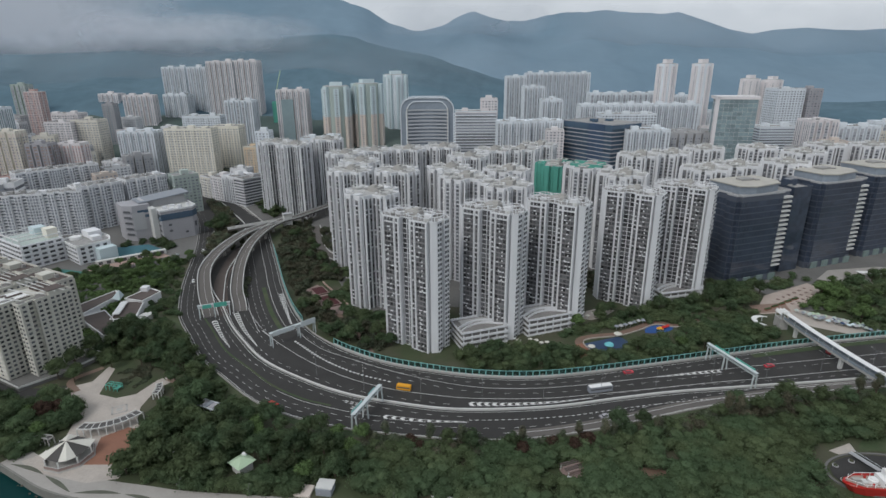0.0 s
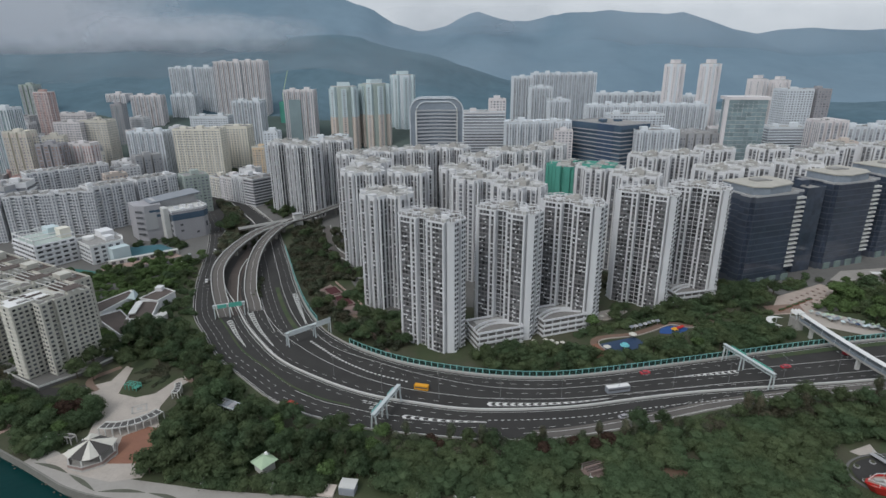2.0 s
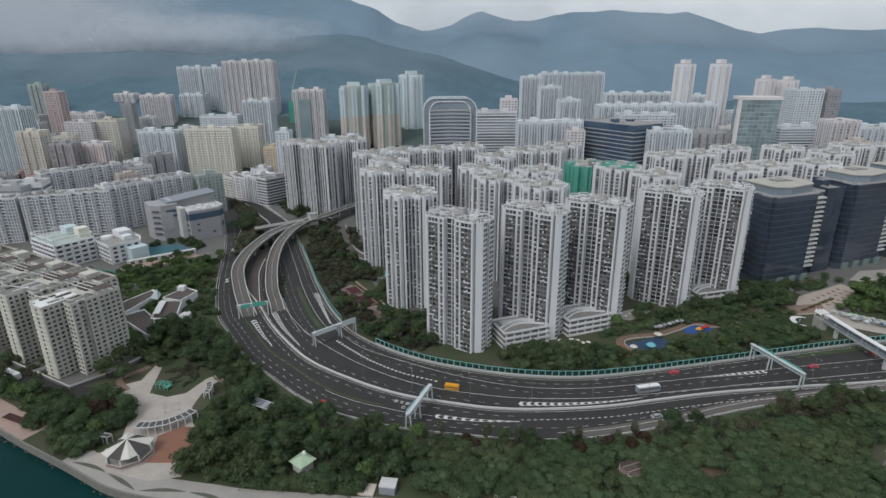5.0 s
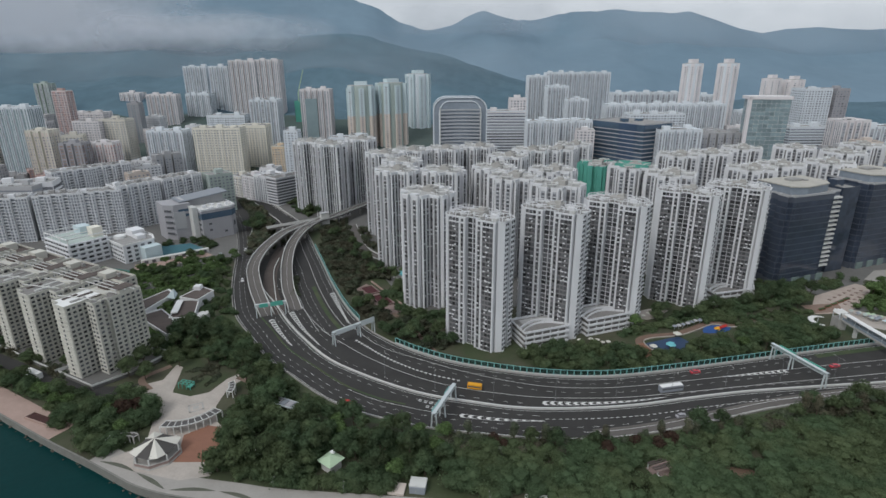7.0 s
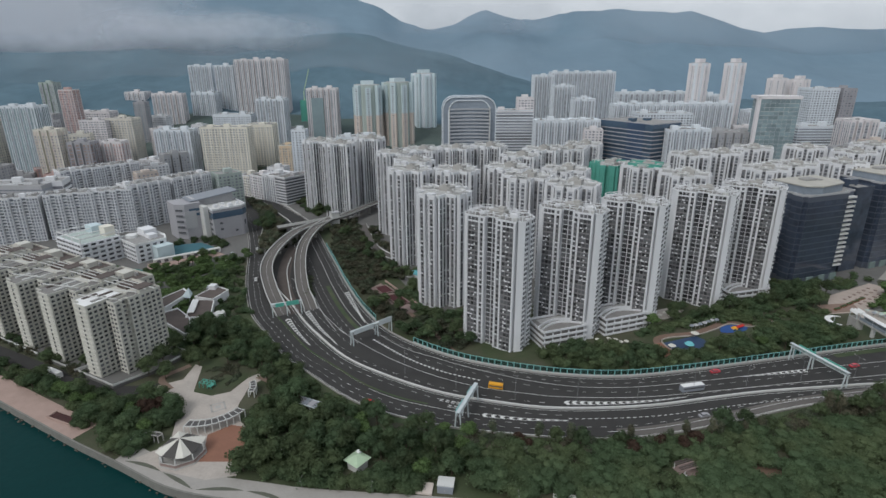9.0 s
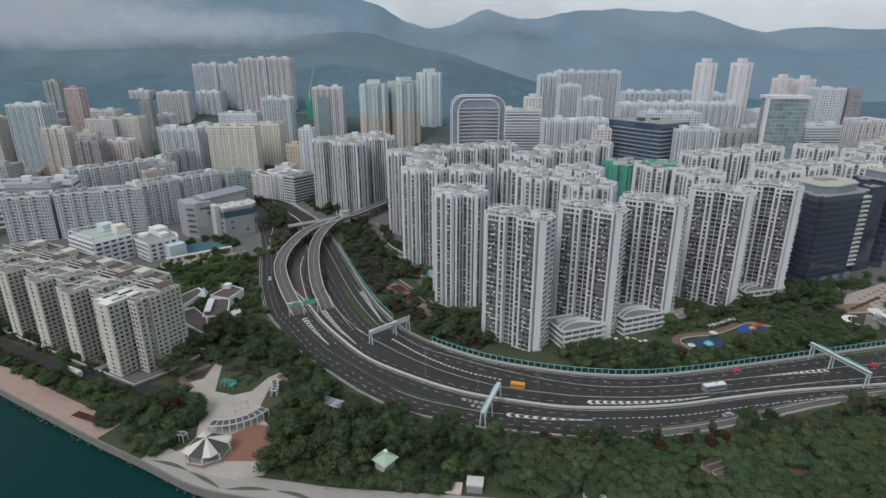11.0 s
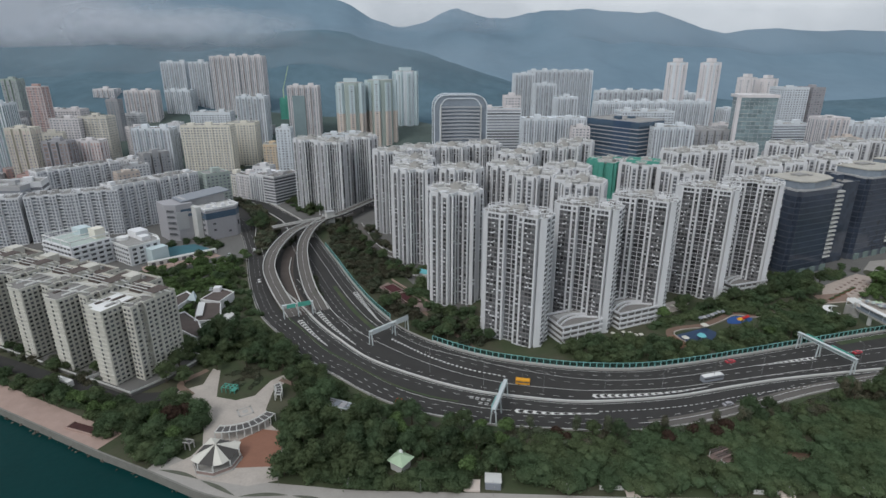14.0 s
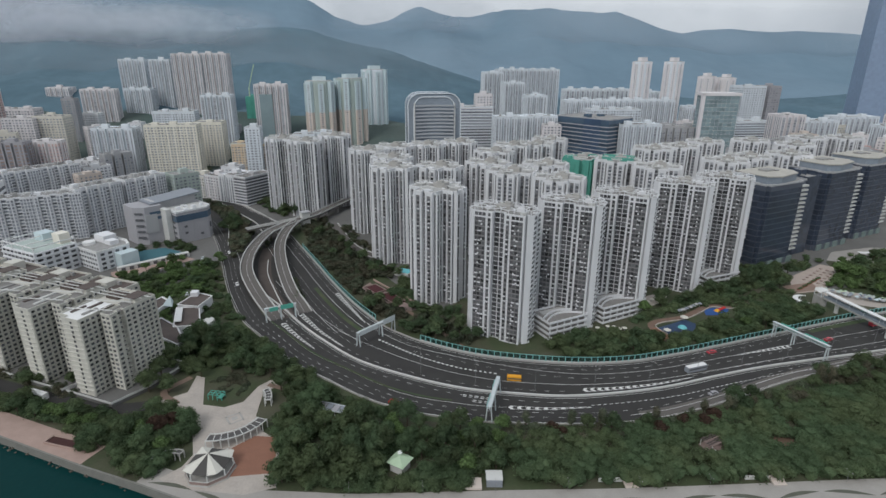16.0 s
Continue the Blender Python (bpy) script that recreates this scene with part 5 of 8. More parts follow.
# ---- slabs beyond the school ----
def comb_slab(label, x, y, w, d, rot, h, wall, seed=0):
    """A slab of white piers with window columns, and deep bays of stacked balconies between them."""
    rnd = random.Random(seed * 31 + int(abs(x)))
    th = thing("apartment_block", label, "apartment block", "white slabs beyond the school", x, y, 0, rot)
    fh = 2.55
    floors, hw, hd = int(h / fh), w / 2, d / 2
    n = max(2, int(round(w / 9.0)))
    win, trim, deep = Acc(), Acc(), Acc()
    plan, runs = [], []
    step = w / n
    for i in range(n):
        a = -hw + step * i
        plan += [(a, -hd), (a + step * 0.56, -hd), (a + step * 0.56, -hd + 2.6), (a + step, -hd + 2.6)] if i < n - 1 else [(a, -hd), (a + step, -hd)]
    plan = plan + [(hw, hd), (-hw, hd)]
    part("wall", Acc().prism(plan, -0.5, h), wall, th)
    for i in range(n):
        a = -hw + step * i
        pier = step * (0.56 if i < n - 1 else 1.0)
        for u in ((0.25, 0.75) if i < n - 1 else (0.14, 0.38, 0.62, 0.86)):
            deep.face(a + pier * u, -hd, 0.4, 1.5, h - 1.6, 0, 0.03)
            for f in range(floors):
                win.face(a + pier * u, -hd, f * fh + 0.85, 1.3, 1.2, 0, 0.07)
        slabs(trim, (a, -hd), (a + pier, -hd), 0, floors, fh, 0.28, 0.22)
        if i < n - 1:
            c = a + step * 0.78
            for f in range(floors):
                win.face(c, -hd + 2.6, f * fh + 0.6, step * 0.36, 1.7, 0, 0.06)
                trim.box(c, -hd + 1.6, f * fh - 0.1, step * 0.44, 1.8, 0.2, 0, True)
                trim.box(c, -hd + 0.75, f * fh + 0.1, step * 0.44, 0.12, 0.75)
    for sx in (1, -1):
        m = max(2, int(d / 4))
        for k in range(m):
            yy = -hd + d * (k + 0.5) / m
            deep.face(sx * hw, yy, 0.4, 1.7, h - 1.6, sx * math.pi / 2, 0.03)
            for f in range(floors):
                win.face(sx * hw, yy, f * fh + 0.85, 1.5, 1.25, sx * math.pi / 2, 0.07)
    part("bay_strip", deep, STRIPFAR, th, "", "stuff")
    part("window", win, WINDOWHAZE, th, "", "stuff")
    part("balcony", trim, wall, th, "", "stuff")
    part("roof_deck", Acc().prism([(-hw + .3, -hd + 2.9), (hw - .3, -hd + 2.9), (hw - .3, hd - .3), (-hw + .3, hd - .3)], h, h + 0.1), ROOF, th)
    para = Acc()
    rim(para, plan, h - 0.05, 1.0, 0.3)
    part("parapet", para, wall, th)
    for k in range(n):
        part("roof_house", Acc().box(-hw + step * (k + 0.5), rnd.uniform(0, 2), h, step * 0.5, 4.5, rnd.uniform(1.6, 2.8)), rnd.choice((wall, ROOF, ROOFPALE)), th)
        part("roof_beam", Acc().beam((-hw + step * k + 1, -hd + 4, h + 1.8), (-hw + step * (k + 1) - 1, hd - 3, h + 1.8), 0.3), wall, th)
    return th


for i, (x, y) in enumerate(((-380, 422), (-348, 436), (-320, 448))):
    comb_slab("white slab block with stacked balconies", x, y, 32, 18, 23, 36, WHITE, i)
for i, (x, y) in enumerate(((-303, 468), (-279, 500))):
    comb_slab("white slab block with grey window strips and balconies", x, y, 36, 20, 52, 38, WHITE, i)
for i, (x, y) in enumerate(((-398, 528), (-376, 556))):
    comb_slab("pale slab block with narrow window bays", x, y, 36, 20, 50, 39, WHITE, i)
block("low pale green roofed block beside the slabs", -250, 520, 22, 20, 40, 36, PALEGREEN, "grid", group="white slabs beyond the school")
block("long white and grey banded block", -412, 470, 70, 22, 18, 38, WHITE, "bands", WINDOWMID, fh=5, group="white slabs beyond the school")

for i, (along, deep, w, dd, h, m, st, lab) in enumerate(((9, 9, 18, 18, 22, CREAM, "grid", "beige low block with dark cluttered roof"), (30, 11, 20, 22, 24, PALEPINK, "grid", "pink and white low block with dark cluttered roof"), (51, 13, 20, 26, 27, WHITE, "strips", "white low block with dark cluttered roof"), (70, 18, 16, 36, 27, GREYWALL, "bands", "pale grey banded block beside the upper road"))):
    block(lab, -261 + 0.803 * along + 0.596 * deep, 581 - 0.596 * along + 0.803 * deep, w, dd, -36.6, h, m, st, WINDOWMID, group="low blocks beside the upper road", roof=ROOFDARK, seed=i, trim_mat=WHITE)

# ---- civic building ----
civic = thing("civic_building", "mauve-grey civic building with glass band and tilted roof", "civic building", "", -224, 440, 0, 42)
part("front_block", Acc().prism([(-14, -14), (10, -14), (15, -9), (15, 13), (-14, 13)], -0.5, 24), PURPLE, civic)
part("glass_band", Acc().prism([(-14.2, -14.2), (10.1, -14.2), (15.2, -9.1), (15.2, 13.2), (-14.2, 13.2)], 17, 22, False), GLASSBLUE, civic)
part("roof_terrace", Acc().prism([(-13, -13), (9, -13), (14, -8), (14, 12), (-13, 12)], 24, 24.3), PALECONC, civic)
for i in range(7):
    part("roof_unit", Acc().box(rnd.uniform(-11, 11), rnd.uniform(-11, 5), 24.3, rnd.uniform(1.5, 4), rnd.uniform(1.5, 3), rnd.uniform(1, 2.5)), WHITE, civic)
part("upper_block", Acc().box(-4, 17, -0.5, 34, 14, 31), GREYWALL, civic)
tilt = Acc()
tilt.poly([(-24, 6, 30), (16, 6, 33.5), (16, 27, 33.5), (-24, 27, 30)])
tilt.poly([(-24, 27, 29), (16, 27, 32.5), (16, 6, 32.5), (-24, 6, 29)])
tilt.poly([(-24, 6, 29), (16, 6, 32.5), (16, 6, 33.5), (-24, 6, 30)])
tilt.poly([(16, 6, 32.5), (16, 27, 32.5), (16, 27, 33.5), (16, 6, 33.5)])
part("tilted_roof", tilt, TARP, civic)
part("side_block", Acc().prism([(-30, 2), (-17, 2), (-17, 26), (-36, 26), (-36, 8)], -0.5, 29), PURPLE, civic)
part("panel", Acc().box(-26, 1.8, 9, 9, 0.6, 14), GREYWALL, civic, "blank grey wall panel")
part("stair_tower", Acc().box(-16.5, -2, -0.5, 4, 10, 27), PALECONC, civic)
for f in range(5):
    part("window_band", Acc().box(-33.5, 4.6, 5 + f * 4.6, 6, 0.3, 1.6, -0.88), WINDOW, civic)
    part("window_band", Acc().box(-14.3, -7, 3 + f * 4.2, 0.3, 8, 1.6), WINDOW, civic)
for k in range(5):
    part("panel_joint", Acc().box(-12 + k * 5.0, -14.05, 0, 0.12, 0.2, 16.5), GREYWALL, civic)
for f in range(2):
    part("window_band", Acc().box(-22, 1.9, 22.5 - f * 4, 9, 0.3, 2.2), GLASSBLUE, civic)
for x, z in ((-8, 12), (-8, 7), (4, 4)):
    part("window", Acc().box(x, -14.1, z, 2.2, 0.2, 1.6), WINDOW, civic)
roof_edge = Acc()
rim(roof_edge, [(-14, -14), (10, -14), (15, -9), (15, 13), (-14, 13)], 24, 1.4, 0.6)
part("roof_edge", roof_edge, WHITE, civic)
part("window", Acc().box(12.5, -11.6, 8, 2.4, 0.3, 4, 0.785), WINDOW, civic)

# ---- school ----
school = thing("school_building", "white six-storey school building with open roof frames", "school", "", -298, 377, 0, -33)
part("wall", Acc().prism([(-19, -14), (17, -14), (17, 13), (-19, 13)], -0.5, 17), WHITE, school)
win, trim = Acc(), Acc()
for p, q, n in (((-19, -14), (17, -14), 8), ((17, -14), (17, 13), 5), ((-19, 13), (-19, -14), 5)):
    bay(win, trim, p, q, 0, 5, 3.4, n, 3.2, 1.5, 1.1, 0.5, 0.02)
    slabs(trim, p, q, 0, 5, 3.4, 0.9, 0.5)
part("window", win, WINDOW, school, "", "stuff")
part("floor_edge", trim, WHITE, school, "", "stuff")
part("roof_court", Acc().box(-1, -0.5, 17, 33, 24, 0.15), PALEGREEN, school, "pale turquoise roof playground")
fr = Acc()
for x in (-18.5, -7, 5, 16.5):
    for y in (-13.5, 12.5):
        fr.box(x, y, 17, 0.5, 0.5, 3.6)
    fr.box(x, -0.5, 20.4, 0.5, 26.5, 0.6)
for y in (-13.5, 12.5):
    fr.box(-1, y, 20.4, 35.5, 0.5, 0.6)
part("roof_frame", fr, WHITEPAINT, school)
part("stair_house", Acc().box(-9, 8, 17, 10, 8, 5.5), PALEBLUE, school, "pale blue stair house")
part("stair_house", Acc().box(8, 9, 17, 8, 7, 7), YELLOW, school, "yellow stair house")
annex = thing("school_annex", "white school annex with pale blue end wall and arched top", "school", "", -262, 384, 0, -38)
part("wall", Acc().prism([(-16, -13), (14, -13), (14, 9), (4, 13), (-16, 13)], -0.5, 13), WHITE, annex)
win, trim = Acc(), Acc()
bay(win, trim, (-16, -13), (14, -13), 0, 4, 3.2, 9, 1.8, 1.5, 1.0, 0.5, 0.03)
bay(win, trim, (14, -13), (14, 9), 0, 4, 3.2, 4, 2.6, 1.7, 0.9, 0.4, 0.05)
part("window", win, WINDOW, annex, "", "stuff")
part("ledge", trim, WHITE, annex, "", "stuff")
part("roof_deck", Acc().prism([(-15, -12), (13, -12), (13, 8), (4, 12), (-15, 12)], 13, 13.15), ROOF, annex)
para = Acc()
rim(para, [(-16, -13), (14, -13), (14, 9), (4, 13), (-16, 13)], 13, 1.2, 0.4)
part("parapet", para, WHITEPAINT, annex)
part("roof_house", Acc().box(-9, 6, 13, 12, 9, 5).box(2, 4, 13, 7, 6, 3), WHITE, annex)
part("round_tank", Acc().cone(-10, -5, 13, 4, 4, 2.2, 14), WHITEPAINT, annex)
part("end_wing", Acc().box(18, 4, -0.5, 8, 12, 11), PALEBLUE, annex, "pale turquoise end wing")
yard = Acc()
yard.poly([(-249, 368, 0.3), (-212, 396, 0.3), (-234, 412, 0.3), (-262, 402, 0.3)])
structure("school_yard", yard, material("turquoise_yard", (0.055, 0.15, 0.18), vary=0.12, scale=0.2), "turquoise painted sports court beside the school", "court")
low = thing("arcade", "low pale arcade with dark openings along the yard", "arcade", "", -229, 378, 0, 37)
part("wall", Acc().box(0, 0, -0.2, 46, 3.5, 3.4), PALECONC, low)
for i in range(9):
    part("opening", Acc().box(-20 + i * 5, -1.8, 0.4, 2.6, 0.3, 2.2), WINDOW, low)
court2 = Acc()
court2.poly([(-278, 338, 0.3), (-252, 330, 0.3), (-244, 350, 0.3), (-270, 358, 0.3)])
structure("school_court", court2, material("green_court", (0.05, 0.17, 0.145), vary=0.12, scale=0.2), "green painted court between school and houses", "court")


# ---- pale stained slabs by the shore ----
def estate_unit(label, x, y, rot, bright):
    """Two stepped wings of a slab with gridded window faces, roof frames and a planted podium."""
    th = thing("apartment_block", label, "apartment block", "stained slabs by the shore", x, y, 0, rot)
    h, fh, floors = 36.0, 2.12, 17
    win, trim = Acc(), Acc()
    plan = [(-9, -12), (-4.5, -12), (-4.5, -14), (4, -14), (4, 3), (6.5, 3), (6.5, -6), (11.5, -6), (11.5, -2.5), (9.8, -2.5), (9.8, 0.5), (11.5, 0.5), (11.5, 6), (11.5, 16), (-9, 16)]
    part("wall", Acc().prism(plan, -0.5, h), ESTATE, th)
    for p, q, n, w in (((4, -14), (4, 3), 7, 1.7), ((11.5, -6), (11.5, -2.5), 1, 1.8), ((11.5, 0.5), (11.5, 6), 2, 1.8), ((11.5, 6), (11.5, 16), 4, 1.8), ((6.5, -6), (11.5, -6), 2, 1.7), ((-4.5, -14), (4, -14), 1, 1.5), ((-9, -12), (-4.5, -12), 1, 1.5), ((-9, 16), (-9, -12), 7, 1.6), ((9.8, -2.5), (9.8, 0.5), 1, 2.2)):
        bay(win, trim, p, q, 0, floors, fh, n, w * 0.74, 1.05, 0.6, 0.0, 0.03, 0.45, rnd)
        slabs(trim, p, q, 0, floors, fh, 0.32, 0.2)
    slabs(trim, (4, -14), (4, 3), 0, floors, fh, 0.5, 0.28)
    fins(trim, (4, -14), (4, 3), 0, h - 0.5, (0.02, 0.16, 0.30, 0.44, 0.58, 0.72, 0.86, 0.98), 0.35, 0.55)
    fins(trim, (11.5, 6), (11.5, 16), 0, h - 0.5, (0.02, 0.26, 0.5, 0.74, 0.98), 0.4, 0.55)
    fins(trim, (11.5, -6), (11.5, -2.5), 0, h - 0.5, (0.06, 0.94), 0.5, 0.5)
    fins(trim, (11.5, 0.5), (11.5, 6), 0, h - 0.5, (0.05, 0.95), 0.5, 0.5)
    slabs(trim, (9.8, -2.5), (9.8, 0.5), 0, floors, fh, 1.5, 0.25)
    part("window", win, WINDOW, th, "", "stuff")
    part("ledge", trim, ESTATE, th, "", "stuff")
    part("roof_deck", Acc().prism([(-8.6, -11.6), (-4.1, -11.6), (-4.1, -13.6), (3.6, -13.6), (3.6, 3), (-8.6, 3)], h, h + 0.3), WHITEPAINT if bright else ROOFDARK, th)
    part("roof_deck", Acc().prism([(6.9, 3.6), (6.9, -5.6), (11.1, -5.6), (11.1, 15.6), (3.8, 15.6), (3.8, 3.6)], h, h + 0.25), ROOFDARK, th)
    para = Acc()
    rim(para, plan, h, 0.9, 0.3)
    part("parapet", para, ESTATE, th)
    part("roof_house", Acc().box(8, 10, h, 6.0, 7, 2.4), ESTATE, th)
    part("roof_cover", Acc().box(8, 10, h + 2.4, 6.6, 7.6, 0.25), DARKROOF, th)
    part("roof_house", Acc().box(-3, 10, h, 7, 6, 1.6), DARKROOF, th)
    for k in range(3):
        part("roof_beam", Acc().box(-2 + k * 3, 6 + k * 2.5, h + 2.2, 24, 0.3, 0.3).box(-12, 6 + k * 2.5, h, 0.3, 0.3, 2.2).box(9, 6 + k * 2.5, h, 0.3, 0.3, 2.2), PALECONC, th)
    for k in range(4):
        part("roof_strip", Acc().box(-6 + k * 3.2, -6 + (k % 2) * 5, h + 0.3, 1.3, 6.5, 0.5), rnd.choice((DARKROOF, ROOF, PALECONC)), th)
    for k in range(2):
        part("roof_beam", Acc().beam((-9, -9 + k * 9, h + 1.9), (11, -4 + k * 9, h + 1.9), 0.35), PALECONC, th)
    part("podium", Acc().prism([(-11, -15.5), (15, -15.5), (19, 0), (19, 20), (-11, 20)], -0.5, 1.6), PAVEGREY, th)
    rail = Acc()
    rim(rail, [(-11, -15.5), (15, -15.5), (19, 0), (19, 20), (-11, 20)], 1.6, 0.9, 0.25)
    part("podium_rail", rail, PALECONC, th)
    return th


for i, (x, y) in enumerate(((-191, 226), (-216, 239), (-240, 252), (-264, 265), (-289, 279))):
    estate_unit("stained pale concrete slab block with gridded windows by the shore", x, y, -28, i == 0)
for i, (x, y) in enumerate(((-206, 262), (-234, 277), (-262, 291), (-290, 306))):
    block("pale stained slab block with flat cluttered roof", x, y, 26, 14, -28, 31, ESTATE, "grid", WINDOW, fh=2.2, group="stained slabs by the shore", pitch=2.4, seed=i, roof=DARKROOF)

# ---- club house with dark roofs ----
club = thing("club_house", "low white club house with dark brown flat roofs", "club house", "", -187, 282, 0, 0)
for pts, h, m in (([(-24, -2), (-12, 24), (-6, 18), (-12, -9)], 5, DARKROOF), ([(6, -14), (0, 10), (12, 10), (19, -13)], 4, DARKROOF), ([(-13, -11), (-4, -2), (8, -14), (16, -30), (14, -33)], 4, DARKROOF), ([(0, 12), (6, 28), (16, 22), (12, 8)], 5, DARKROOF)):
    part("wing", Acc().prism(pts, -0.2, h), WHITE, club)
    c = np.mean(pts, axis=0)
    part("roof", Acc().prism([tuple(c + (np.array(p) - c) * 0.93) for p in pts], h, h + 0.25), m, club)
    edge_ring = Acc()
    area2 = sum(p[0] * q[1] - q[0] * p[1] for p, q in zip(pts, pts[1:] + pts[:1]))
    rim(edge_ring, pts if area2 > 0 else pts[::-1], h, 0.5, 0.5)
    part("parapet", edge_ring, WHITEPAINT, club)
part("stair_tower", Acc().box(6, 24, -0.2, 4, 4, 8), WHITE, club)
part("roof_strip", Acc().box(5, -2, 5.2, 3.5, 17, 0.6, 0.25), WHITEPAINT, club)
sail = Acc()
sail.poly([(-8, 12, 5), (-2, 10, 5), (-4, 14, 10)])
sail.poly([(-2, 10, 5), (-4, 18, 5), (-4, 14, 10)])
sail.poly([(-4, 18, 5), (-8, 12, 5), (-4, 14, 10)])
part("skylight", sail, PALEBLUE, club, "pale blue glazed pyramid")
part("terrace", Acc().prism([(14, -14), (20, 0), (24, -4), (18, -22)], -0.2, 3), PALECONC, club)


# ---- car parks between the towers ----
def car_park(x, y, rot, w, d, levels):
    th = thing("car_park", "low white car park with open parapet bands", "car park", "car parks between the towers", x, y, 0, rot)
    part("core", Acc().box(0, 0, -0.3, w - 2, d - 2, levels * 2.9), ROOFDARK, th)
    for f in range(levels + 1):
        part("floor_slab", Acc().box(0, 0, f * 2.9 - 0.35, w, d, 0.35, 0, True), ROOFDARK if f == levels else PALECONC, th)
        par = Acc()
        rim(par, [(-w / 2, -d / 2), (w / 2, -d / 2), (w / 2, d / 2), (-w / 2, d / 2)], f * 2.9, 1.15, 0.25)
        part("parapet", par, WHITE, th)
    for i in range(6):
        part("column", Acc().box(-w / 2 + 1.2 + i * (w - 2.4) / 5, -d / 2 + 0.5, -0.3, 0.5, 0.5, levels * 2.9), WHITE, th)
    bend = np.array([(-w / 2 + 1 + (w - 2) * k / 12, -d / 2 + 3 + 5.0 * math.sin(math.pi * k / 12)) for k in range(13)])
    for off, zz in ((0, 1.0), (2.4, 1.5)):
        shelter = Acc()
        wall_along(shelter, shifted(bend, off), 0.35, levels * 2.9, zz)
        part("roof_screen", shelter, WHITE, th, "low curved white roof screen")
    part("roof_garden", Acc().box(0, d / 2 - 4, levels * 2.9, w * 0.7, 4, 0.5), ROOFPALE, th)
    return th


car_park(18, 251, 20, 25, 16, 3)
car_park(53, 265, 20, 26, 16, 3)
car_park(140, 305, 15, 28, 16, 2)

# ---- footbridge ----
bridge = thing("footbridge", "white covered footbridge crossing the expressway", "footbridge")
line = curve([(180.5, 259, 7), (181.5, 238, 7), (183.5, 216, 7), (186.5, 194, 7), (190, 166, 7)], 4)
deck = Acc()
ribbon(deck, shifted(line, 1.5), shifted(line, -1.5), 0, line[:, 2] - 0.8, thick=0.9)
part("deck", deck, CONCRETE, bridge)
roof = Acc()
ribbon(roof, shifted(line, 1.4), shifted(line, -1.4), 0, line[:, 2] + 2.6, thick=0.3)
part("roof", roof, WHITEPAINT, bridge)
for sg in (1, -1):
    gl = Acc()
    wall_along(gl, shifted(line, sg * 1.3), 0.12, 0, 1.3, line[:, 2] - 0.7)
    part("side_panel", gl, GLASSGREY, bridge)
for p in line[::2]:
    for sg in (1, -1):
        part("post", Acc().box(p[0] + sg * 1.3, p[1], p[2] - 0.7, 0.18, 0.18, 3.2), STEEL, bridge)
for p in line[2::7]:
    part("pier", Acc().box(p[0], p[1], -0.2, 1.4, 1.4, 5.6), PALECONC, bridge)
part("landing", Acc().box(180, 262, -0.2, 4.5, 5.5, 6.3), CONCRETE, bridge)
fold = Acc()
for k in range(3):
    x0 = 177.6 + k * 1.7
    fold.poly([(x0, 259.5, 8.6), (x0 + 0.85, 259.5, 10.2), (x0 + 0.85, 265, 10.2), (x0, 265, 8.6)])
    fold.poly([(x0 + 0.85, 259.5, 10.2), (x0 + 1.7, 259.5, 8.6), (x0 + 1.7, 265, 8.6), (x0 + 0.85, 265, 10.2)])
part("landing_roof", fold, WHITEPAINT, bridge, "folded white landing roof")
for dx, dy in ((-2, -2.3), (2, -2.3), (-2, 2.6), (2, 2.6)):
    part("post", Acc().box(180 + dx, 262 + dy, 6.1, 0.25, 0.25, 2.6), STEEL, bridge)
crescent = thing("crescent_canopy", "white crescent canopy beside the footbridge landing", "canopy")
arc = np.array([(173 + 5.6 * math.cos(a), 264 + 5.6 * math.sin(a)) for a in np.linspace(0.9, 4.3, 16)])
wid = np.array([0.15 + 1.5 * math.sin(math.pi * k / 15) for k in range(16)])[:, None]
mid = np.array([173, 264])
sp = Acc()
ribbon(sp, mid + (arc - mid) * (1 + wid / 7), mid + (arc - mid) * (1 - wid / 7), 0, [3.2] * 16, thick=0.3)
part("canopy", sp, WHITEPAINT, crescent)
for p in arc[2::4]:
    part("post", Acc().box(p[0], p[1], 0, 0.3, 0.3, 3.0), STEEL, crescent)

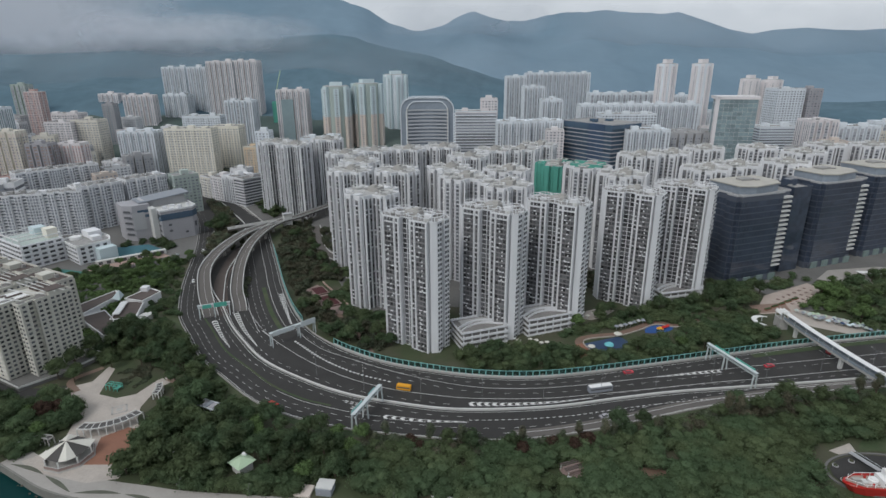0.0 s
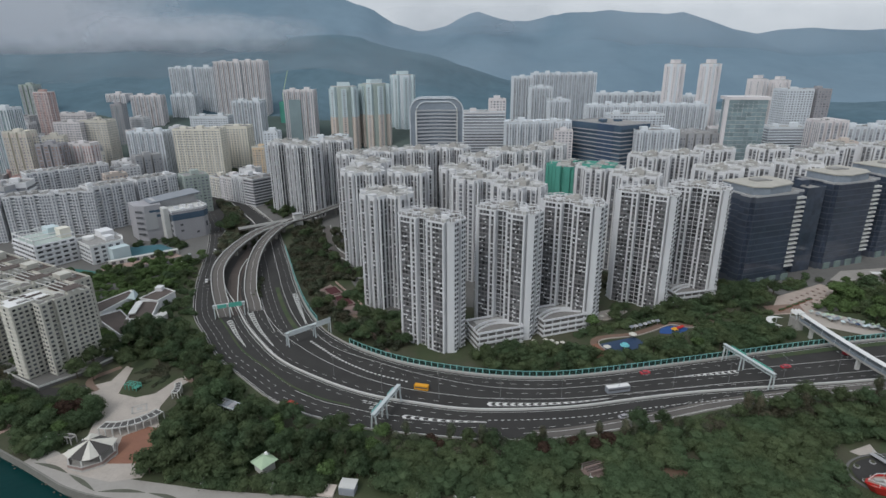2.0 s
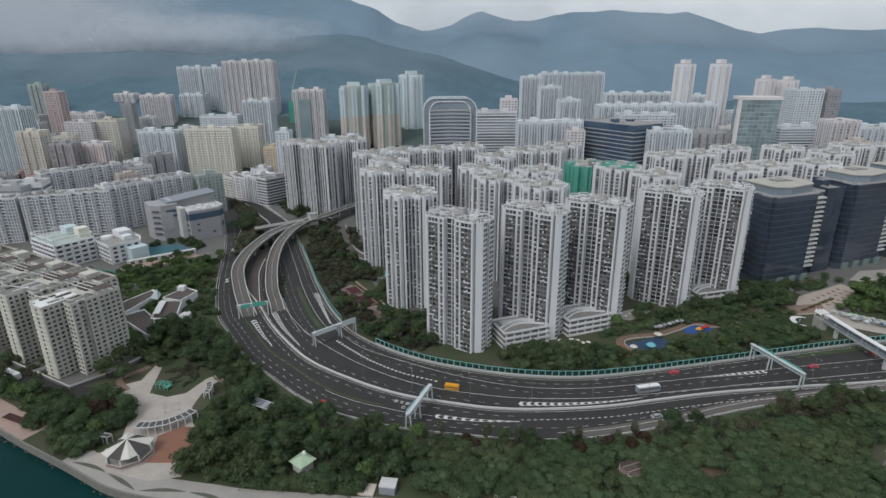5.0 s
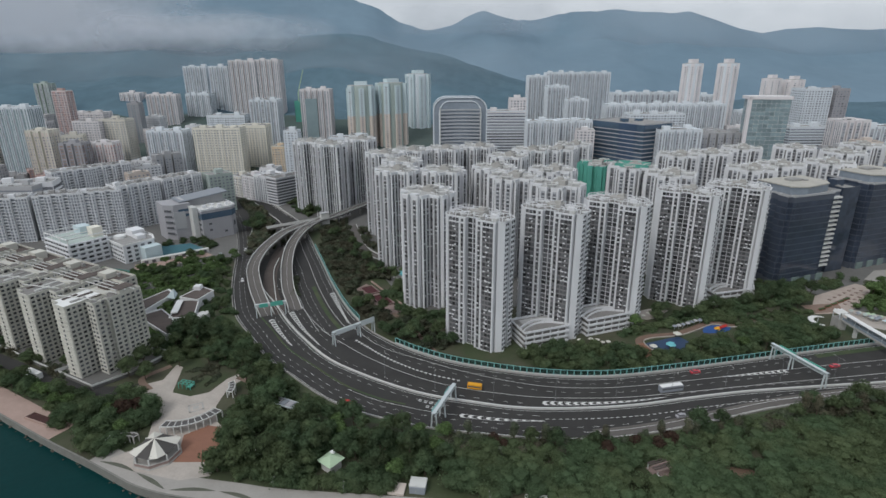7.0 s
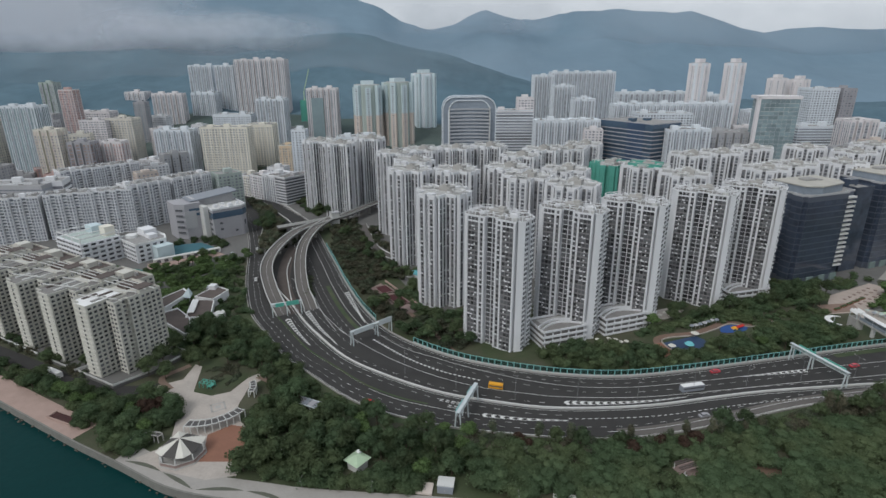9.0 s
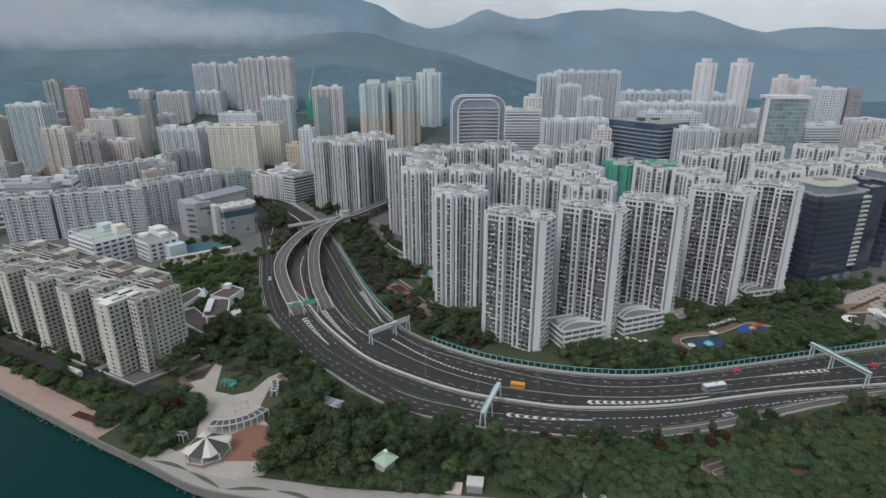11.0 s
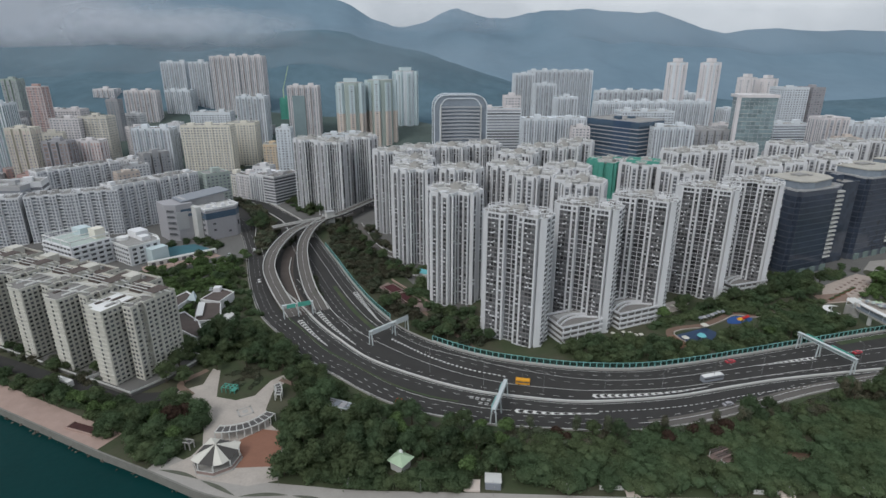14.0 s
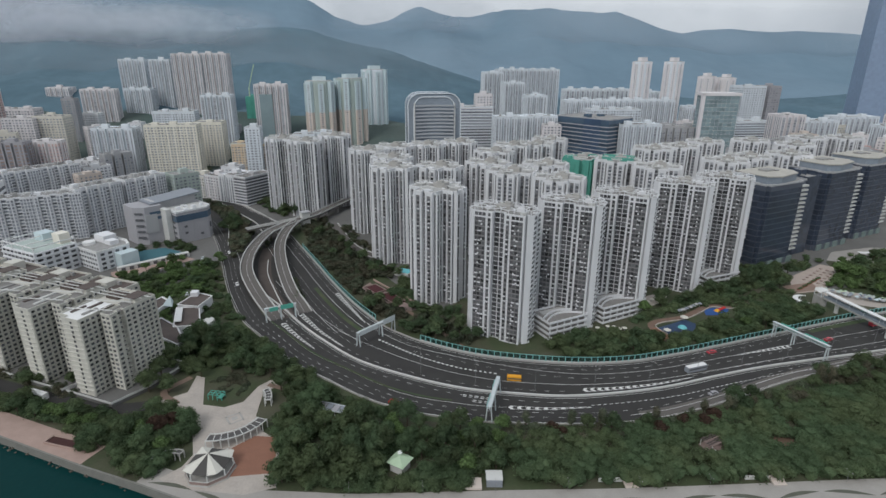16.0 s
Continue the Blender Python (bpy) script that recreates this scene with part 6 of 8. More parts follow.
# ---- older blocks filling the streets ----
fill = random.Random(77)
taken = [(o.matrix_basis.translation.x, o.matrix_basis.translation.y) for o in scene.objects if o.parent is None and o.type == "EMPTY" and o.matrix_basis.translation.y > 380]
LOOKS = (("beige old apartment block in a crowded street", PEACH, "grid"), ("salmon old apartment block in a crowded street", PINK, "grid"), ("old pale apartment block in a crowded street", PALEPINK, "grid"), ("old white apartment block in a crowded street", WHITE, "grid"), ("grey old block with long windows", GREYWALL, "bands"), ("cream old apartment block in a crowded street", CREAM, "grid"), ("pale grey old block in a crowded street", GREYWALL, "strips"), ("white block with upright bays", WHITE, "strips"))
for x0, x1, y0, y1, count, lo, hi in ((-620, -420, 470, 630, 22, 16, 32), (-640, -420, 650, 700, 8, 34, 58), (-440, -345, 545, 640, 10, 22, 40), (-420, -250, 700, 800, 9, 40, 60), (-250, -120, 600, 720, 6, 22, 42), (-700, -440, 700, 840, 10, 50, 75), (230, 480, 490, 560, 8, 45, 60), (330, 620, 560, 700, 12, 55, 72), (100, 300, 590, 640, 5, 60, 68), (-560, -400, 380, 460, 8, 25, 36), (400, 640, 440, 540, 10, 50, 64)):
    done = tries = 0
    while done < count and tries < 300:
        tries += 1
        x, y = fill.uniform(x0, x1), fill.uniform(y0, y1)
        if all((x - a) ** 2 + (y - q) ** 2 > 27 ** 2 for a, q in taken):
            taken.append((x, y))
            lab, m, st = fill.choice(LOOKS)
            block(lab, round(x), round(y), fill.uniform(16, 28), fill.uniform(13, 18), fill.choice((0, 20, 45, -10)), fill.uniform(lo, hi), m, st, group="older blocks of the city")
            done += 1


# ---- park, plaza and promenade ----
def sheet(name, pts, z, mat, label, category, smooth=True):
    acc = Acc()
    p = [tuple(q) for q in (curve(list(pts) + [pts[0]], 3.0)[:-1] if smooth else pts)]
    acc.poly([(q[0], q[1], z) for q in p])
    return structure(name, acc, mat, label, category)


park = Acc()
inner = shifted(evenly(shore, 160), 0.4)
edge_line = np.concatenate([np.array([(-330, 300), (-300, 270), (-240, 262), (-205, 330), (-190, 380)]), evenly(NEAR[(NEAR[:, 1] < 370)], 120)])
ribbon(park, evenly(np.concatenate([np.array([(-420, 330)]), edge_line]), 160), inner, 0.03)
structure("park_ground", park, EARTH, "dark green and brown park ground under the trees", "ground")
inland = Acc()
fi = FAR[(FAR[:, 1] < 470)]
ribbon(inland, evenly(shifted(fi, 34), 100), evenly(shifted(fi, 0.3), 100), 0.04)
structure("planted_strip", inland, EARTH, "planted ground between expressway and towers", "ground")
prom = Acc()
ps = shore[(shore[:, 0] > -160)]
ribbon(prom, shifted(ps, 9.0), shifted(ps, 0.3), 0.10)
structure("promenade", prom, PROMENADE, "pale paved seaside promenade along the quay", "promenade")
pinkp = Acc()
ps2 = shore[(shore[:, 0] < -178)]
ribbon(pinkp, shifted(ps2, 10.5), shifted(ps2, 0.3), 0.10)
structure("pink_promenade", pinkp, PINKPAVE, "pink paved seaside walk along the quay", "promenade")
# curved dark grass beds in the promenade
beds = Acc()
d = np.concatenate([[0], np.cumsum(np.linalg.norm(np.diff(ps, axis=0), axis=1))])
s = 4.0
k = 0
while s < d[-1] - 22:
    n = 11
    q = np.array([[np.interp(s + 16 * t / (n - 1), d, ps[:, i]) for i in (0, 1)] for t in range(n)])
    lo = np.array([1.6 + 2.6 * (t / (n - 1)) for t in range(n)])
    wd = np.array([0.1 + 1.5 * math.sin(math.pi * t / (n - 1)) for t in range(n)])
    if k % 2:
        lo = lo[::-1]
    base = shifted(q, 1.0) - q
    ribbon(beds, q + base * (lo + wd)[:, None], q + base * lo[:, None], 0.16)
    s += 17.5
    k += 1
structure("promenade_bed", beds, BEDGREY, "curved planted beds set in the promenade paving", "planting")
sheet("plaza", [(-167, 208), (-158, 213), (-158, 226), (-154, 224), (-149, 203), (-140, 200), (-133, 203), (-129, 214), (-124, 219), (-121, 214), (-126, 207), (-126, 193), (-122, 183), (-115, 176), (-112, 160), (-112, 152), (-122, 150), (-145, 156), (-152, 161), (-146, 166), (-144, 172), (-147, 182), (-151, 194), (-166, 202)], 0.13, PLAZA, "pale granite plaza beside the seaside pavilion", "plaza", False)
sheet("terracotta_terrace", [(-129, 167), (-131, 174), (-124, 180), (-115, 178), (-114, 159), (-130, 159), (-127, 163)], 0.18, REDPAVE, "red-brown paved terrace beside the pavilion", "terrace", False)
sq = Acc()
for k, m in ((2.6, 0),):
    for a in range(4):
        c, sn = math.cos(a * math.pi / 2 + 0.5), math.sin(a * math.pi / 2 + 0.5)
        sq.box(-134 + 2.6 * c, 192 + 2.6 * sn, 0.1, 0.7, 5.8, 0.07, a * math.pi / 2 + 0.5)
sq.box(-134, 192, 0.1, 2.2, 2.2, 0.07, 0.5)
structure("paving_square", sq, CONCRETE, "grey inlaid square in the plaza paving", "paving")
sheet("lawn", [(-153, 224), (-147, 230), (-135, 226), (-130, 216), (-134, 205), (-141, 203), (-147, 205)], 0.2, EARTH, "small dull lawn beside the plaza", "lawn")
frame_play = thing("climbing_frame", "green steel climbing frame beside the lawn", "play equipment", "", -144.5, 207, 0, -15)
for x in (-3, -1, 1, 3):
    for y in (-1.5, 1.5):
        part("post", Acc().box(x, y, 0, 0.22, 0.22, 2.6), SIGNGREEN, frame_play)
    part("rung", Acc().box(x, 0, 2.5, 0.2, 3.2, 0.2), SIGNGREEN, frame_play)
for y in (-1.5, 0, 1.5):
    part("rail", Acc().box(0, y, 2.5, 6.2, 0.2, 0.2), SIGNGREEN, frame_play)
part("platform", Acc().box(2, 0, 1.2, 2, 3, 0.15), SIGNGREEN, frame_play)
sheet("park_lawn", [(-108, 165), (-100, 172), (-92, 172), (-90, 160), (-98, 154), (-106, 156)], 0.15, GRASS, "worn lawn between park trees", "lawn")
path = Acc()
for pts, w in (([(-92, 158), (-78, 168), (-60, 170), (-50, 163), (-42, 150)], 2.2), ([(-125, 215), (-115, 208), (-100, 190), (-88, 182), (-76, 176), (-60, 172)], 2.4), ([(-160, 205), (-168, 214), (-160, 225)], 3), ([(-60, 282), (-51, 267), (-46.4, 259.3), (-41, 249), (-35, 237)], 2.6)):
    l = curve(pts, 3)
    ribbon(path, shifted(l, w / 2), shifted(l, -w / 2), 0.165)
structure("park_path", path, material("brown_path", (0.20, 0.14, 0.11), vary=0.15), "reddish paved park paths under the trees", "path")
shore_road = Acc()
l = curve([(-330, 273), (-270, 243), (-238, 227), (-222, 219), (-202, 210.5), (-188, 205), (-174, 204.5), (-164, 207)], 4)
ribbon(shore_road, shifted(l, 3.6), shifted(l, -3.6), 0.085)
structure("shore_road", shore_road, ASPHALT, "narrow asphalt road between slabs and promenade", "road")
back_road = Acc()
l = curve([(-210, 250), (-190, 262), (-186, 300), (-196, 350), (-205, 395), (-222, 412), (-262, 420), (-310, 412)], 5)
ribbon(back_road, shifted(l, 4.5), shifted(l, -4.5), 0.065)
structure("back_road", back_road, PAVEGREY, "grey service road past the school", "road")
slip = Acc()
l = curve([(-112, 462), (-106, 440), (-98, 410), (-88, 388), (-70, 368)], 4)
ribbon(slip, shifted(l, 4), shifted(l, -4), 0.12)
kerbs = Acc()
for off in (3.6, -3.6):
    wall_along(kerbs, shifted(l, off), 0.35, 0, 0.9)
structure("estate_road_wall", kerbs, PALECONC, "low pale walls beside the estate road", "wall")
structure("estate_road", slip, RAMPGREY, "grey access road into the estate", "road")
# sunken red garden beside the expressway
sheet("red_court", [(-87, 317), (-81, 326), (-54, 283), (-63, 279)], 0.14, BROWN, "red-brown walled garden court", "court", False)
garden = thing("garden_court", "sunken dark red garden beds with brown rims", "garden", "", -69, 301, 0, -58)
for x0, w, hh in ((-16, 12, 0.5), (2, 16, 0.6)):
    part("bed", Acc().box(x0, 0, 0, w, 8, hh), material("dark_red_bed_cover", (0.075, 0.022, 0.025), vary=0.2), garden)
    rr = Acc()
    rim(rr, [(x0 - w / 2, -4), (x0 + w / 2, -4), (x0 + w / 2, 4), (x0 - w / 2, 4)], hh, 0.5, 0.5)
    part("rim", rr, BROWN, garden)
part("path_wall", Acc().box(-4, 7, 0, 50, 0.6, 1.2), PINKPAVE, garden)
sheet("estate_garden", [(-40, 266), (-2, 230), (60, 223), (120, 236), (182, 256), (200, 300), (190, 326), (160, 336), (110, 326), (60, 306), (10, 290), (-30, 296)], 0.055, EARTH, "planted ground round the feet of the towers", "ground", False)
sheet("office_garden", [(214, 250), (300, 262), (340, 270), (346, 332), (262, 342), (240, 326), (226, 292)], 0.055, EARTH, "planted ground before the offices", "ground", False)
sheet("school_walk", [(-252, 364), (-214, 391), (-204, 384), (-222, 366), (-246, 352)], 0.09, PINKPAVE, "pale beige paved walk beside the school yard", "paving", False)
sheet("tower_court", [(76, 274), (82, 284), (92, 288), (98, 284), (90, 276), (82, 272)], 0.1, PLAZA, "pale paved court between two towers", "paving", False)
sheet("office_forecourt", [(244, 330), (262, 346), (300, 352), (330, 345), (322, 325), (285, 318), (256, 322)], 0.08, PROMENADE, "pale paved forecourt before the offices", "paving", False)
canopy_row = thing("entrance_canopy", "long white canopy over the office forecourt", "canopy", "", 284, 332, 0, -12)
part("roof", Acc().box(0, 0, 3.2, 22, 4.0, 0.3, 0, True), WHITEPAINT, canopy_row)
for dx in (-10, -3.3, 3.3, 10):
    part("post", Acc().box(dx, 0, 0, 0.3, 0.3, 3.2), STEEL, canopy_row)
# play areas
sheet("play_ground", [(57.5, 240.5), (70.8, 246.1), (73.5, 234.7), (64.2, 230.2), (58, 233)], 0.14, REDPAVE, "red-brown playground surface", "playground", False)
sheet("play_pool", [(71.3, 245.2), (91.3, 252.2), (94, 247.3), (87, 238.7), (74.7, 234.5)], 0.2, BLUEP, "dark blue playground pool floor", "playground")
sheet("play_pool", [(109, 262.8), (115.2, 265.1), (123.3, 262.6), (117, 256.9), (106, 256.5)], 0.2, material("bright_blue_floor", (0.03, 0.09, 0.28), vary=0.15, scale=0.3), "bright blue wavy playground floor", "playground")
OUT = curve([(73.5, 234.7), (70.8, 246.1), (76.3, 250.5), (91.7, 253.4), (104.1, 259.6), (115.6, 266.1), (124.9, 262.6), (141.4, 269.1)], 2.0)
rim_wall = Acc()
wall_along(rim_wall, OUT, 0.5, 0.1, 0.5)
structure("pool_rim", rim_wall, PLAZA, "pale winding rim beside the playground pools", "kerb")
play_path = Acc()
ribbon(play_path, shifted(OUT[4:], 4.2), shifted(OUT[4:], 0.6), 0.13)
structure("play_path", play_path, material("brown_play_path", (0.19, 0.125, 0.095), vary=0.2, scale=0.3), "brown path along the playground", "path")
play = thing("play_canopy", "turquoise and white playground canopies", "play equipment", "", 82, 243, 0)
part("canopy", Acc().cone(0, -3, 2.4, 2.4, 1.4, 0.9, 10), POOLBLUE, play)
part("canopy", Acc().cone(8, 9, 2.2, 2.2, 0.4, 0.9, 8), CANVAS, play)
part("canopy", Acc().cone(-9, -4, 2.2, 2.0, 0.3, 0.9, 8), CANVAS, play)
for px, py in ((0, -3), (8, 9), (-9, -4)):
    part("post", Acc().box(px, py, 0, 0.2, 0.2, 2.6), STEEL, play)
slide = thing("play_slide", "red and yellow play slide on blue ground", "play equipment", "", 119, 261, 0)
part("slide", Acc().beam((-4, 0, 0.4), (1, 0, 2.2), 2.0, 0.3), RED, slide)
part("mound", Acc().cone(-3.5, 0, 0, 2.2, 0.6, 1.3, 8), ORANGEP, slide)
sheet("fan_plaza", [(176, 278), (186, 292), (195, 304), (233, 323), (238, 317), (226, 301), (208, 287), (198, 280)], 0.14, material("pale_pink_granite", (0.43, 0.36, 0.315), vary=0.16, scale=0.25, fine=1.5), "pinkish paved fan-shaped plaza before the offices", "plaza", False)
sheet("plaza_steps", [(178, 290), (201, 293), (198, 282), (178, 279)], 0.19, material("brown_brick_paving", (0.25, 0.175, 0.14), vary=0.15, scale=0.3), "brown brick steps before the plaza", "steps", False)
for k in range(5):
    th = thing("planter", "low brown brick planter on the plaza steps", "planter", "planters on the fan plaza", 186 + k * 6, 284 + k * 3.5, 0, 25)
    part("box", Acc().box(0, 0, 0, 5, 1.6, 0.7), REDPAVE, th)
    part("hedge", Acc().box(0, 0, 0.7, 4.6, 1.2, 0.5), LEAF, th)
pit = Acc().box(0, 0, 0.1, 1.5, 1.5, 0.35)
for k in range(24):
    u, v = k % 6, k // 6
    th = thing("tree_pit", "small square brown planting pit in the plaza", "planting pit", "pits on the fan plaza", 200 + u * 5.2 + v * 2.2, 298 + u * 3.0 - v * 3.6 + (u + v) * 0.3, 0, 28)
    part("pit", pit, BROWN, th)
sheet("parasol_court", [(196, 283), (204, 284), (226, 268), (232, 256), (214, 252), (198, 262), (190, 272)], 0.09, PLAZA, "pale paved court under the parasols", "paving", False)
tent_me = Acc().cone(0, 0, 2.0, 1.35, 0.1, 0.9, 6)
SHADES = (TARP, GLASSGREY, PALEBLUE, GREYWALL, PALEGREEN, BLUEP)
for k in range(40):
    u, v = k % 10, k // 10
    th = thing("parasol", "blue, grey or pale green parasol over an outdoor seat", "parasol", "parasols beside the plaza", 200 + u * 2.6 + v * 1.0 + rnd.uniform(-0.9, 0.9), 279 - u * 2.0 - v * 2.9 + rnd.uniform(-0.9, 0.9), 0)
    part("shade", tent_me, rnd.choice(SHADES if v else (PALEGREEN, GREENROOF)), th)
    part("pole", Acc().box(0, 0, 0, 0.12, 0.12, 2.4), STEEL, th)

peak = Acc().cone(0, 0, 2.2, 1.5, 0.1, 1.0, 5)
for k in range(7):
    th = thing("play_shelter", "small pale peaked canopy beside the play pool", "canopy", "canopies beside the play pool", 92 + k * 2.7 + rnd.uniform(-0.4, 0.4), 260 + k * 1.3 + rnd.uniform(-0.6, 0.6), 0)
    part("canopy", peak, GREYWALL if k % 2 else TARP, th)
    part("post", Acc().box(0, 0, 0, 0.14, 0.14, 2.4), STEEL, th)
dot = Acc().cone(0, 0, 2.0, 1.3, 0.1, 0.7, 8)
for x, y in ((44, 247), (47, 246), (49, 243.5), (52, 244), (30, 237.5), (38, 246), (134, 287), (138, 289), (80, 274), (84, 277)):
    th = thing("garden_umbrella", "small white umbrella at the foot of a tower", "umbrella", "umbrellas at the tower feet", x, y, 0)
    part("shade", dot, CANVAS, th)
    part("pole", Acc().box(0, 0, 0, 0.1, 0.1, 2.2), STEEL, th)
pool_hall = thing("pool_deck", "low white building with turquoise roof beside a tower", "pool deck", "", -58, 337, 0, -38)
part("wall", Acc().box(0, 0, -0.2, 11, 8, 3.0), PALECONC, pool_hall)
part("roof", Acc().box(0, 0, 2.8, 9.5, 6.5, 0.25), POOLBLUE, pool_hall)

# ---- seaside pavilion ----
pav = thing("seaside_pavilion", "octagonal pavilion with striped white and grey tent roof", "pavilion", "", -135.5, 163, 0, 8)
part("floor", Acc().cone(0, 0, 0, 8.6, 8.4, 0.6, 8), CONCRETE, pav)
ring = [(8.0 * math.cos(a), 8.0 * math.sin(a)) for a in np.arange(8) * math.pi / 4]
low_wall = Acc()
rim(low_wall, ring, 0.6, 0.9, 0.3)
part("low_wall", low_wall, BROWN, pav)
top_rail = Acc()
rim(top_rail, ring, 1.7, 0.15, 0.18)
part("rail", top_rail, PALECONC, pav)
for i, p in enumerate(ring):
    part("post", Acc().box(p[0] * 0.94, p[1] * 0.94, 0.6, 0.4, 0.4, 3.3), PALECONC, pav)
    q = ring[(i + 1) % 8]
    seg = Acc()
    m = ((p[0] + q[0]) * 0.42, (p[1] + q[1]) * 0.42)
    if i % 2:
        seg.poly([(p[0] * 0.9, p[1] * 0.9, 3.8), (q[0] * 0.9, q[1] * 0.9, 3.8), (0, 0, 7.2)])
        part("roof_segment", seg, CANVASGREY, pav, "grey tent segment")
    else:
        tip = ((p[0] + q[0]) * 0.58, (p[1] + q[1]) * 0.58, 4.6)
        seg.poly([(p[0] * 0.9, p[1] * 0.9, 3.9), tip, (0, 0, 7.4)])
        seg.poly([tip, (q[0] * 0.9, q[1] * 0.9, 3.9), (0, 0, 7.4)])
        part("roof_segment", seg, CANVAS, pav, "white pointed tent segment")


TARPDARK = material("dark_roof_glazing", (0.07, 0.065, 0.062), rough=0.3, vary=0.2, scale=0.4)


def pergola_arc(cx, cy, r0, r1, a0, a1, n, h, label, mat=PALECONC):
    th = thing("pergola", label, "pergola", "pergolas round the plaza")
    for i in range(n + 1):
        a = radians(a0 + (a1 - a0) * i / n)
        c, s = math.cos(a), math.sin(a)
        part("rafter", Acc().beam((cx + r0 * c, cy + r0 * s, h), (cx + r1 * c, cy + r1 * s, h), 0.3, 0.35), mat, th)
        for r in (r0, r1):
            part("post", Acc().box(cx + r * c, cy + r * s, 0, 0.35, 0.35, h), mat, th)
    for i in range(n):
        a, b = radians(a0 + (a1 - a0) * (i + 0.06) / n), radians(a0 + (a1 - a0) * (i + 0.94) / n)
        q0, q1 = r0 + 0.35, r1 - 0.35
        slab = Acc().poly([(cx + q * math.cos(e), cy + q * math.sin(e), h + 0.1) for q, e in ((q0, a), (q1, a), (q1, b), (q0, b))])
        part("roof_panel", slab, TARPDARK, th, "dark glazed roof panel")
    for r in (r0, r1):
        beam = Acc()
        for i in range(n * 2):
            a, b = radians(a0 + (a1 - a0) * i / n / 2), radians(a0 + (a1 - a0) * (i + 1) / n / 2)
            beam.beam((cx + r * math.cos(a), cy + r * math.sin(a), h + 0.3), (cx + r * math.cos(b), cy + r * math.sin(b), h + 0.3), 0.35, 0.3)
        part("ring_beam", beam, mat, th)
    return th


pergola_arc(-137, 193, 14.5, 18.5, -100, -25, 9, 3.2, "pale concrete pergola with open rafters round the plaza")
pergola_arc(-134, 200, 10.5, 13.0, -5, 35, 4, 3.0, "pale concrete pergola beside park trees")
pergola_arc(-150, 165, 5.0, 7.0, 60, 150, 4, 2.8, "weathered open pergola beside the pavilion", CONCRETE)
RING, SHELTER = (-100.3, 167.8), (-95.6, 190.7)
kerb_ring = Acc()
arc = np.array([(RING[0] + 3.4 * math.cos(a), RING[1] + 2.6 * math.sin(a)) for a in np.linspace(0.6, 5.6, 26)])
wall_along(kerb_ring, arc, 0.35, 0.1, 0.35)
structure("garden_kerb", kerb_ring, PALECONC, "pale curved kerb round a small round lawn", "kerb")
sheet("round_lawn", [(RING[0] + 6 * math.cos(a), RING[1] + 5 * math.sin(a)) for a in np.arange(10) * math.pi / 5], 0.17, GRASS, "small bright lawn inside the park trees", "lawn")
sheet("shelter_path", [(SHELTER[0] - 4, SHELTER[1] - 2), (SHELTER[0] + 5, SHELTER[1] - 4), (SHELTER[0] + 6, SHELTER[1] - 8), (SHELTER[0] - 1, SHELTER[1] - 6)], 0.18, REDPAVE, "brown paved seat corner beside the park shelter", "paving", False)
arch = thing("park_shelter", "grey arched park shelter with open roof panels", "shelter", "", SHELTER[0], SHELTER[1], 0, -25)
for k in range(4):
    part("roof_panel", Acc().box(-4.2 + k * 2.8, 0, 2.8, 2.5, 4, 0.2), TARP if k % 2 else PURPLE, arch)
    part("post", Acc().box(-5.4 + k * 3.6, -1.9, 0, 0.25, 0.25, 2.8), STEEL, arch)
    part("post", Acc().box(-5.4 + k * 3.6, 1.9, 0, 0.25, 0.25, 2.8), STEEL, arch)
part("rim", Acc().box(0, 2.2, 2.7, 11.8, 0.3, 0.45).box(0, -2.2, 2.7, 11.8, 0.3, 0.45), STEEL, arch)
hut = thing("garden_hut", "park hut with pale green hipped roof", "hut", "", -70.5, 156, 0, -38)
part("wall", Acc().box(0, 0, 0, 5.0, 5.0, 3.9), PALECONC, hut)
hr = Acc()
top, e = (0, 0, 5.6), 3.5
cs = [(-e, -e, 3.8), (e, -e, 3.8), (e, e, 3.8), (-e, e, 3.8)]
for i in range(4):
    hr.poly([cs[i], cs[(i + 1) % 4], top])
part("roof", hr, GREENROOF, hut)
part("cap", Acc().cone(-1.3, 1.9, 4.4, 1.0, 0.8, 0.9, 6), WHITEPAINT, hut)
sheet("bare_ground", [(62, 154), (68, 156), (77, 154), (79, 150), (70, 149), (63, 150)], 0.16, material("bare_brown_earth", (0.16, 0.105, 0.075), vary=0.25, scale=0.3), "bare brown earth between park trees", "ground")
rest = thing("rest_shelter", "small timber shelter with brown slatted roof in the park", "shelter", "", 44.8, 154, 0, 20)
part("floor", Acc().box(0, 0, 0, 8, 6, 0.25), BROWN, rest)
for k in range(6):
    part("roof_slat", Acc().box(0, -2.2 + k * 0.9, 2.7, 8.4, 0.45, 0.18), DARKROOF if k % 3 else BROWN, rest)
for dx in (-3.6, 3.6):
    for dy in (-2.4, 2.4):
        part("post", Acc().box(dx, dy, 0, 0.25, 0.25, 2.7), PALECONC, rest)
part("awning", Acc().cone(-4.5, -4, 1.9, 1.4, 0.2, 0.8, 6), WHITEPAINT, rest, "white awning")
part("awning_post", Acc().box(-4.5, -4, 0, 0.15, 0.15, 2.2), STEEL, rest)
kiosk = thing("kiosk", "white-roofed grey kiosk on the promenade edge", "kiosk", "", -39.5, 145.5, 0, -8)
part("wall", Acc().box(0, 0, 0, 5.2, 4.2, 2.6), TARP, kiosk)
part("roof", Acc().box(0, 0.5, 2.6, 5.6, 4.5, 0.3), PALECONC, kiosk)
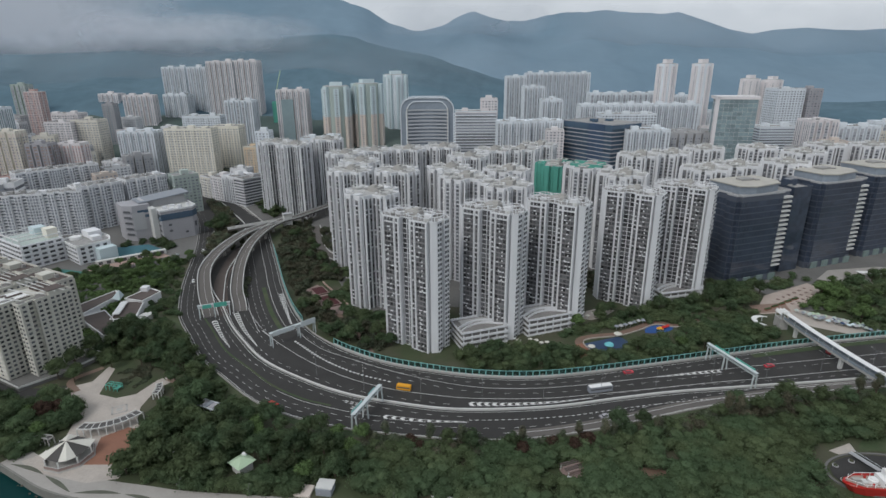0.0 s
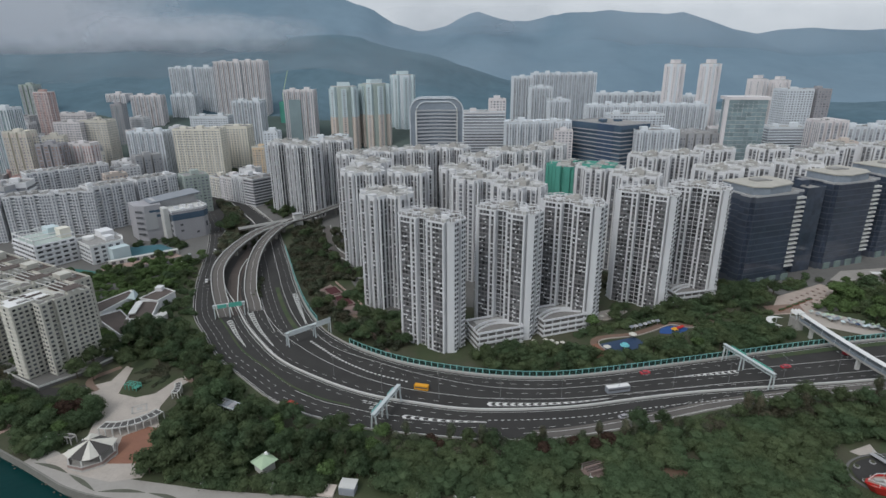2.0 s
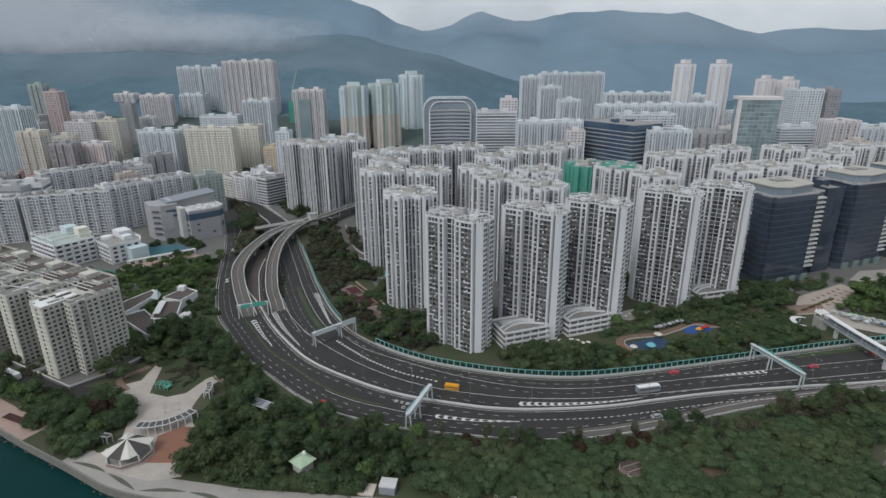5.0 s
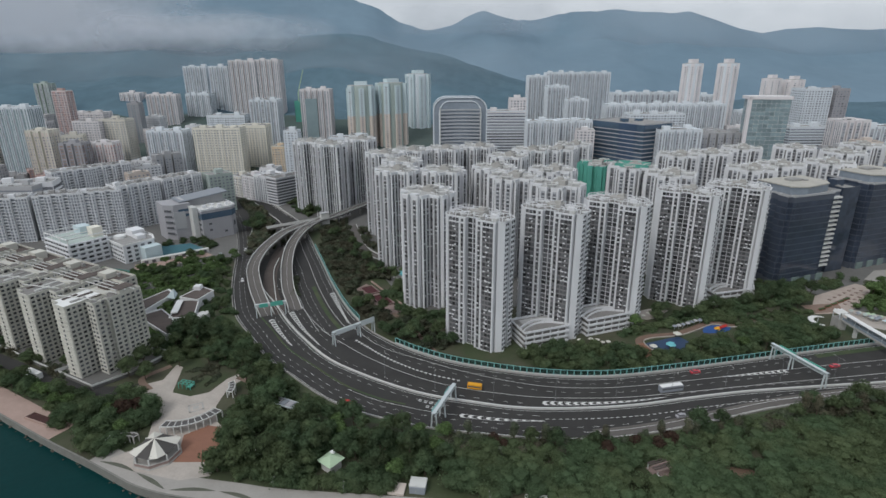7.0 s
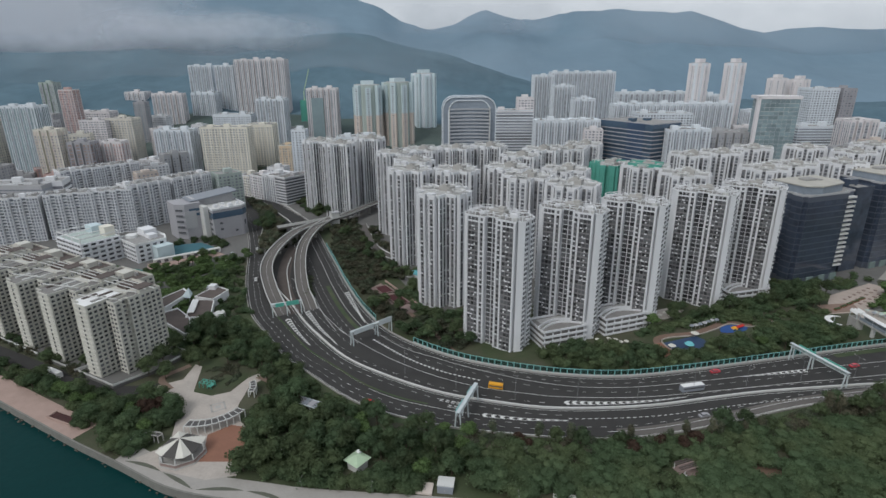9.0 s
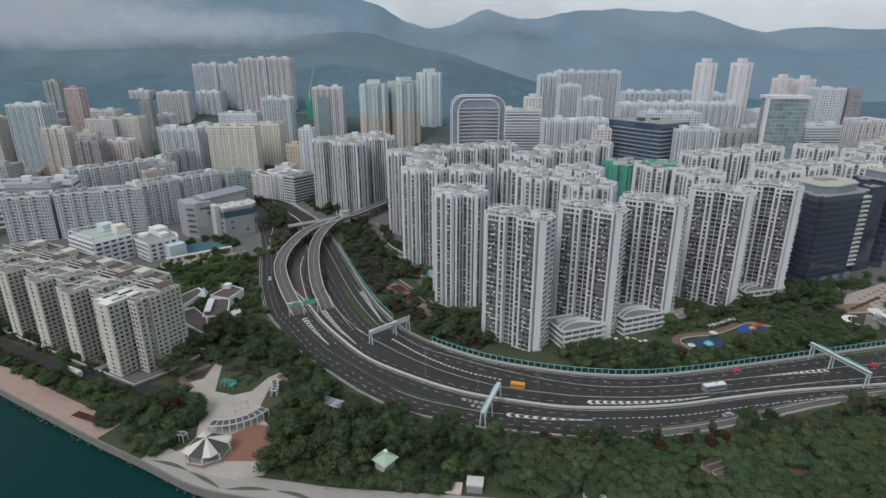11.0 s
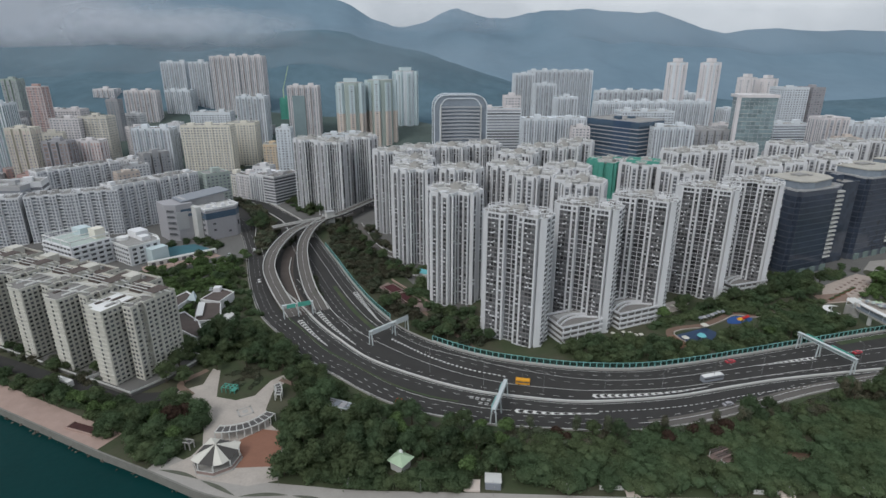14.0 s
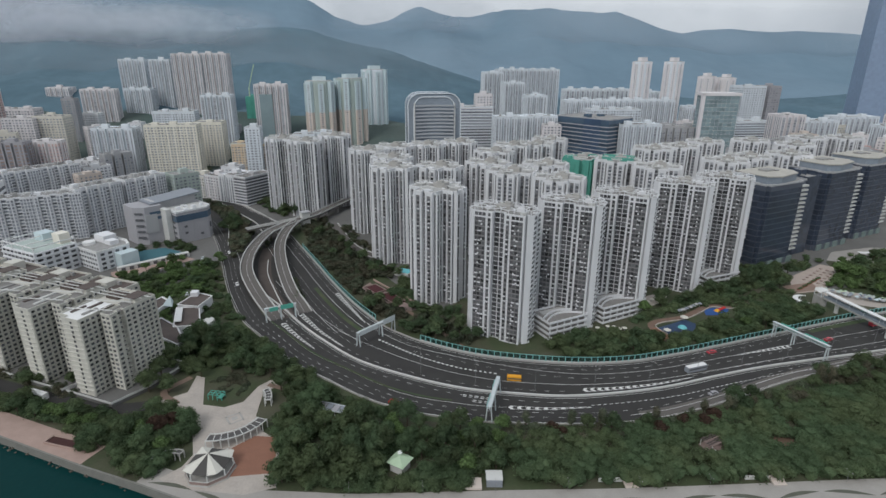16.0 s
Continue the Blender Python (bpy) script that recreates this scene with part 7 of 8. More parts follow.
part("ramp", Acc().box(-7, -1, 0, 5.5, 5, 0.8), PEACH, kiosk, "orange-brown steps")
for x, y in ((6, 139.5), (56, 134.5)):
    th = thing("promenade_steps", "orange-brown paved steps with pale walls beside the promenade", "steps", "", x, y, 0, -6)
    part("tread", Acc().box(0, 0, 0, 4.5, 4, 0.5), PEACH, th)
    part("tread", Acc().box(0, 0.8, 0.5, 4.5, 2.4, 0.4), PEACH, th)
    part("wall", Acc().box(-6.5, 1.2, 0, 8, 0.5, 1.4), PALECONC, th)
redbox = thing("planting_bed", "sunken dark red planting bed with pale rim", "planting bed", "", -193, 184.3, 0, -22)
part("bed", Acc().box(0, 0, 0, 14, 4, 0.4), material("dark_red_bed", (0.055, 0.022, 0.020), vary=0.3), redbox)
rr = Acc()
rim(rr, [(-7, -2), (7, -2), (7, 2), (-7, 2)], 0.0, 0.8, 0.4)
part("rim", rr, PINKPAVE, redbox)

# round planters in the basin
for k, (x, y) in enumerate(((137, 156), (135, 149), (140, 144), (144, 158))):
    th = thing("planter", "round grey planter on the basin floor", "planter", "planters round the boat", x, y, 0.2)
    part("ring", Acc().cone(0, 0, 0, 1.0, 1.0, 0.45, 12), GREYWALL, th)
    part("soil", Acc().cone(0, 0, 0.45, 0.8, 0.7, 0.2, 12), EARTH, th)

# ---- old fireboat in its round basin ----
basin = Acc()
ring = np.array([(151 + 20 * math.cos(a), 151 + 11.5 * math.sin(a)) for a in np.linspace(0, 2 * math.pi, 49)])
ribbon(basin, ring, (ring - [151, 151]) * 0.95 + [151, 151], 0.5, thick=0.6)
structure("basin_rim", basin, PAVEGREY, "grey oval rim of a dry boat basin", "kerb")
sheet("basin_floor", [tuple(p) for p in ((ring - [151, 151]) * 0.9 + [151, 151])[:-1:3]], 0.22, ASPHALT, "dark grey paved basin floor round the boat", "paving")
sheet("basin_path", [(140, 164), (150.5, 168), (149.5, 163.2), (142.2, 161.8)], 0.2, PLAZA, "pale paved path beside the boat basin", "paving", False)
sheet("basin_lawn", [(150, 163), (160, 171), (190, 172), (215, 160), (190, 150), (172, 156), (160, 163)], 0.19, GRASS, "lawn behind the boat basin", "lawn")
GANG = ((146.4, 162.1), (147.5, 150))
gangway = thing("gangway", "grey steel gangway from the path to the boat", "gangway")
part("deck", Acc().beam((GANG[0][0], GANG[0][1], 0.9), (GANG[1][0], GANG[1][1], 3.2), 1.8, 0.25), GREYWALL, gangway)
for sg in (-0.85, 0.85):
    part("rail", Acc().beam((GANG[0][0] + sg * 0.6, GANG[0][1] + sg * 0.6, 1.9), (GANG[1][0] + sg * 0.6, GANG[1][1] + sg * 0.6, 4.2), 0.1), STEEL, gangway)
boat = thing("fireboat", "red-hulled old fireboat with white deck houses", "boat", "", 144, 144, 0, -4)


def hull(acc, z0, z1, grow0, grow1):
    pts = [(-13, 0), (-11.5, -2.0), (-8, -3.2), (0, -3.6), (9, -3.4), (13, -2.2), (13.5, 0), (13, 2.2), (9, 3.4), (0, 3.6), (-8, 3.2), (-11.5, 2.0)]
    k, n = len(acc.v), len(pts)
    acc.v.extend((p[0] * grow0, p[1] * grow0, z0) for p in pts)
    acc.v.extend((p[0] * grow1, p[1] * grow1, z1) for p in pts)
    for i in range(n):
        acc.f.append((k + i, k + (i + 1) % n, k + n + (i + 1) % n, k + n + i))
    acc.f.append(tuple(range(k + n, k + 2 * n)))
    return acc


part("hull", hull(Acc(), 0.2, 3.4, 0.8, 1.0), RED, boat)
part("deck", hull(Acc(), 3.4, 3.5, 0.95, 0.95), PINKPAVE, boat)
gun = Acc()
rim(gun, [(-13, 0), (-8, -3.2), (0, -3.6), (9, -3.4), (13.5, 0), (9, 3.4), (0, 3.6), (-8, 3.2)], 3.4, 0.7, 0.2)
part("gunwale", gun, RED, boat)
part("deck_house", Acc().box(3, 0, 3.5, 10, 4.4, 2.4).box(2, 0, 5.9, 5, 3.6, 2.2), WHITEPAINT, boat)
rail_top = Acc()
rim(rail_top, [(-12.2, 0), (-7.8, -2.9), (0, -3.3), (9, -3.1), (13.0, 0), (9, 3.1), (0, 3.3), (-7.8, 2.9)], 4.7, 0.12, 0.12)
part("rail", rail_top, WHITEPAINT, boat)
for u in np.linspace(-10, 10, 9):
    for sg in (-1, 1):
        part("rail_post", Acc().box(u, sg * (3.25 if abs(u) < 8 else 2.3), 3.5, 0.12, 0.12, 1.25), WHITEPAINT, boat)
part("gun_tub", Acc().cone(-3.6, 0, 3.5, 1.5, 1.5, 1.3, 14).cone(-3.6, 0, 4.8, 1.0, 0.9, 0.5, 14), WHITEPAINT, boat)
part("hatch", Acc().box(-6.2, 0, 3.5, 1.6, 2.0, 0.6), PALECONC, boat)
part("red_valve", Acc().box(-5.0, 1.9, 3.5, 0.5, 0.5, 1.1), RED, boat)
part("red_valve", Acc().box(-4.6, -2.0, 3.5, 0.5, 0.5, 1.1), RED, boat)
part("funnel", Acc().cone(5.5, 0, 5.9, 0.9, 0.7, 2.6, 10), RED, boat)
part("mast", Acc().beam((1, 0, 8), (1, 0, 14), 0.25), WHITEPAINT, boat)
part("anchor_winch", Acc().box(-8.5, 0.6, 3.5, 2.6, 1.2, 0.9).box(-8, -1.2, 3.5, 1.6, 1.0, 0.7), CONCRETE, boat)
part("window_row", Acc().box(3, -2.25, 4.4, 8.5, 0.1, 0.8).box(2, -1.85, 6.8, 4.2, 0.1, 0.8), WINDOW, boat)


# ---- trees ----
def leaf_cloud(acc, lobes, count, size, gen):
    """Many small leaf sprays spread over the skin of some lobes, turned at random."""
    lob = np.array(lobes, float)
    area = lob[:, 3] * lob[:, 4]
    pick = gen.choice(len(lob), count, p=area / area.sum())
    d = gen.normal(size=(count, 3))
    d /= np.linalg.norm(d, axis=1)[:, None]
    d[:, 2] = np.where(d[:, 2] < -0.35, -d[:, 2], d[:, 2])
    r = gen.uniform(0.82, 1.30, count)[:, None]
    c = lob[pick, :3] + d * r * lob[pick][:, [3, 3, 4]]
    u = gen.normal(size=(count, 3))
    nrm = d + 0.5 * gen.normal(size=(count, 3))
    nrm /= np.linalg.norm(nrm, axis=1)[:, None]
    u = np.cross(nrm, u)
    u /= np.linalg.norm(u, axis=1)[:, None]
    v = np.cross(nrm, u)
    s = size * gen.uniform(0.6, 1.35, count)[:, None]
    k = len(acc.v)
    quad = np.stack([c - u * s * 0.5, c - v * s * 0.32 + nrm * s * 0.1, c + u * s * 0.5, c + v * s * 0.32 + nrm * s * 0.1], 1).reshape(-1, 3)
    acc.v.extend(map(tuple, quad))
    acc.f.extend((k + 4 * i, k + 4 * i + 1, k + 4 * i + 2, k + 4 * i + 3) for i in range(count))


BALL = bmesh.new()
bmesh.ops.create_icosphere(BALL, subdivisions=1, radius=1.0)
BALL_V = np.array([v.co for v in BALL.verts])
BALL_F = [tuple(v.index for v in f.verts) for f in BALL.faces]
BALL.free()


def lobe_core(acc, lobes, gen, share=0.82):
    """Uneven inner masses that keep the crown from being see-through."""
    for x, y, z, r, h in lobes:
        k = len(acc.v)
        w = BALL_V * (1 + gen.uniform(-0.16, 0.16, (len(BALL_V), 1)))
        acc.v.extend((x + p[0] * r * share, y + p[1] * r * share, z + p[2] * h * share) for p in w)
        acc.f.extend(tuple(k + i for i in f) for f in BALL_F)


def make_tree(seed, height, spread, mat, label, trunk=True, leaves=600, slim=False):
    gen = np.random.default_rng(seed)
    th = thing("tree", label, "tree", "park and street trees")
    lobes = []
    n = 7 if not slim else 4
    for i in range(n):
        a = 2 * math.pi * i / n + gen.uniform(-0.4, 0.4)
        rr = spread * gen.uniform(0.32, 0.62) * (0.4 if slim else 1)
        r = spread * gen.uniform(0.34, 0.52)
        lobes.append((rr * math.cos(a), rr * math.sin(a), height * gen.uniform(0.52, 0.74), r, r * gen.uniform(0.62, 0.85) * (1.5 if slim else 1)))
    lobes.append((0, 0, height * 0.80, spread * 0.48, height * 0.2))
    tr = Acc()
    tr.cone(0, 0, -0.3, height * 0.03, height * 0.018, height * 0.5, 7)
    for x, y, z, r, h in lobes[:5]:
        tr.beam((0, 0, height * 0.3), (x * 0.9, y * 0.9, z), height * 0.014)
    part("trunk", tr, BARK, th)
    crown = Acc()
    lobe_core(crown, lobes, gen)
    leaf_cloud(crown, lobes, leaves, 0.82 if not slim else 0.6, gen)
    part("crown", crown, mat, th)
    return th


KINDS = [make_tree(11, 9.5, 4.6, LEAF, "broad green park tree with a dense uneven crown"),
         make_tree(12, 8.0, 4.0, LEAF, "round green park tree with a dense uneven crown"),
         make_tree(13, 11.0, 4.4, LEAFDEEP, "tall deep green tree with ragged crown"),
         make_tree(14, 7.0, 3.6, LEAFLIGHT, "bright green spreading tree with dense crown"),
         make_tree(15, 12.0, 3.2, LEAFDARK, "slim dark tree with loose ragged crown", slim=True),
         make_tree(16, 7.5, 3.8, LEAFRED, "reddish brown leaved tree with loose crown")]
placed = [RING, (RING[0] + 3, RING[1]), (RING[0] - 2, RING[1] - 4), SHELTER, (SHELTER[0] + 3, SHELTER[1] - 4), (SHELTER[0] - 2, SHELTER[1] - 4), (-70.5, 156), (-73, 153), (-68, 152), (-43, 145)]
CLEARINGS = ((-60, 334, 7.0), (-66, 325, 5.0), (-71, 316, 4.0), (44.8, 154, 5.0), (41, 149, 3.5), (68, 152.5, 3.4), (73, 151.5, 3.4), (-80, 316, 6.0), (-74, 307, 6.0), (-68, 298, 6.0), (-62, 289, 6.0), (-56, 276, 2.6), (-51, 267, 2.6), (-46.4, 259.3, 2.6), (-41, 249, 2.4), (-36, 239, 2.4), (RING[0], RING[1], 6.5), (RING[0] + 1, RING[1] - 6, 3.0), (SHELTER[0], SHELTER[1], 5.0), (SHELTER[0] + 1, SHELTER[1] - 5, 4.0), (-70.5, 156, 6.2), (-72.5, 151.5, 4.0), (-43, 144.5, 6.0))


def inside(x, y, pts):
    hit = False
    for (x0, y0), (x1, y1) in zip(pts, pts[1:] + pts[:1]):
        if (y0 > y) != (y1 > y) and x < (x1 - x0) * (y - y0) / (y1 - y0) + x0:
            hit = not hit
    return hit


def free(x, y, gap):
    return all((x - a) ** 2 + (y - b) ** 2 > gap * gap for a, b in placed)


first_used = [False] * len(KINDS)


def grow(kind, x, y, size):
    placed.append((x, y))
    m = pose(x, y, 0, 0, 0, rnd.uniform(0, 360)) @ Matrix.Diagonal((size, size, size * rnd.uniform(0.88, 1.12), 1))
    if not first_used[kind]:
        first_used[kind] = True
        KINDS[kind].matrix_basis = m
        return KINDS[kind]
    ob = copy_thing(KINDS[kind], Matrix.Identity(4))
    ob.matrix_basis = m
    return ob


def plant(area, count, kinds, gap, lo=0.75, hi=1.2):
    xs0, ys0 = [p[0] for p in area], [p[1] for p in area]
    done = tries = 0
    while done < count and tries < count * 30:
        tries += 1
        x, y = rnd.uniform(min(xs0), max(xs0)), rnd.uniform(min(ys0), max(ys0))
        if inside(x, y, area) and free(x, y, gap):
            grow(rnd.choice(kinds), x, y, rnd.uniform(lo, hi))
            done += 1


# by the plaza, the slabs and the pavilion
plant([(-182, 182), (-163, 172), (-150, 176), (-147, 196), (-166, 200)], 14, [0, 0, 1, 0, 3], 5.0, 0.8, 1.1)
plant([(-111, 154), (-91, 150), (-74, 148), (-76, 156), (-80, 175), (-96, 196), (-118, 206), (-122, 222), (-112, 224), (-113, 178)], 30, [0, 1, 0, 2], 5.5, 0.85, 1.2)
plant([(-176, 212), (-158, 214), (-152, 236), (-146, 262), (-170, 262), (-172, 240)], 16, [0, 1, 2], 5.5)
plant([(-150, 228), (-132, 222), (-118, 222), (-138, 250), (-152, 270)], 14, [0, 1, 2], 5.0)
plant([(-225, 214), (-196, 202), (-186, 196), (-190, 190), (-224, 205)], 9, [1, 3, 0], 5.0, 0.7, 1.0)
plant([(-300, 262), (-222, 224), (-205, 216), (-200, 220), (-240, 240), (-300, 272)], 10, [1, 0], 5.5, 0.6, 0.9)
# planted belt between promenade and expressway
plant([(-76, 150), (-46, 150), (-30, 146), (-28, 172), (-60, 178), (-80, 190)], 28, [0, 1, 3, 2], 5.0, 0.7, 1.1)
plant([(-36, 169), (-8, 164), (30, 162), (60, 165), (90, 176), (90, 180), (60, 170), (10, 166.5), (-30, 172)], 22, [2, 4, 4, 5], 3.5, 0.6, 0.9)
plant([(60, 172), (120, 182), (180, 190), (180, 198), (120, 189), (70, 177)], 16, [4, 2, 2], 3.5, 0.7, 1.05)
# inland belts
plant([(-60, 252), (-30, 236), (-22, 242), (-34, 262), (-46, 282), (-60, 284), (-80, 300), (-84, 290)], 18, [0, 1, 2], 4.6, 0.7, 1.0)
plant([(5, 222), (60, 220), (100, 228), (150, 240), (165, 252), (130, 254), (95, 236), (62, 228), (40, 246), (8, 236)], 24, [1, 2, 0], 4.2, 0.55, 0.85)
plant([(85, 268), (120, 272), (160, 292), (172, 306), (150, 296), (112, 284), (90, 282)], 18, [1, 0, 2], 4.5, 0.7, 1.0)
plant([(160, 272), (176, 284), (196, 306), (176, 312), (162, 300)], 14, [0, 1, 2], 4.5, 0.75, 1.0)
plant([(-96, 330), (-86, 340), (-60, 330), (-52, 320), (-68, 350), (-84, 370), (-120, 440), (-124, 420)], 12, [0, 1, 2], 4.8, 0.7, 1.0)
plant([(-195, 300), (-180, 300), (-172, 340), (-184, 382), (-196, 380)], 9, [0, 1, 3], 5.0, 0.7, 1.0)
plant([(-235, 330), (-204, 320), (-200, 360), (-214, 384), (-240, 358)], 14, [0, 3, 3], 5.0, 0.75, 1.05)
plant([(-156, 490), (-140, 480), (-130, 500), (-145, 535), (-172, 540)], 6, [0, 2], 5.5, 0.9, 1.2)
plant([(-200, 445), (-186, 430), (-182, 455), (-200, 480)], 8, [2, 0], 5.0, 0.8, 1.1)
plant([(206, 250), (240, 262), (290, 300), (300, 340), (262, 340), (236, 316), (222, 286)], 14, [0, 1, 3], 5.0, 0.7, 1.0)
for x, y, k, s in ((71, 262, 3, 1.2), (-160, 185, 5, 1.1), (-155, 188, 5, 1.0), (118, 240, 3, 0.9), (228, 302, 3, 1.5), (225, 265, 3, 1.5), (231, 292, 3, 1.4), (240, 284, 3, 1.2)):
    grow(k, x, y, s)


def thicket(area, count, mat, lo, hi, rlo, rhi, label, seed, leaves=78, size=0.86, wave=0.36, flat=0.43):
    """A closed canopy of low trees that nobody could count: lobes of leaves over a planted area."""
    gen = np.random.default_rng(seed)
    xs0, ys0 = [p[0] for p in area], [p[1] for p in area]
    acc, lobes = Acc(), []
    tries = 0
    while len(lobes) < count and tries < count * 30:
        tries += 1
        x, y = gen.uniform(min(xs0), max(xs0)), gen.uniform(min(ys0), max(ys0))
        if inside(x, y, area) and all(math.dist((x, y), c[:2]) > c[2] for c in CLEARINGS):
            r = gen.uniform(rlo, rhi)
            h = gen.uniform(lo, hi) * (1 - wave / 2 + wave * noise.noise(Vector((x / 18, y / 18, seed))))
            lobes.append((x, y, h - r * 0.6, r, r * gen.uniform(flat, flat * 1.5)))
            if h > r * 1.5:
                lobes.append((x + gen.uniform(-1, 1), y + gen.uniform(-1, 1), h * 0.3, r * 0.9, h * 0.45))
    lobe_core(acc, lobes, gen, 0.90)
    leaf_cloud(acc, lobes, len(lobes) * leaves, size, gen)
    return tagged(part("thicket", acc, mat), label=label, category="trees", kind="stuff")


thicket([(-33, 143), (-8, 139), (17, 138), (60, 135), (112, 131), (126, 142), (130, 164), (120, 182), (80, 176), (56, 168), (0, 164), (-28, 168)], 1050, LEAF, 4.6, 5.8, 2.0, 3.6, "dense green canopy of low park trees behind the promenade", 21, 92, 0.75, 0.25, 0.36)
thicket([(100, 131), (170, 126), (250, 118), (330, 120), (330, 215), (250, 205), (180, 196), (130, 184), (120, 172), (175, 165), (178, 138), (128, 136)], 680, LEAF, 4, 7, 2.3, 4.2, "dense green wood beside the expressway", 22, 80, 0.85, 0.3, 0.4)
thicket([(-34, 163), (0, 160), (60, 163), (110, 178), (180, 194), (180, 198), (110, 186), (60, 172), (10, 167), (-30, 173)], 260, LEAFDARK, 3, 6, 1.3, 2.6, "dull brown-green shrubs along the expressway", 23, 80, 0.7)
thicket([(8, 221), (60, 219), (100, 228), (150, 241), (176, 250), (174, 256), (150, 259), (125, 251), (106, 250), (97, 247), (88, 237), (72, 235), (56, 240), (44, 241), (30, 240), (8, 234)], 430, LEAF, 4.0, 6.5, 1.7, 3.2, "lush green tree belt between towers and expressway", 24, 80, 0.8, 0.35)
thicket([(-113, 153), (-91, 148), (-73, 146), (-47, 144), (-46, 150), (-76, 156), (-80, 180), (-100, 196), (-112, 190)], 170, LEAF, 2.5, 5, 1.4, 2.6, "dense undergrowth beneath park trees", 25)
thicket([(-160, 262), (-140, 258), (-152, 285), (-166, 318), (-177, 345), (-186, 372), (-196, 372), (-186, 320)], 130, LEAF, 2, 4.5, 1.4, 2.5, "green planted bank beside the coastal carriageway", 26)
thicket([(-72, 272), (-58, 254), (-40, 240), (-27, 238), (-34, 256), (-46, 276), (-58, 280), (-78, 300), (-86, 324), (-76, 334), (-62, 330), (-66, 352), (-80, 366), (-98, 396), (-110, 440), (-118, 486), (-140, 468), (-131, 408), (-118, 372), (-104, 338), (-88, 300)], 520, LEAFDARK, 2, 5.5, 1.5, 2.9, "dense dark planted bank beside the inland carriageway", 27)
thicket([(-104, 440), (-92, 404), (-74, 378), (-78, 392), (-88, 412), (-96, 446), (-100, 470)], 60, LEAFDARK, 2, 4.5, 1.4, 2.6, "planted strip beside the estate road", 46)
thicket([(-150, 220), (-146, 227), (-137, 224), (-133, 215), (-136, 208), (-142, 209)], 40, LEAFDARK, 0.7, 1.6, 0.9, 1.7, "low brownish shrubs on the small lawn", 47, 70, 0.6)
thicket([(-330, 290), (-240, 255), (-205, 250), (-196, 268), (-222, 300), (-300, 330)], 90, LEAF, 2, 6, 1.5, 2.8, "trees and shrubs between the shore slabs", 28)
thicket([(-225, 300), (-214, 290), (-204, 318), (-205, 345), (-240, 352), (-244, 330)], 110, LEAFLIGHT, 1.5, 4, 1.4, 2.6, "light green shrubs beside the school road", 29)
thicket([(-160, 492), (-152, 492), (-146, 520), (-150, 545), (-175, 562), (-182, 540), (-172, 515)], 90, LEAF, 4, 10, 2.0, 3.6, "dark green wooded knoll beside the road", 30)
thicket([(220, 252), (260, 254), (330, 268), (340, 328), (266, 336), (250, 318), (236, 296), (222, 284), (220, 268)], 430, LEAF, 2.5, 5.5, 1.8, 3.4, "green planting between offices and expressway", 31, 80)
thicket([(-140, 640), (60, 640), (120, 690), (60, 760), (-140, 760), (-300, 720), (-300, 650)], 260, LEAFDARK, 6, 16, 5, 9, "dark wooded hill foot behind the estate", 32, 45, 2.2)
thicket([(-330, 800), (-180, 800), (-160, 900), (-330, 930)], 110, LEAFDARK, 8, 22, 6, 10, "dark wooded slope below tall towers", 33, 45, 2.4)


thicket([(62, 254), (92, 262), (108, 268), (125, 268), (150, 284), (175, 292), (184, 300), (190, 318), (172, 326), (160, 300), (150, 297), (128, 288), (112, 279), (92, 270), (74, 262)], 300, LEAF, 2.5, 5.5, 1.7, 3.2, "green planting at the foot of the towers", 34, 80)
thicket([(126, 254), (174, 254), (166, 258), (164, 268), (142, 266), (128, 260)], 70, LEAF, 2.5, 5, 1.6, 3.0, "green trees beside the landing of the footbridge", 48, 80)
thicket([(-60, 290), (-30, 280), (-32, 262), (-46, 270), (-70, 304), (-58, 330), (-70, 350), (-52, 344), (-44, 325)], 110, LEAF, 2, 6, 1.6, 3.0, "green planting beside the estate towers", 35)
thicket([(80, 310), (100, 320), (120, 330), (100, 345), (70, 325)], 60, LEAFDARK, 2, 6, 1.6, 3.0, "dark planting between estate towers", 36)


thicket([(-150, 262), (-170, 262), (-173, 236), (-165, 226), (-150, 234), (-128, 222), (-110, 226), (-134, 252)], 150, LEAF, 2.5, 5.5, 1.6, 3.0, "green park trees between plaza and expressway", 37)
thicket([(-186, 197), (-205, 206), (-230, 218), (-228, 209), (-190, 189)], 60, LEAF, 2, 4.5, 1.4, 2.6, "shrubs between shore road and promenade", 38)
thicket([(-178, 190), (-166, 199), (-152, 194), (-148, 188), (-147, 178), (-149, 168), (-156, 163), (-164, 165), (-172, 172)], 130, LEAF, 4, 7.0, 2.0, 3.4, "dense green trees between plaza and quay", 39, 110, 0.72, 0.35, 0.45)
thicket([(-222, 214), (-206, 206), (-186, 203), (-178, 196), (-176, 182), (-184, 176), (-190, 190), (-206, 199)], 120, LEAF, 2.0, 4.5, 1.5, 2.8, "green trees and shrubs beside the shore road", 51, 100, 0.72)
thicket([(-216, 308), (-220, 342), (-212, 362), (-190, 378), (-182, 352), (-178, 318), (-194, 314)], 160, LEAFLIGHT, 2.5, 5.5, 1.7, 3.0, "light green trees between school yard and service road", 52, 80, 0.8)
thicket([(-118, 188), (-113, 168), (-109, 155), (-98, 150), (-86, 148), (-80, 156), (-84, 176), (-98, 190), (-110, 200)], 150, LEAF, 3.0, 5.5, 1.8, 3.0, "lush park trees behind the terrace", 53, 100, 0.72, 0.4)
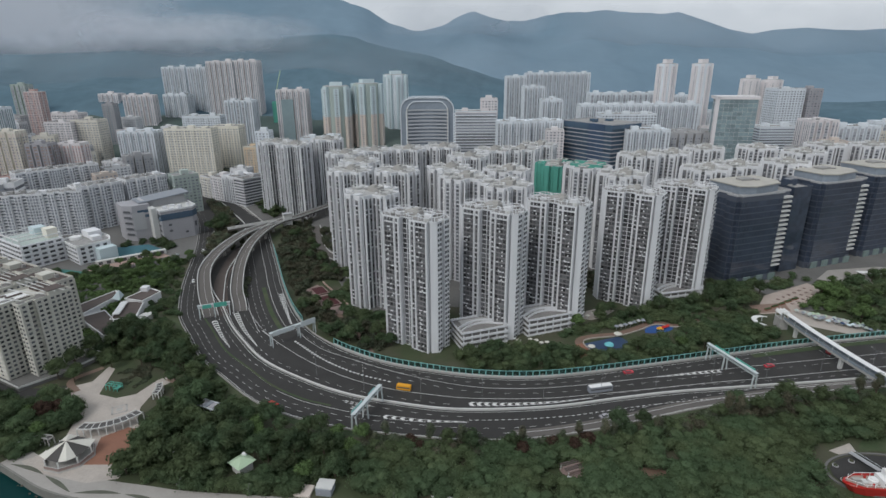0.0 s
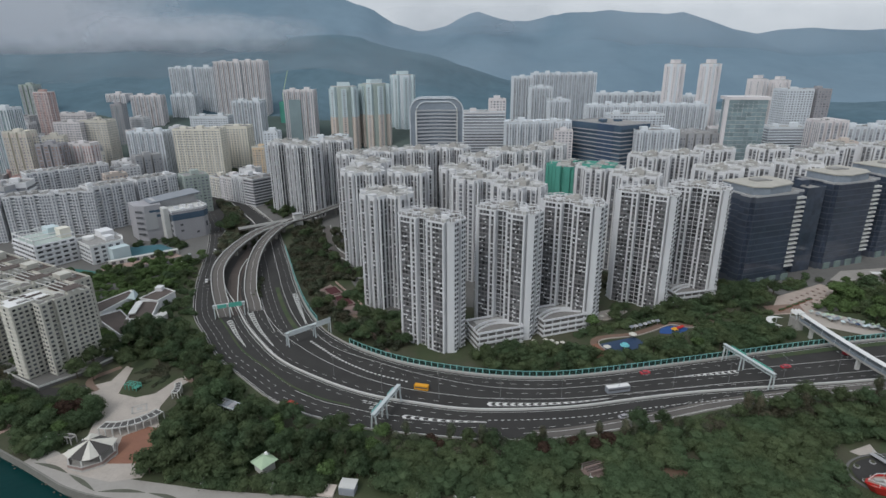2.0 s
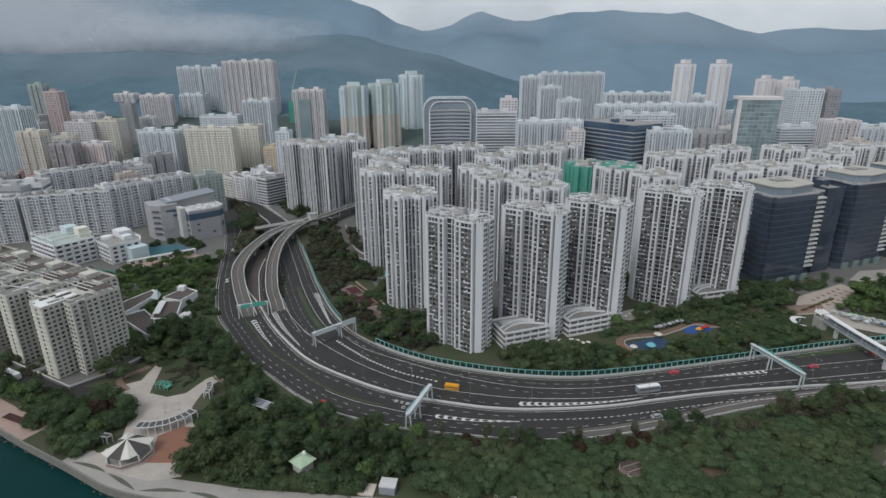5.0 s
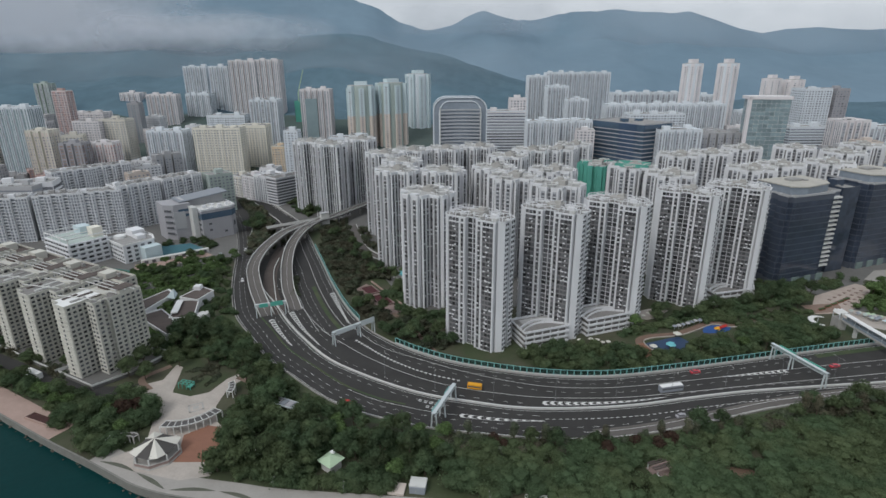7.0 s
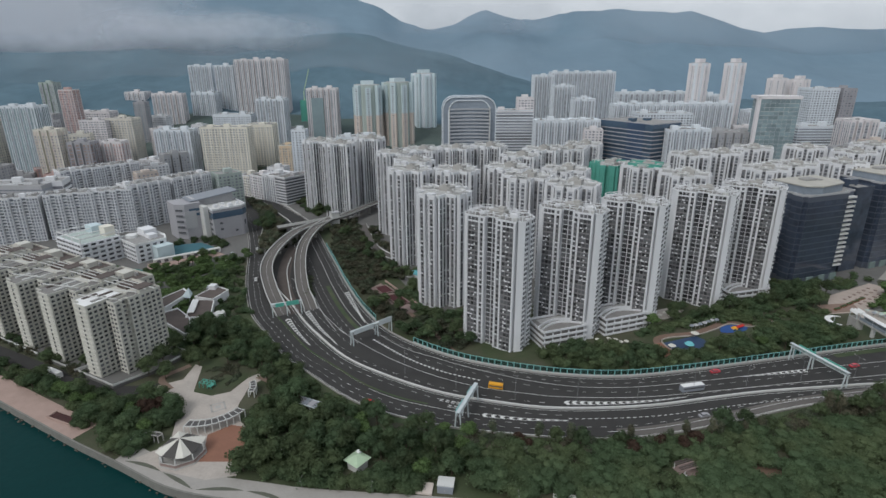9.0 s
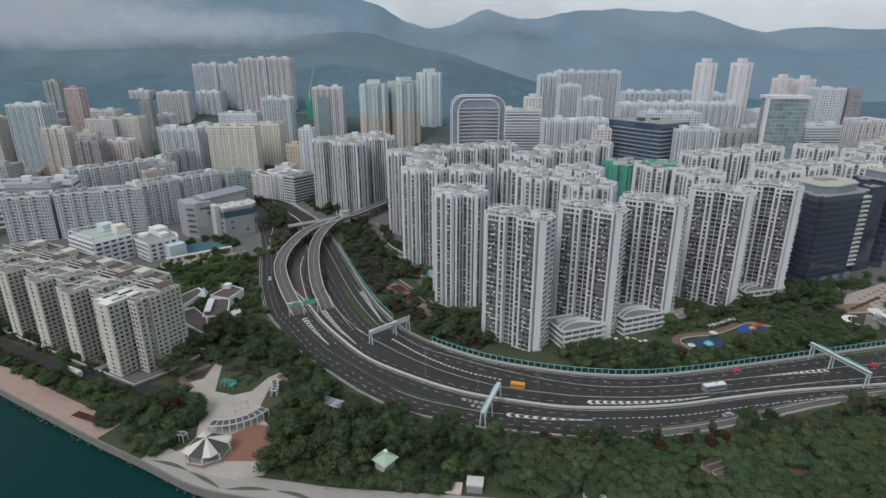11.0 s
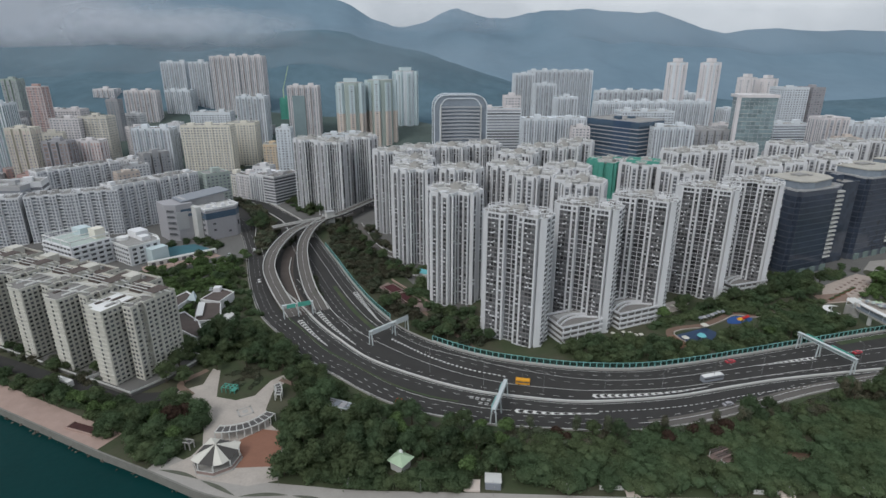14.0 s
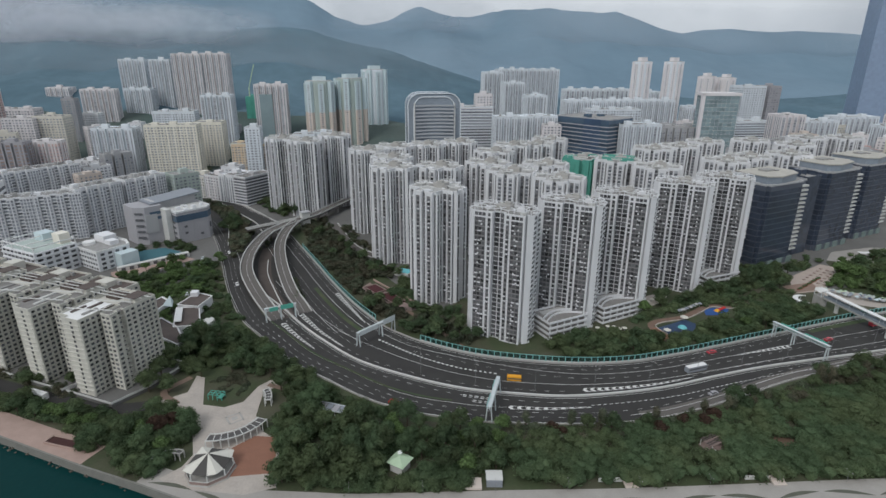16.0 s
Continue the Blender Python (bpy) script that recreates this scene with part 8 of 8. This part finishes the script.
thicket([(-207, 440), (-232, 482), (-266, 535), (-284, 535), (-246, 470), (-216, 425)], 110, LEAFDARK, 2.5, 6, 1.6, 3.0, "dark trees beside the upper road", 40)
thicket([(-118, 205), (-112, 190), (-98, 188), (-80, 178), (-78, 190), (-96, 206), (-112, 226)], 110, LEAF, 3, 6, 1.6, 3.0, "dense park trees above the coastal carriageway", 41)
thicket([(-200, 262), (-178, 246), (-172, 262), (-178, 272), (-190, 300), (-200, 330), (-212, 300)], 90, LEAFLIGHT, 2, 5, 1.5, 2.8, "light green trees round the club house", 42)


thicket([(-249, 560), (-229, 545), (-204, 508), (-183, 469), (-175, 441), (-174, 416), (-173, 392), (-177, 379), (-186, 412), (-195, 455), (-220, 509)], 240, LEAFDARK, 3.5, 6.5, 1.8, 3.2, "dark trees filling the wedge between two roads", 43, 80, 0.8)
thicket([(124, 257), (145, 263), (168, 270), (178, 277), (174, 287), (150, 281), (128, 268)], 90, LEAF, 1.2, 3.2, 1.4, 2.4, "low shrubs between play pool and plaza", 54, 70, 0.7)
thicket([(-191, 544), (-184, 570), (-163, 562), (-150, 505), (-158, 488), (-172, 505)], 80, LEAF, 4, 9, 2.2, 3.8, "green wooded knoll below the towers", 55, 90, 0.85)
thicket([(-172, 436), (-160, 440), (-156, 412), (-156, 392), (-162, 392)], 24, LEAFDARK, 2, 4, 1.2, 2.2, "shrubs between the flyover ramps", 44)

thicket([(118, 178), (150, 185), (190, 190), (190, 168), (160, 170), (146, 171), (138, 167), (130, 162), (124, 165)], 120, LEAF, 3.5, 5.5, 1.8, 3.2, "green trees behind the boat basin", 49, 80, 0.8, 0.35)
thicket([(186, 318), (214, 311), (236, 326), (240, 336), (214, 330), (190, 324)], 45, LEAF, 2.5, 5, 1.6, 2.8, "trees before the dark offices", 50, 80)

for k, area in enumerate(([(-86, 147), (-76, 146), (-76, 172), (-87, 178)], [(-78, 146), (-46, 143), (-46, 149), (-76, 151)], [(-63, 151), (-45, 149), (-34, 151), (-31, 168), (-50, 173), (-62, 170)], [(-77, 161), (-62, 161), (-61, 171), (-78, 175)])):
    thicket(area, (60, 40, 100, 45)[k], LEAF, 2.8, 5.0, 1.6, 2.8, "lush low park trees round the garden hut", 60 + k, 100, 0.72, 0.4)

thicket([(-268, 352), (-250, 344), (-240, 350), (-222, 362), (-216, 352), (-240, 332), (-268, 338)], 70, LEAF, 2.5, 5.0, 1.6, 2.8, "green trees before the school", 70)


thicket([(-330, 286), (-270, 257), (-238, 240), (-222, 231), (-208, 222), (-198, 211), (-206, 214), (-222, 223.5), (-270, 248), (-330, 279)], 130, LEAFDARK, 1.5, 4.5, 1.2, 2.2, "dark shrubs at the feet of the shore slabs", 71, 60)
thicket([(-330, 266), (-270, 237), (-222, 213), (-206, 204), (-214, 203), (-240, 215), (-275, 232), (-330, 258)], 150, LEAF, 2.5, 5.5, 1.5, 2.6, "green trees between shore road and pink walk", 72, 60)


thicket([(205, 285), (228, 301), (238, 316), (252, 320), (246, 300), (232, 284), (216, 280)], 60, LEAFLIGHT, 3, 6, 1.8, 3.2, "light green trees beside the fan plaza", 73, 70)
thicket([(-206, 300), (-198, 300), (-204, 345), (-212, 390), (-222, 388), (-212, 345)], 70, LEAFLIGHT, 1.5, 4.5, 1.3, 2.4, "green trees along the service road", 74, 60)


thicket([(-252, 404), (-236, 414), (-226, 408), (-214, 398), (-208, 404), (-226, 420), (-252, 418)], 60, LEAFDEEP, 2.5, 5, 1.4, 2.6, "trees between school yard and civic building", 75, 60)
thicket([(-130, 322), (-126, 306), (-122, 300), (-120, 306), (-124, 324), (-129, 338)], 26, LEAFDARK, 1.5, 4, 1.0, 1.9, "shrubs on the strip beside the ramp", 76, 60)


# ---- vehicles ----
def car(label, paint, x, y, rot, kind="car"):
    th = thing("car" if kind == "car" else kind, label, "car" if kind == "car" else kind, "vehicles on the expressway" if kind == "car" else "", x, y, 0.08, rot)
    L, W, Hh = {"car": (4.4, 1.8, 0.75), "bus": (10.5, 2.5, 2.6), "van": (6.2, 2.1, 2.0)}[kind]
    body = Acc().box(0, 0, 0.32, L, W, Hh, 0, True)
    part("body", body, paint, th)
    if kind == "car":
        cab = Acc()
        k = [(-1.5, 0.86, 1.07), (1.1, 0.86, 1.07), (0.7, 0.68, 1.52), (-1.2, 0.68, 1.52)]
        cab.v = [(a, s * b, c) for s in (-1, 1) for a, b, c in k]
        cab.f = [(0, 1, 2, 3), (7, 6, 5, 4), (1, 5, 6, 2), (4, 0, 3, 7)]
        part("glass", cab, WINDOW, th)
        part("roof", Acc().box(-0.25, 0, 1.5, 1.9, 1.36, 0.07), paint, th)
    else:
        part("window_band", Acc().box(0.1, 0, 0.32 + Hh * 0.45, L * 0.92, W + 0.06, Hh * 0.3), WINDOW, th)
        part("roof", Acc().box(0, 0, 0.32 + Hh, L * 0.97, W * 0.94, 0.15), WHITEPAINT if kind == "bus" else paint, th)
    wheel = Acc()
    n = 10
    for s in (-0.11, 0.11):
        wheel.v.extend((0.33 * math.cos(2 * math.pi * i / n), s, 0.33 * math.sin(2 * math.pi * i / n)) for i in range(n))
    wheel.f = [(i, (i + 1) % n, n + (i + 1) % n, n + i) for i in range(n)] + [tuple(range(n - 1, -1, -1)), tuple(range(n, 2 * n))]
    me = wheel.mesh("wheel", BLACK)
    for dx in (-L * 0.32, L * 0.32):
        for dy in (-W / 2 + 0.08, W / 2 - 0.08):
            w = part("wheel", me, None, th)
            w.matrix_basis = pose(dx, dy, 0.33)
            part("rim", Acc().box(0, 0, -0.15, 0.3, 0.26, 0.3), STEEL, w)
    return th


def on_line(base, off, x=None, y=None):
    q = shifted(base, off)
    i = int(np.argmin(abs(q[:, 0] - x))) if x is not None else int(np.argmin(abs(q[:, 1] - y)))
    i = min(max(i, 1), len(q) - 2)
    return q[i][0], q[i][1], math.degrees(math.atan2(q[i + 1][1] - q[i - 1][1], q[i + 1][0] - q[i - 1][0]))


car("yellow school van driving on the expressway", ORANGEP, *on_line(MEDIAN, 10.5, x=-18), kind="van")
car("white and grey bus driving on the expressway", TARP, *on_line(MEDIAN, 7.0, x=66), kind="bus")
car("red taxi with silver roof on the expressway", PINKRED, *on_line(FAR, -4.0, x=84))
car("red taxi driving on the expressway", PINKRED, *on_line(FAR, -14.0, x=150))
car("red van driving on the expressway", PINKRED, *on_line(FAR, -10.0, x=190), kind="van")
car("white car on the coastal carriageway", WHITEPAINT, *on_line(NEAR, 6.5, y=330))
car("dark car on the coastal carriageway", PURPLE, *on_line(NEAR, 6.5, x=66))
car("red car on the coastal carriageway", RED, *on_line(NEAR, 3.0, x=-70))
car("white car on the coastal carriageway", WHITEPAINT, *on_line(NEAR, 6.5, y=395))
car("white bus parked on the shore road", WHITEPAINT, -219, 216.5, -27, kind="bus")
for k in range(5):
    car("white parked car on the service road", WHITEPAINT if k % 2 else STEEL, -190 - k * 2.2, 320 + k * 16, 100)

# ---- lamp posts ----
lamp = thing("street_lamp", "thin grey street lamp beside the carriageway", "street lamp", "lamps along the expressway")
part("pole", Acc().cone(0, 0, 0, 0.09, 0.045, 10.5, 6), LAMPGREY, lamp)
arms = [part("arm", Acc().beam((0, 0, 10.4), (0, s * 2.2, 10.9), 0.06), LAMPGREY, lamp) for s in (1, -1)]
part("lantern", Acc().box(0, 2.4, 10.8, 0.3, 0.8, 0.15, 0, True), CONCRETE, arms[0])
part("lantern", Acc().box(0, -2.4, 10.8, 0.3, 0.8, 0.15, 0, True), CONCRETE, arms[1])
spots = evenly(offset_line(MEDIAN, 5.8, x0=-60, x1=300), 15)
lamp.matrix_basis = pose(spots[0][0], spots[0][1], 0, 0, 0, 0)
for p in spots[1:]:
    copy_thing(lamp, pose(p[0], p[1], 0, 0, 0, 10))
for p in evenly(shifted(ps, 8.0)[(ps[:, 0] < 200)], 16):
    copy_thing(lamp, pose(p[0], p[1], 0) @ Matrix.Diagonal((0.5, 0.5, 0.42, 1))).matrix_basis = pose(p[0], p[1], 0) @ Matrix.Diagonal((0.5, 0.5, 0.42, 1))

# ---- boulders at the foot of the quay ----
rocks, gen = Acc(), np.random.default_rng(8)
spots = evenly(shifted(shore[(shore[:, 0] < 40)], -1.0), 900)
for p in spots[gen.choice(900, 170, replace=False)]:
    r = gen.uniform(0.2, 0.65)
    c = (p[0] + gen.uniform(-0.8, 0.8), p[1] + gen.uniform(-0.9, 0.5), -3.2 + r * gen.uniform(0.0, 0.9))
    k = len(rocks.v)
    w = BALL_V * (1 + gen.uniform(-0.3, 0.3, (len(BALL_V), 1)))
    rocks.v.extend((c[0] + q[0] * r * 1.2, c[1] + q[1] * r, c[2] + q[2] * r * 0.8) for q in w)
    rocks.f.extend(tuple(k + i for i in f) for f in BALL_F)
tagged(part("rocks", rocks, ROCK), label="brown boulders along the foot of the quay", category="rocks", kind="stuff")


# ---- low cloud on the hills ----
def cloud_material(name, strength, scale, seed):
    m = bpy.data.materials.new(name)
    m.use_nodes = True
    n, l = m.node_tree.nodes, m.node_tree.links
    n.clear()
    out = n.new("ShaderNodeOutputMaterial")
    mix = n.new("ShaderNodeMixShader")
    clear = n.new("ShaderNodeBsdfTransparent")
    white = n.new("ShaderNodeBsdfDiffuse")
    white.inputs["Color"].default_value = (0.37, 0.38, 0.405, 1)
    thin = n.new("ShaderNodeBsdfTranslucent")
    thin.inputs["Color"].default_value = (0.37, 0.38, 0.405, 1)
    both = n.new("ShaderNodeAddShader")
    tc = n.new("ShaderNodeTexCoord")
    mp = n.new("ShaderNodeMapping")
    mp.inputs["Location"].default_value = (seed, seed * 1.7, 0)
    mp.inputs["Scale"].default_value = (scale, scale, scale * 2.0)
    nz = n.new("ShaderNodeTexNoise")
    nz.inputs["Scale"].default_value = 1.0
    nz.inputs["Detail"].default_value = 7
    nz.inputs["Roughness"].default_value = 0.6
    l.new(tc.outputs["Object"], mp.inputs["Vector"])
    l.new(mp.outputs[0], nz.inputs["Vector"])
    soft = n.new("ShaderNodeUVMap")
    sep = n.new("ShaderNodeSeparateXYZ")
    l.new(soft.outputs[0], sep.inputs[0])

    def mth(op, a, b):
        k = n.new("ShaderNodeMath")
        k.operation = op
        k.use_clamp = op == "MULTIPLY"
        for i, v in enumerate((a, b)):
            if isinstance(v, (int, float)):
                k.inputs[i].default_value = v
            else:
                l.new(v, k.inputs[i])
        return k.outputs[0]
    body = mth("MULTIPLY", mth("ADD", mth("SUBTRACT", nz.outputs["Fac"], 0.62), sep.outputs["X"]), strength)
    l.new(body, mix.inputs[0])
    l.new(clear.outputs[0], mix.inputs[1])
    l.new(white.outputs[0], both.inputs[0])
    l.new(thin.outputs[0], both.inputs[1])
    l.new(both.outputs[0], mix.inputs[2])
    l.new(mix.outputs[0], out.inputs[0])
    return m


def cloud_bank(x0, x1, y, z0, z1, strength, scale, seed, label, peak=0.62, rise=0.26, left=0.2, right=0.2, top=0.17):
    """A bank of low cloud: a bulging sheet whose density fades softly towards its rim; rise, left, right and top are the shares over which it fades."""
    nx, nz = 60, 24
    me = bpy.data.meshes.new("cloud_bank")
    vs, fs, dens = [], [], []

    def soft_step(q):
        q = min(1.0, max(0.0, q))
        return q * q * (3 - 2 * q)
    for j in range(nz + 1):
        for i in range(nx + 1):
            u, v = i / nx, j / nz
            bulge = math.sin(math.pi * u) * math.sin(math.pi * v)
            vs.append((x0 + (x1 - x0) * u, y - 30 * bulge, z0 + (z1 - z0) * v))
            dens.append(peak * soft_step(u / left if left else 1) * soft_step((1 - u) / right) * soft_step(v / rise) * soft_step((1 - v) / top if top else 1))
    for j in range(nz):
        for i in range(nx):
            k = j * (nx + 1) + i
            fs.append((k, k + 1, k + nx + 2, k + nx + 1))
    me.from_pydata(vs, [], fs)
    uv = me.uv_layers.new(name="density")
    for loop in me.loops:
        uv.data[loop.index].uv = (dens[loop.vertex_index], 0.0)
    for f in me.polygons:
        f.use_smooth = True
    me.materials.append(cloud_material("low_cloud", strength, scale, seed))
    return tagged(new("cloud_bank", me), label=label, category="cloud", kind="structure")


cloud_bank(-2600, -380, 1270, 105, 420, 1.15, 0.006, 3, "grey low cloud lying on the hill tops", 1.2, 0.42, 0.05, 0.24, 0.0)
cloud_bank(-900, -160, 1262, 120, 262, 1.0, 0.008, 9, "torn low cloud drifting over the near crest", 0.85, 0.62, 0.3, 0.5, 0.38)
cloud_bank(-2600, 700, 1120, 20, 230, 0.3, 0.003, 21, "thin mist hanging before the wooded hillside", 0.62, 0.6, 0.05, 0.35, 0.4)
cloud_bank(-260, 420, 1950, 215, 330, 0.6, 0.004, 11, "thin mist drifting along the ridge", 0.45)
cloud_bank(200, 2600, 1900, 130, 330, 0.4, 0.003, 15, "thin mist before the distant ridge", 0.55)
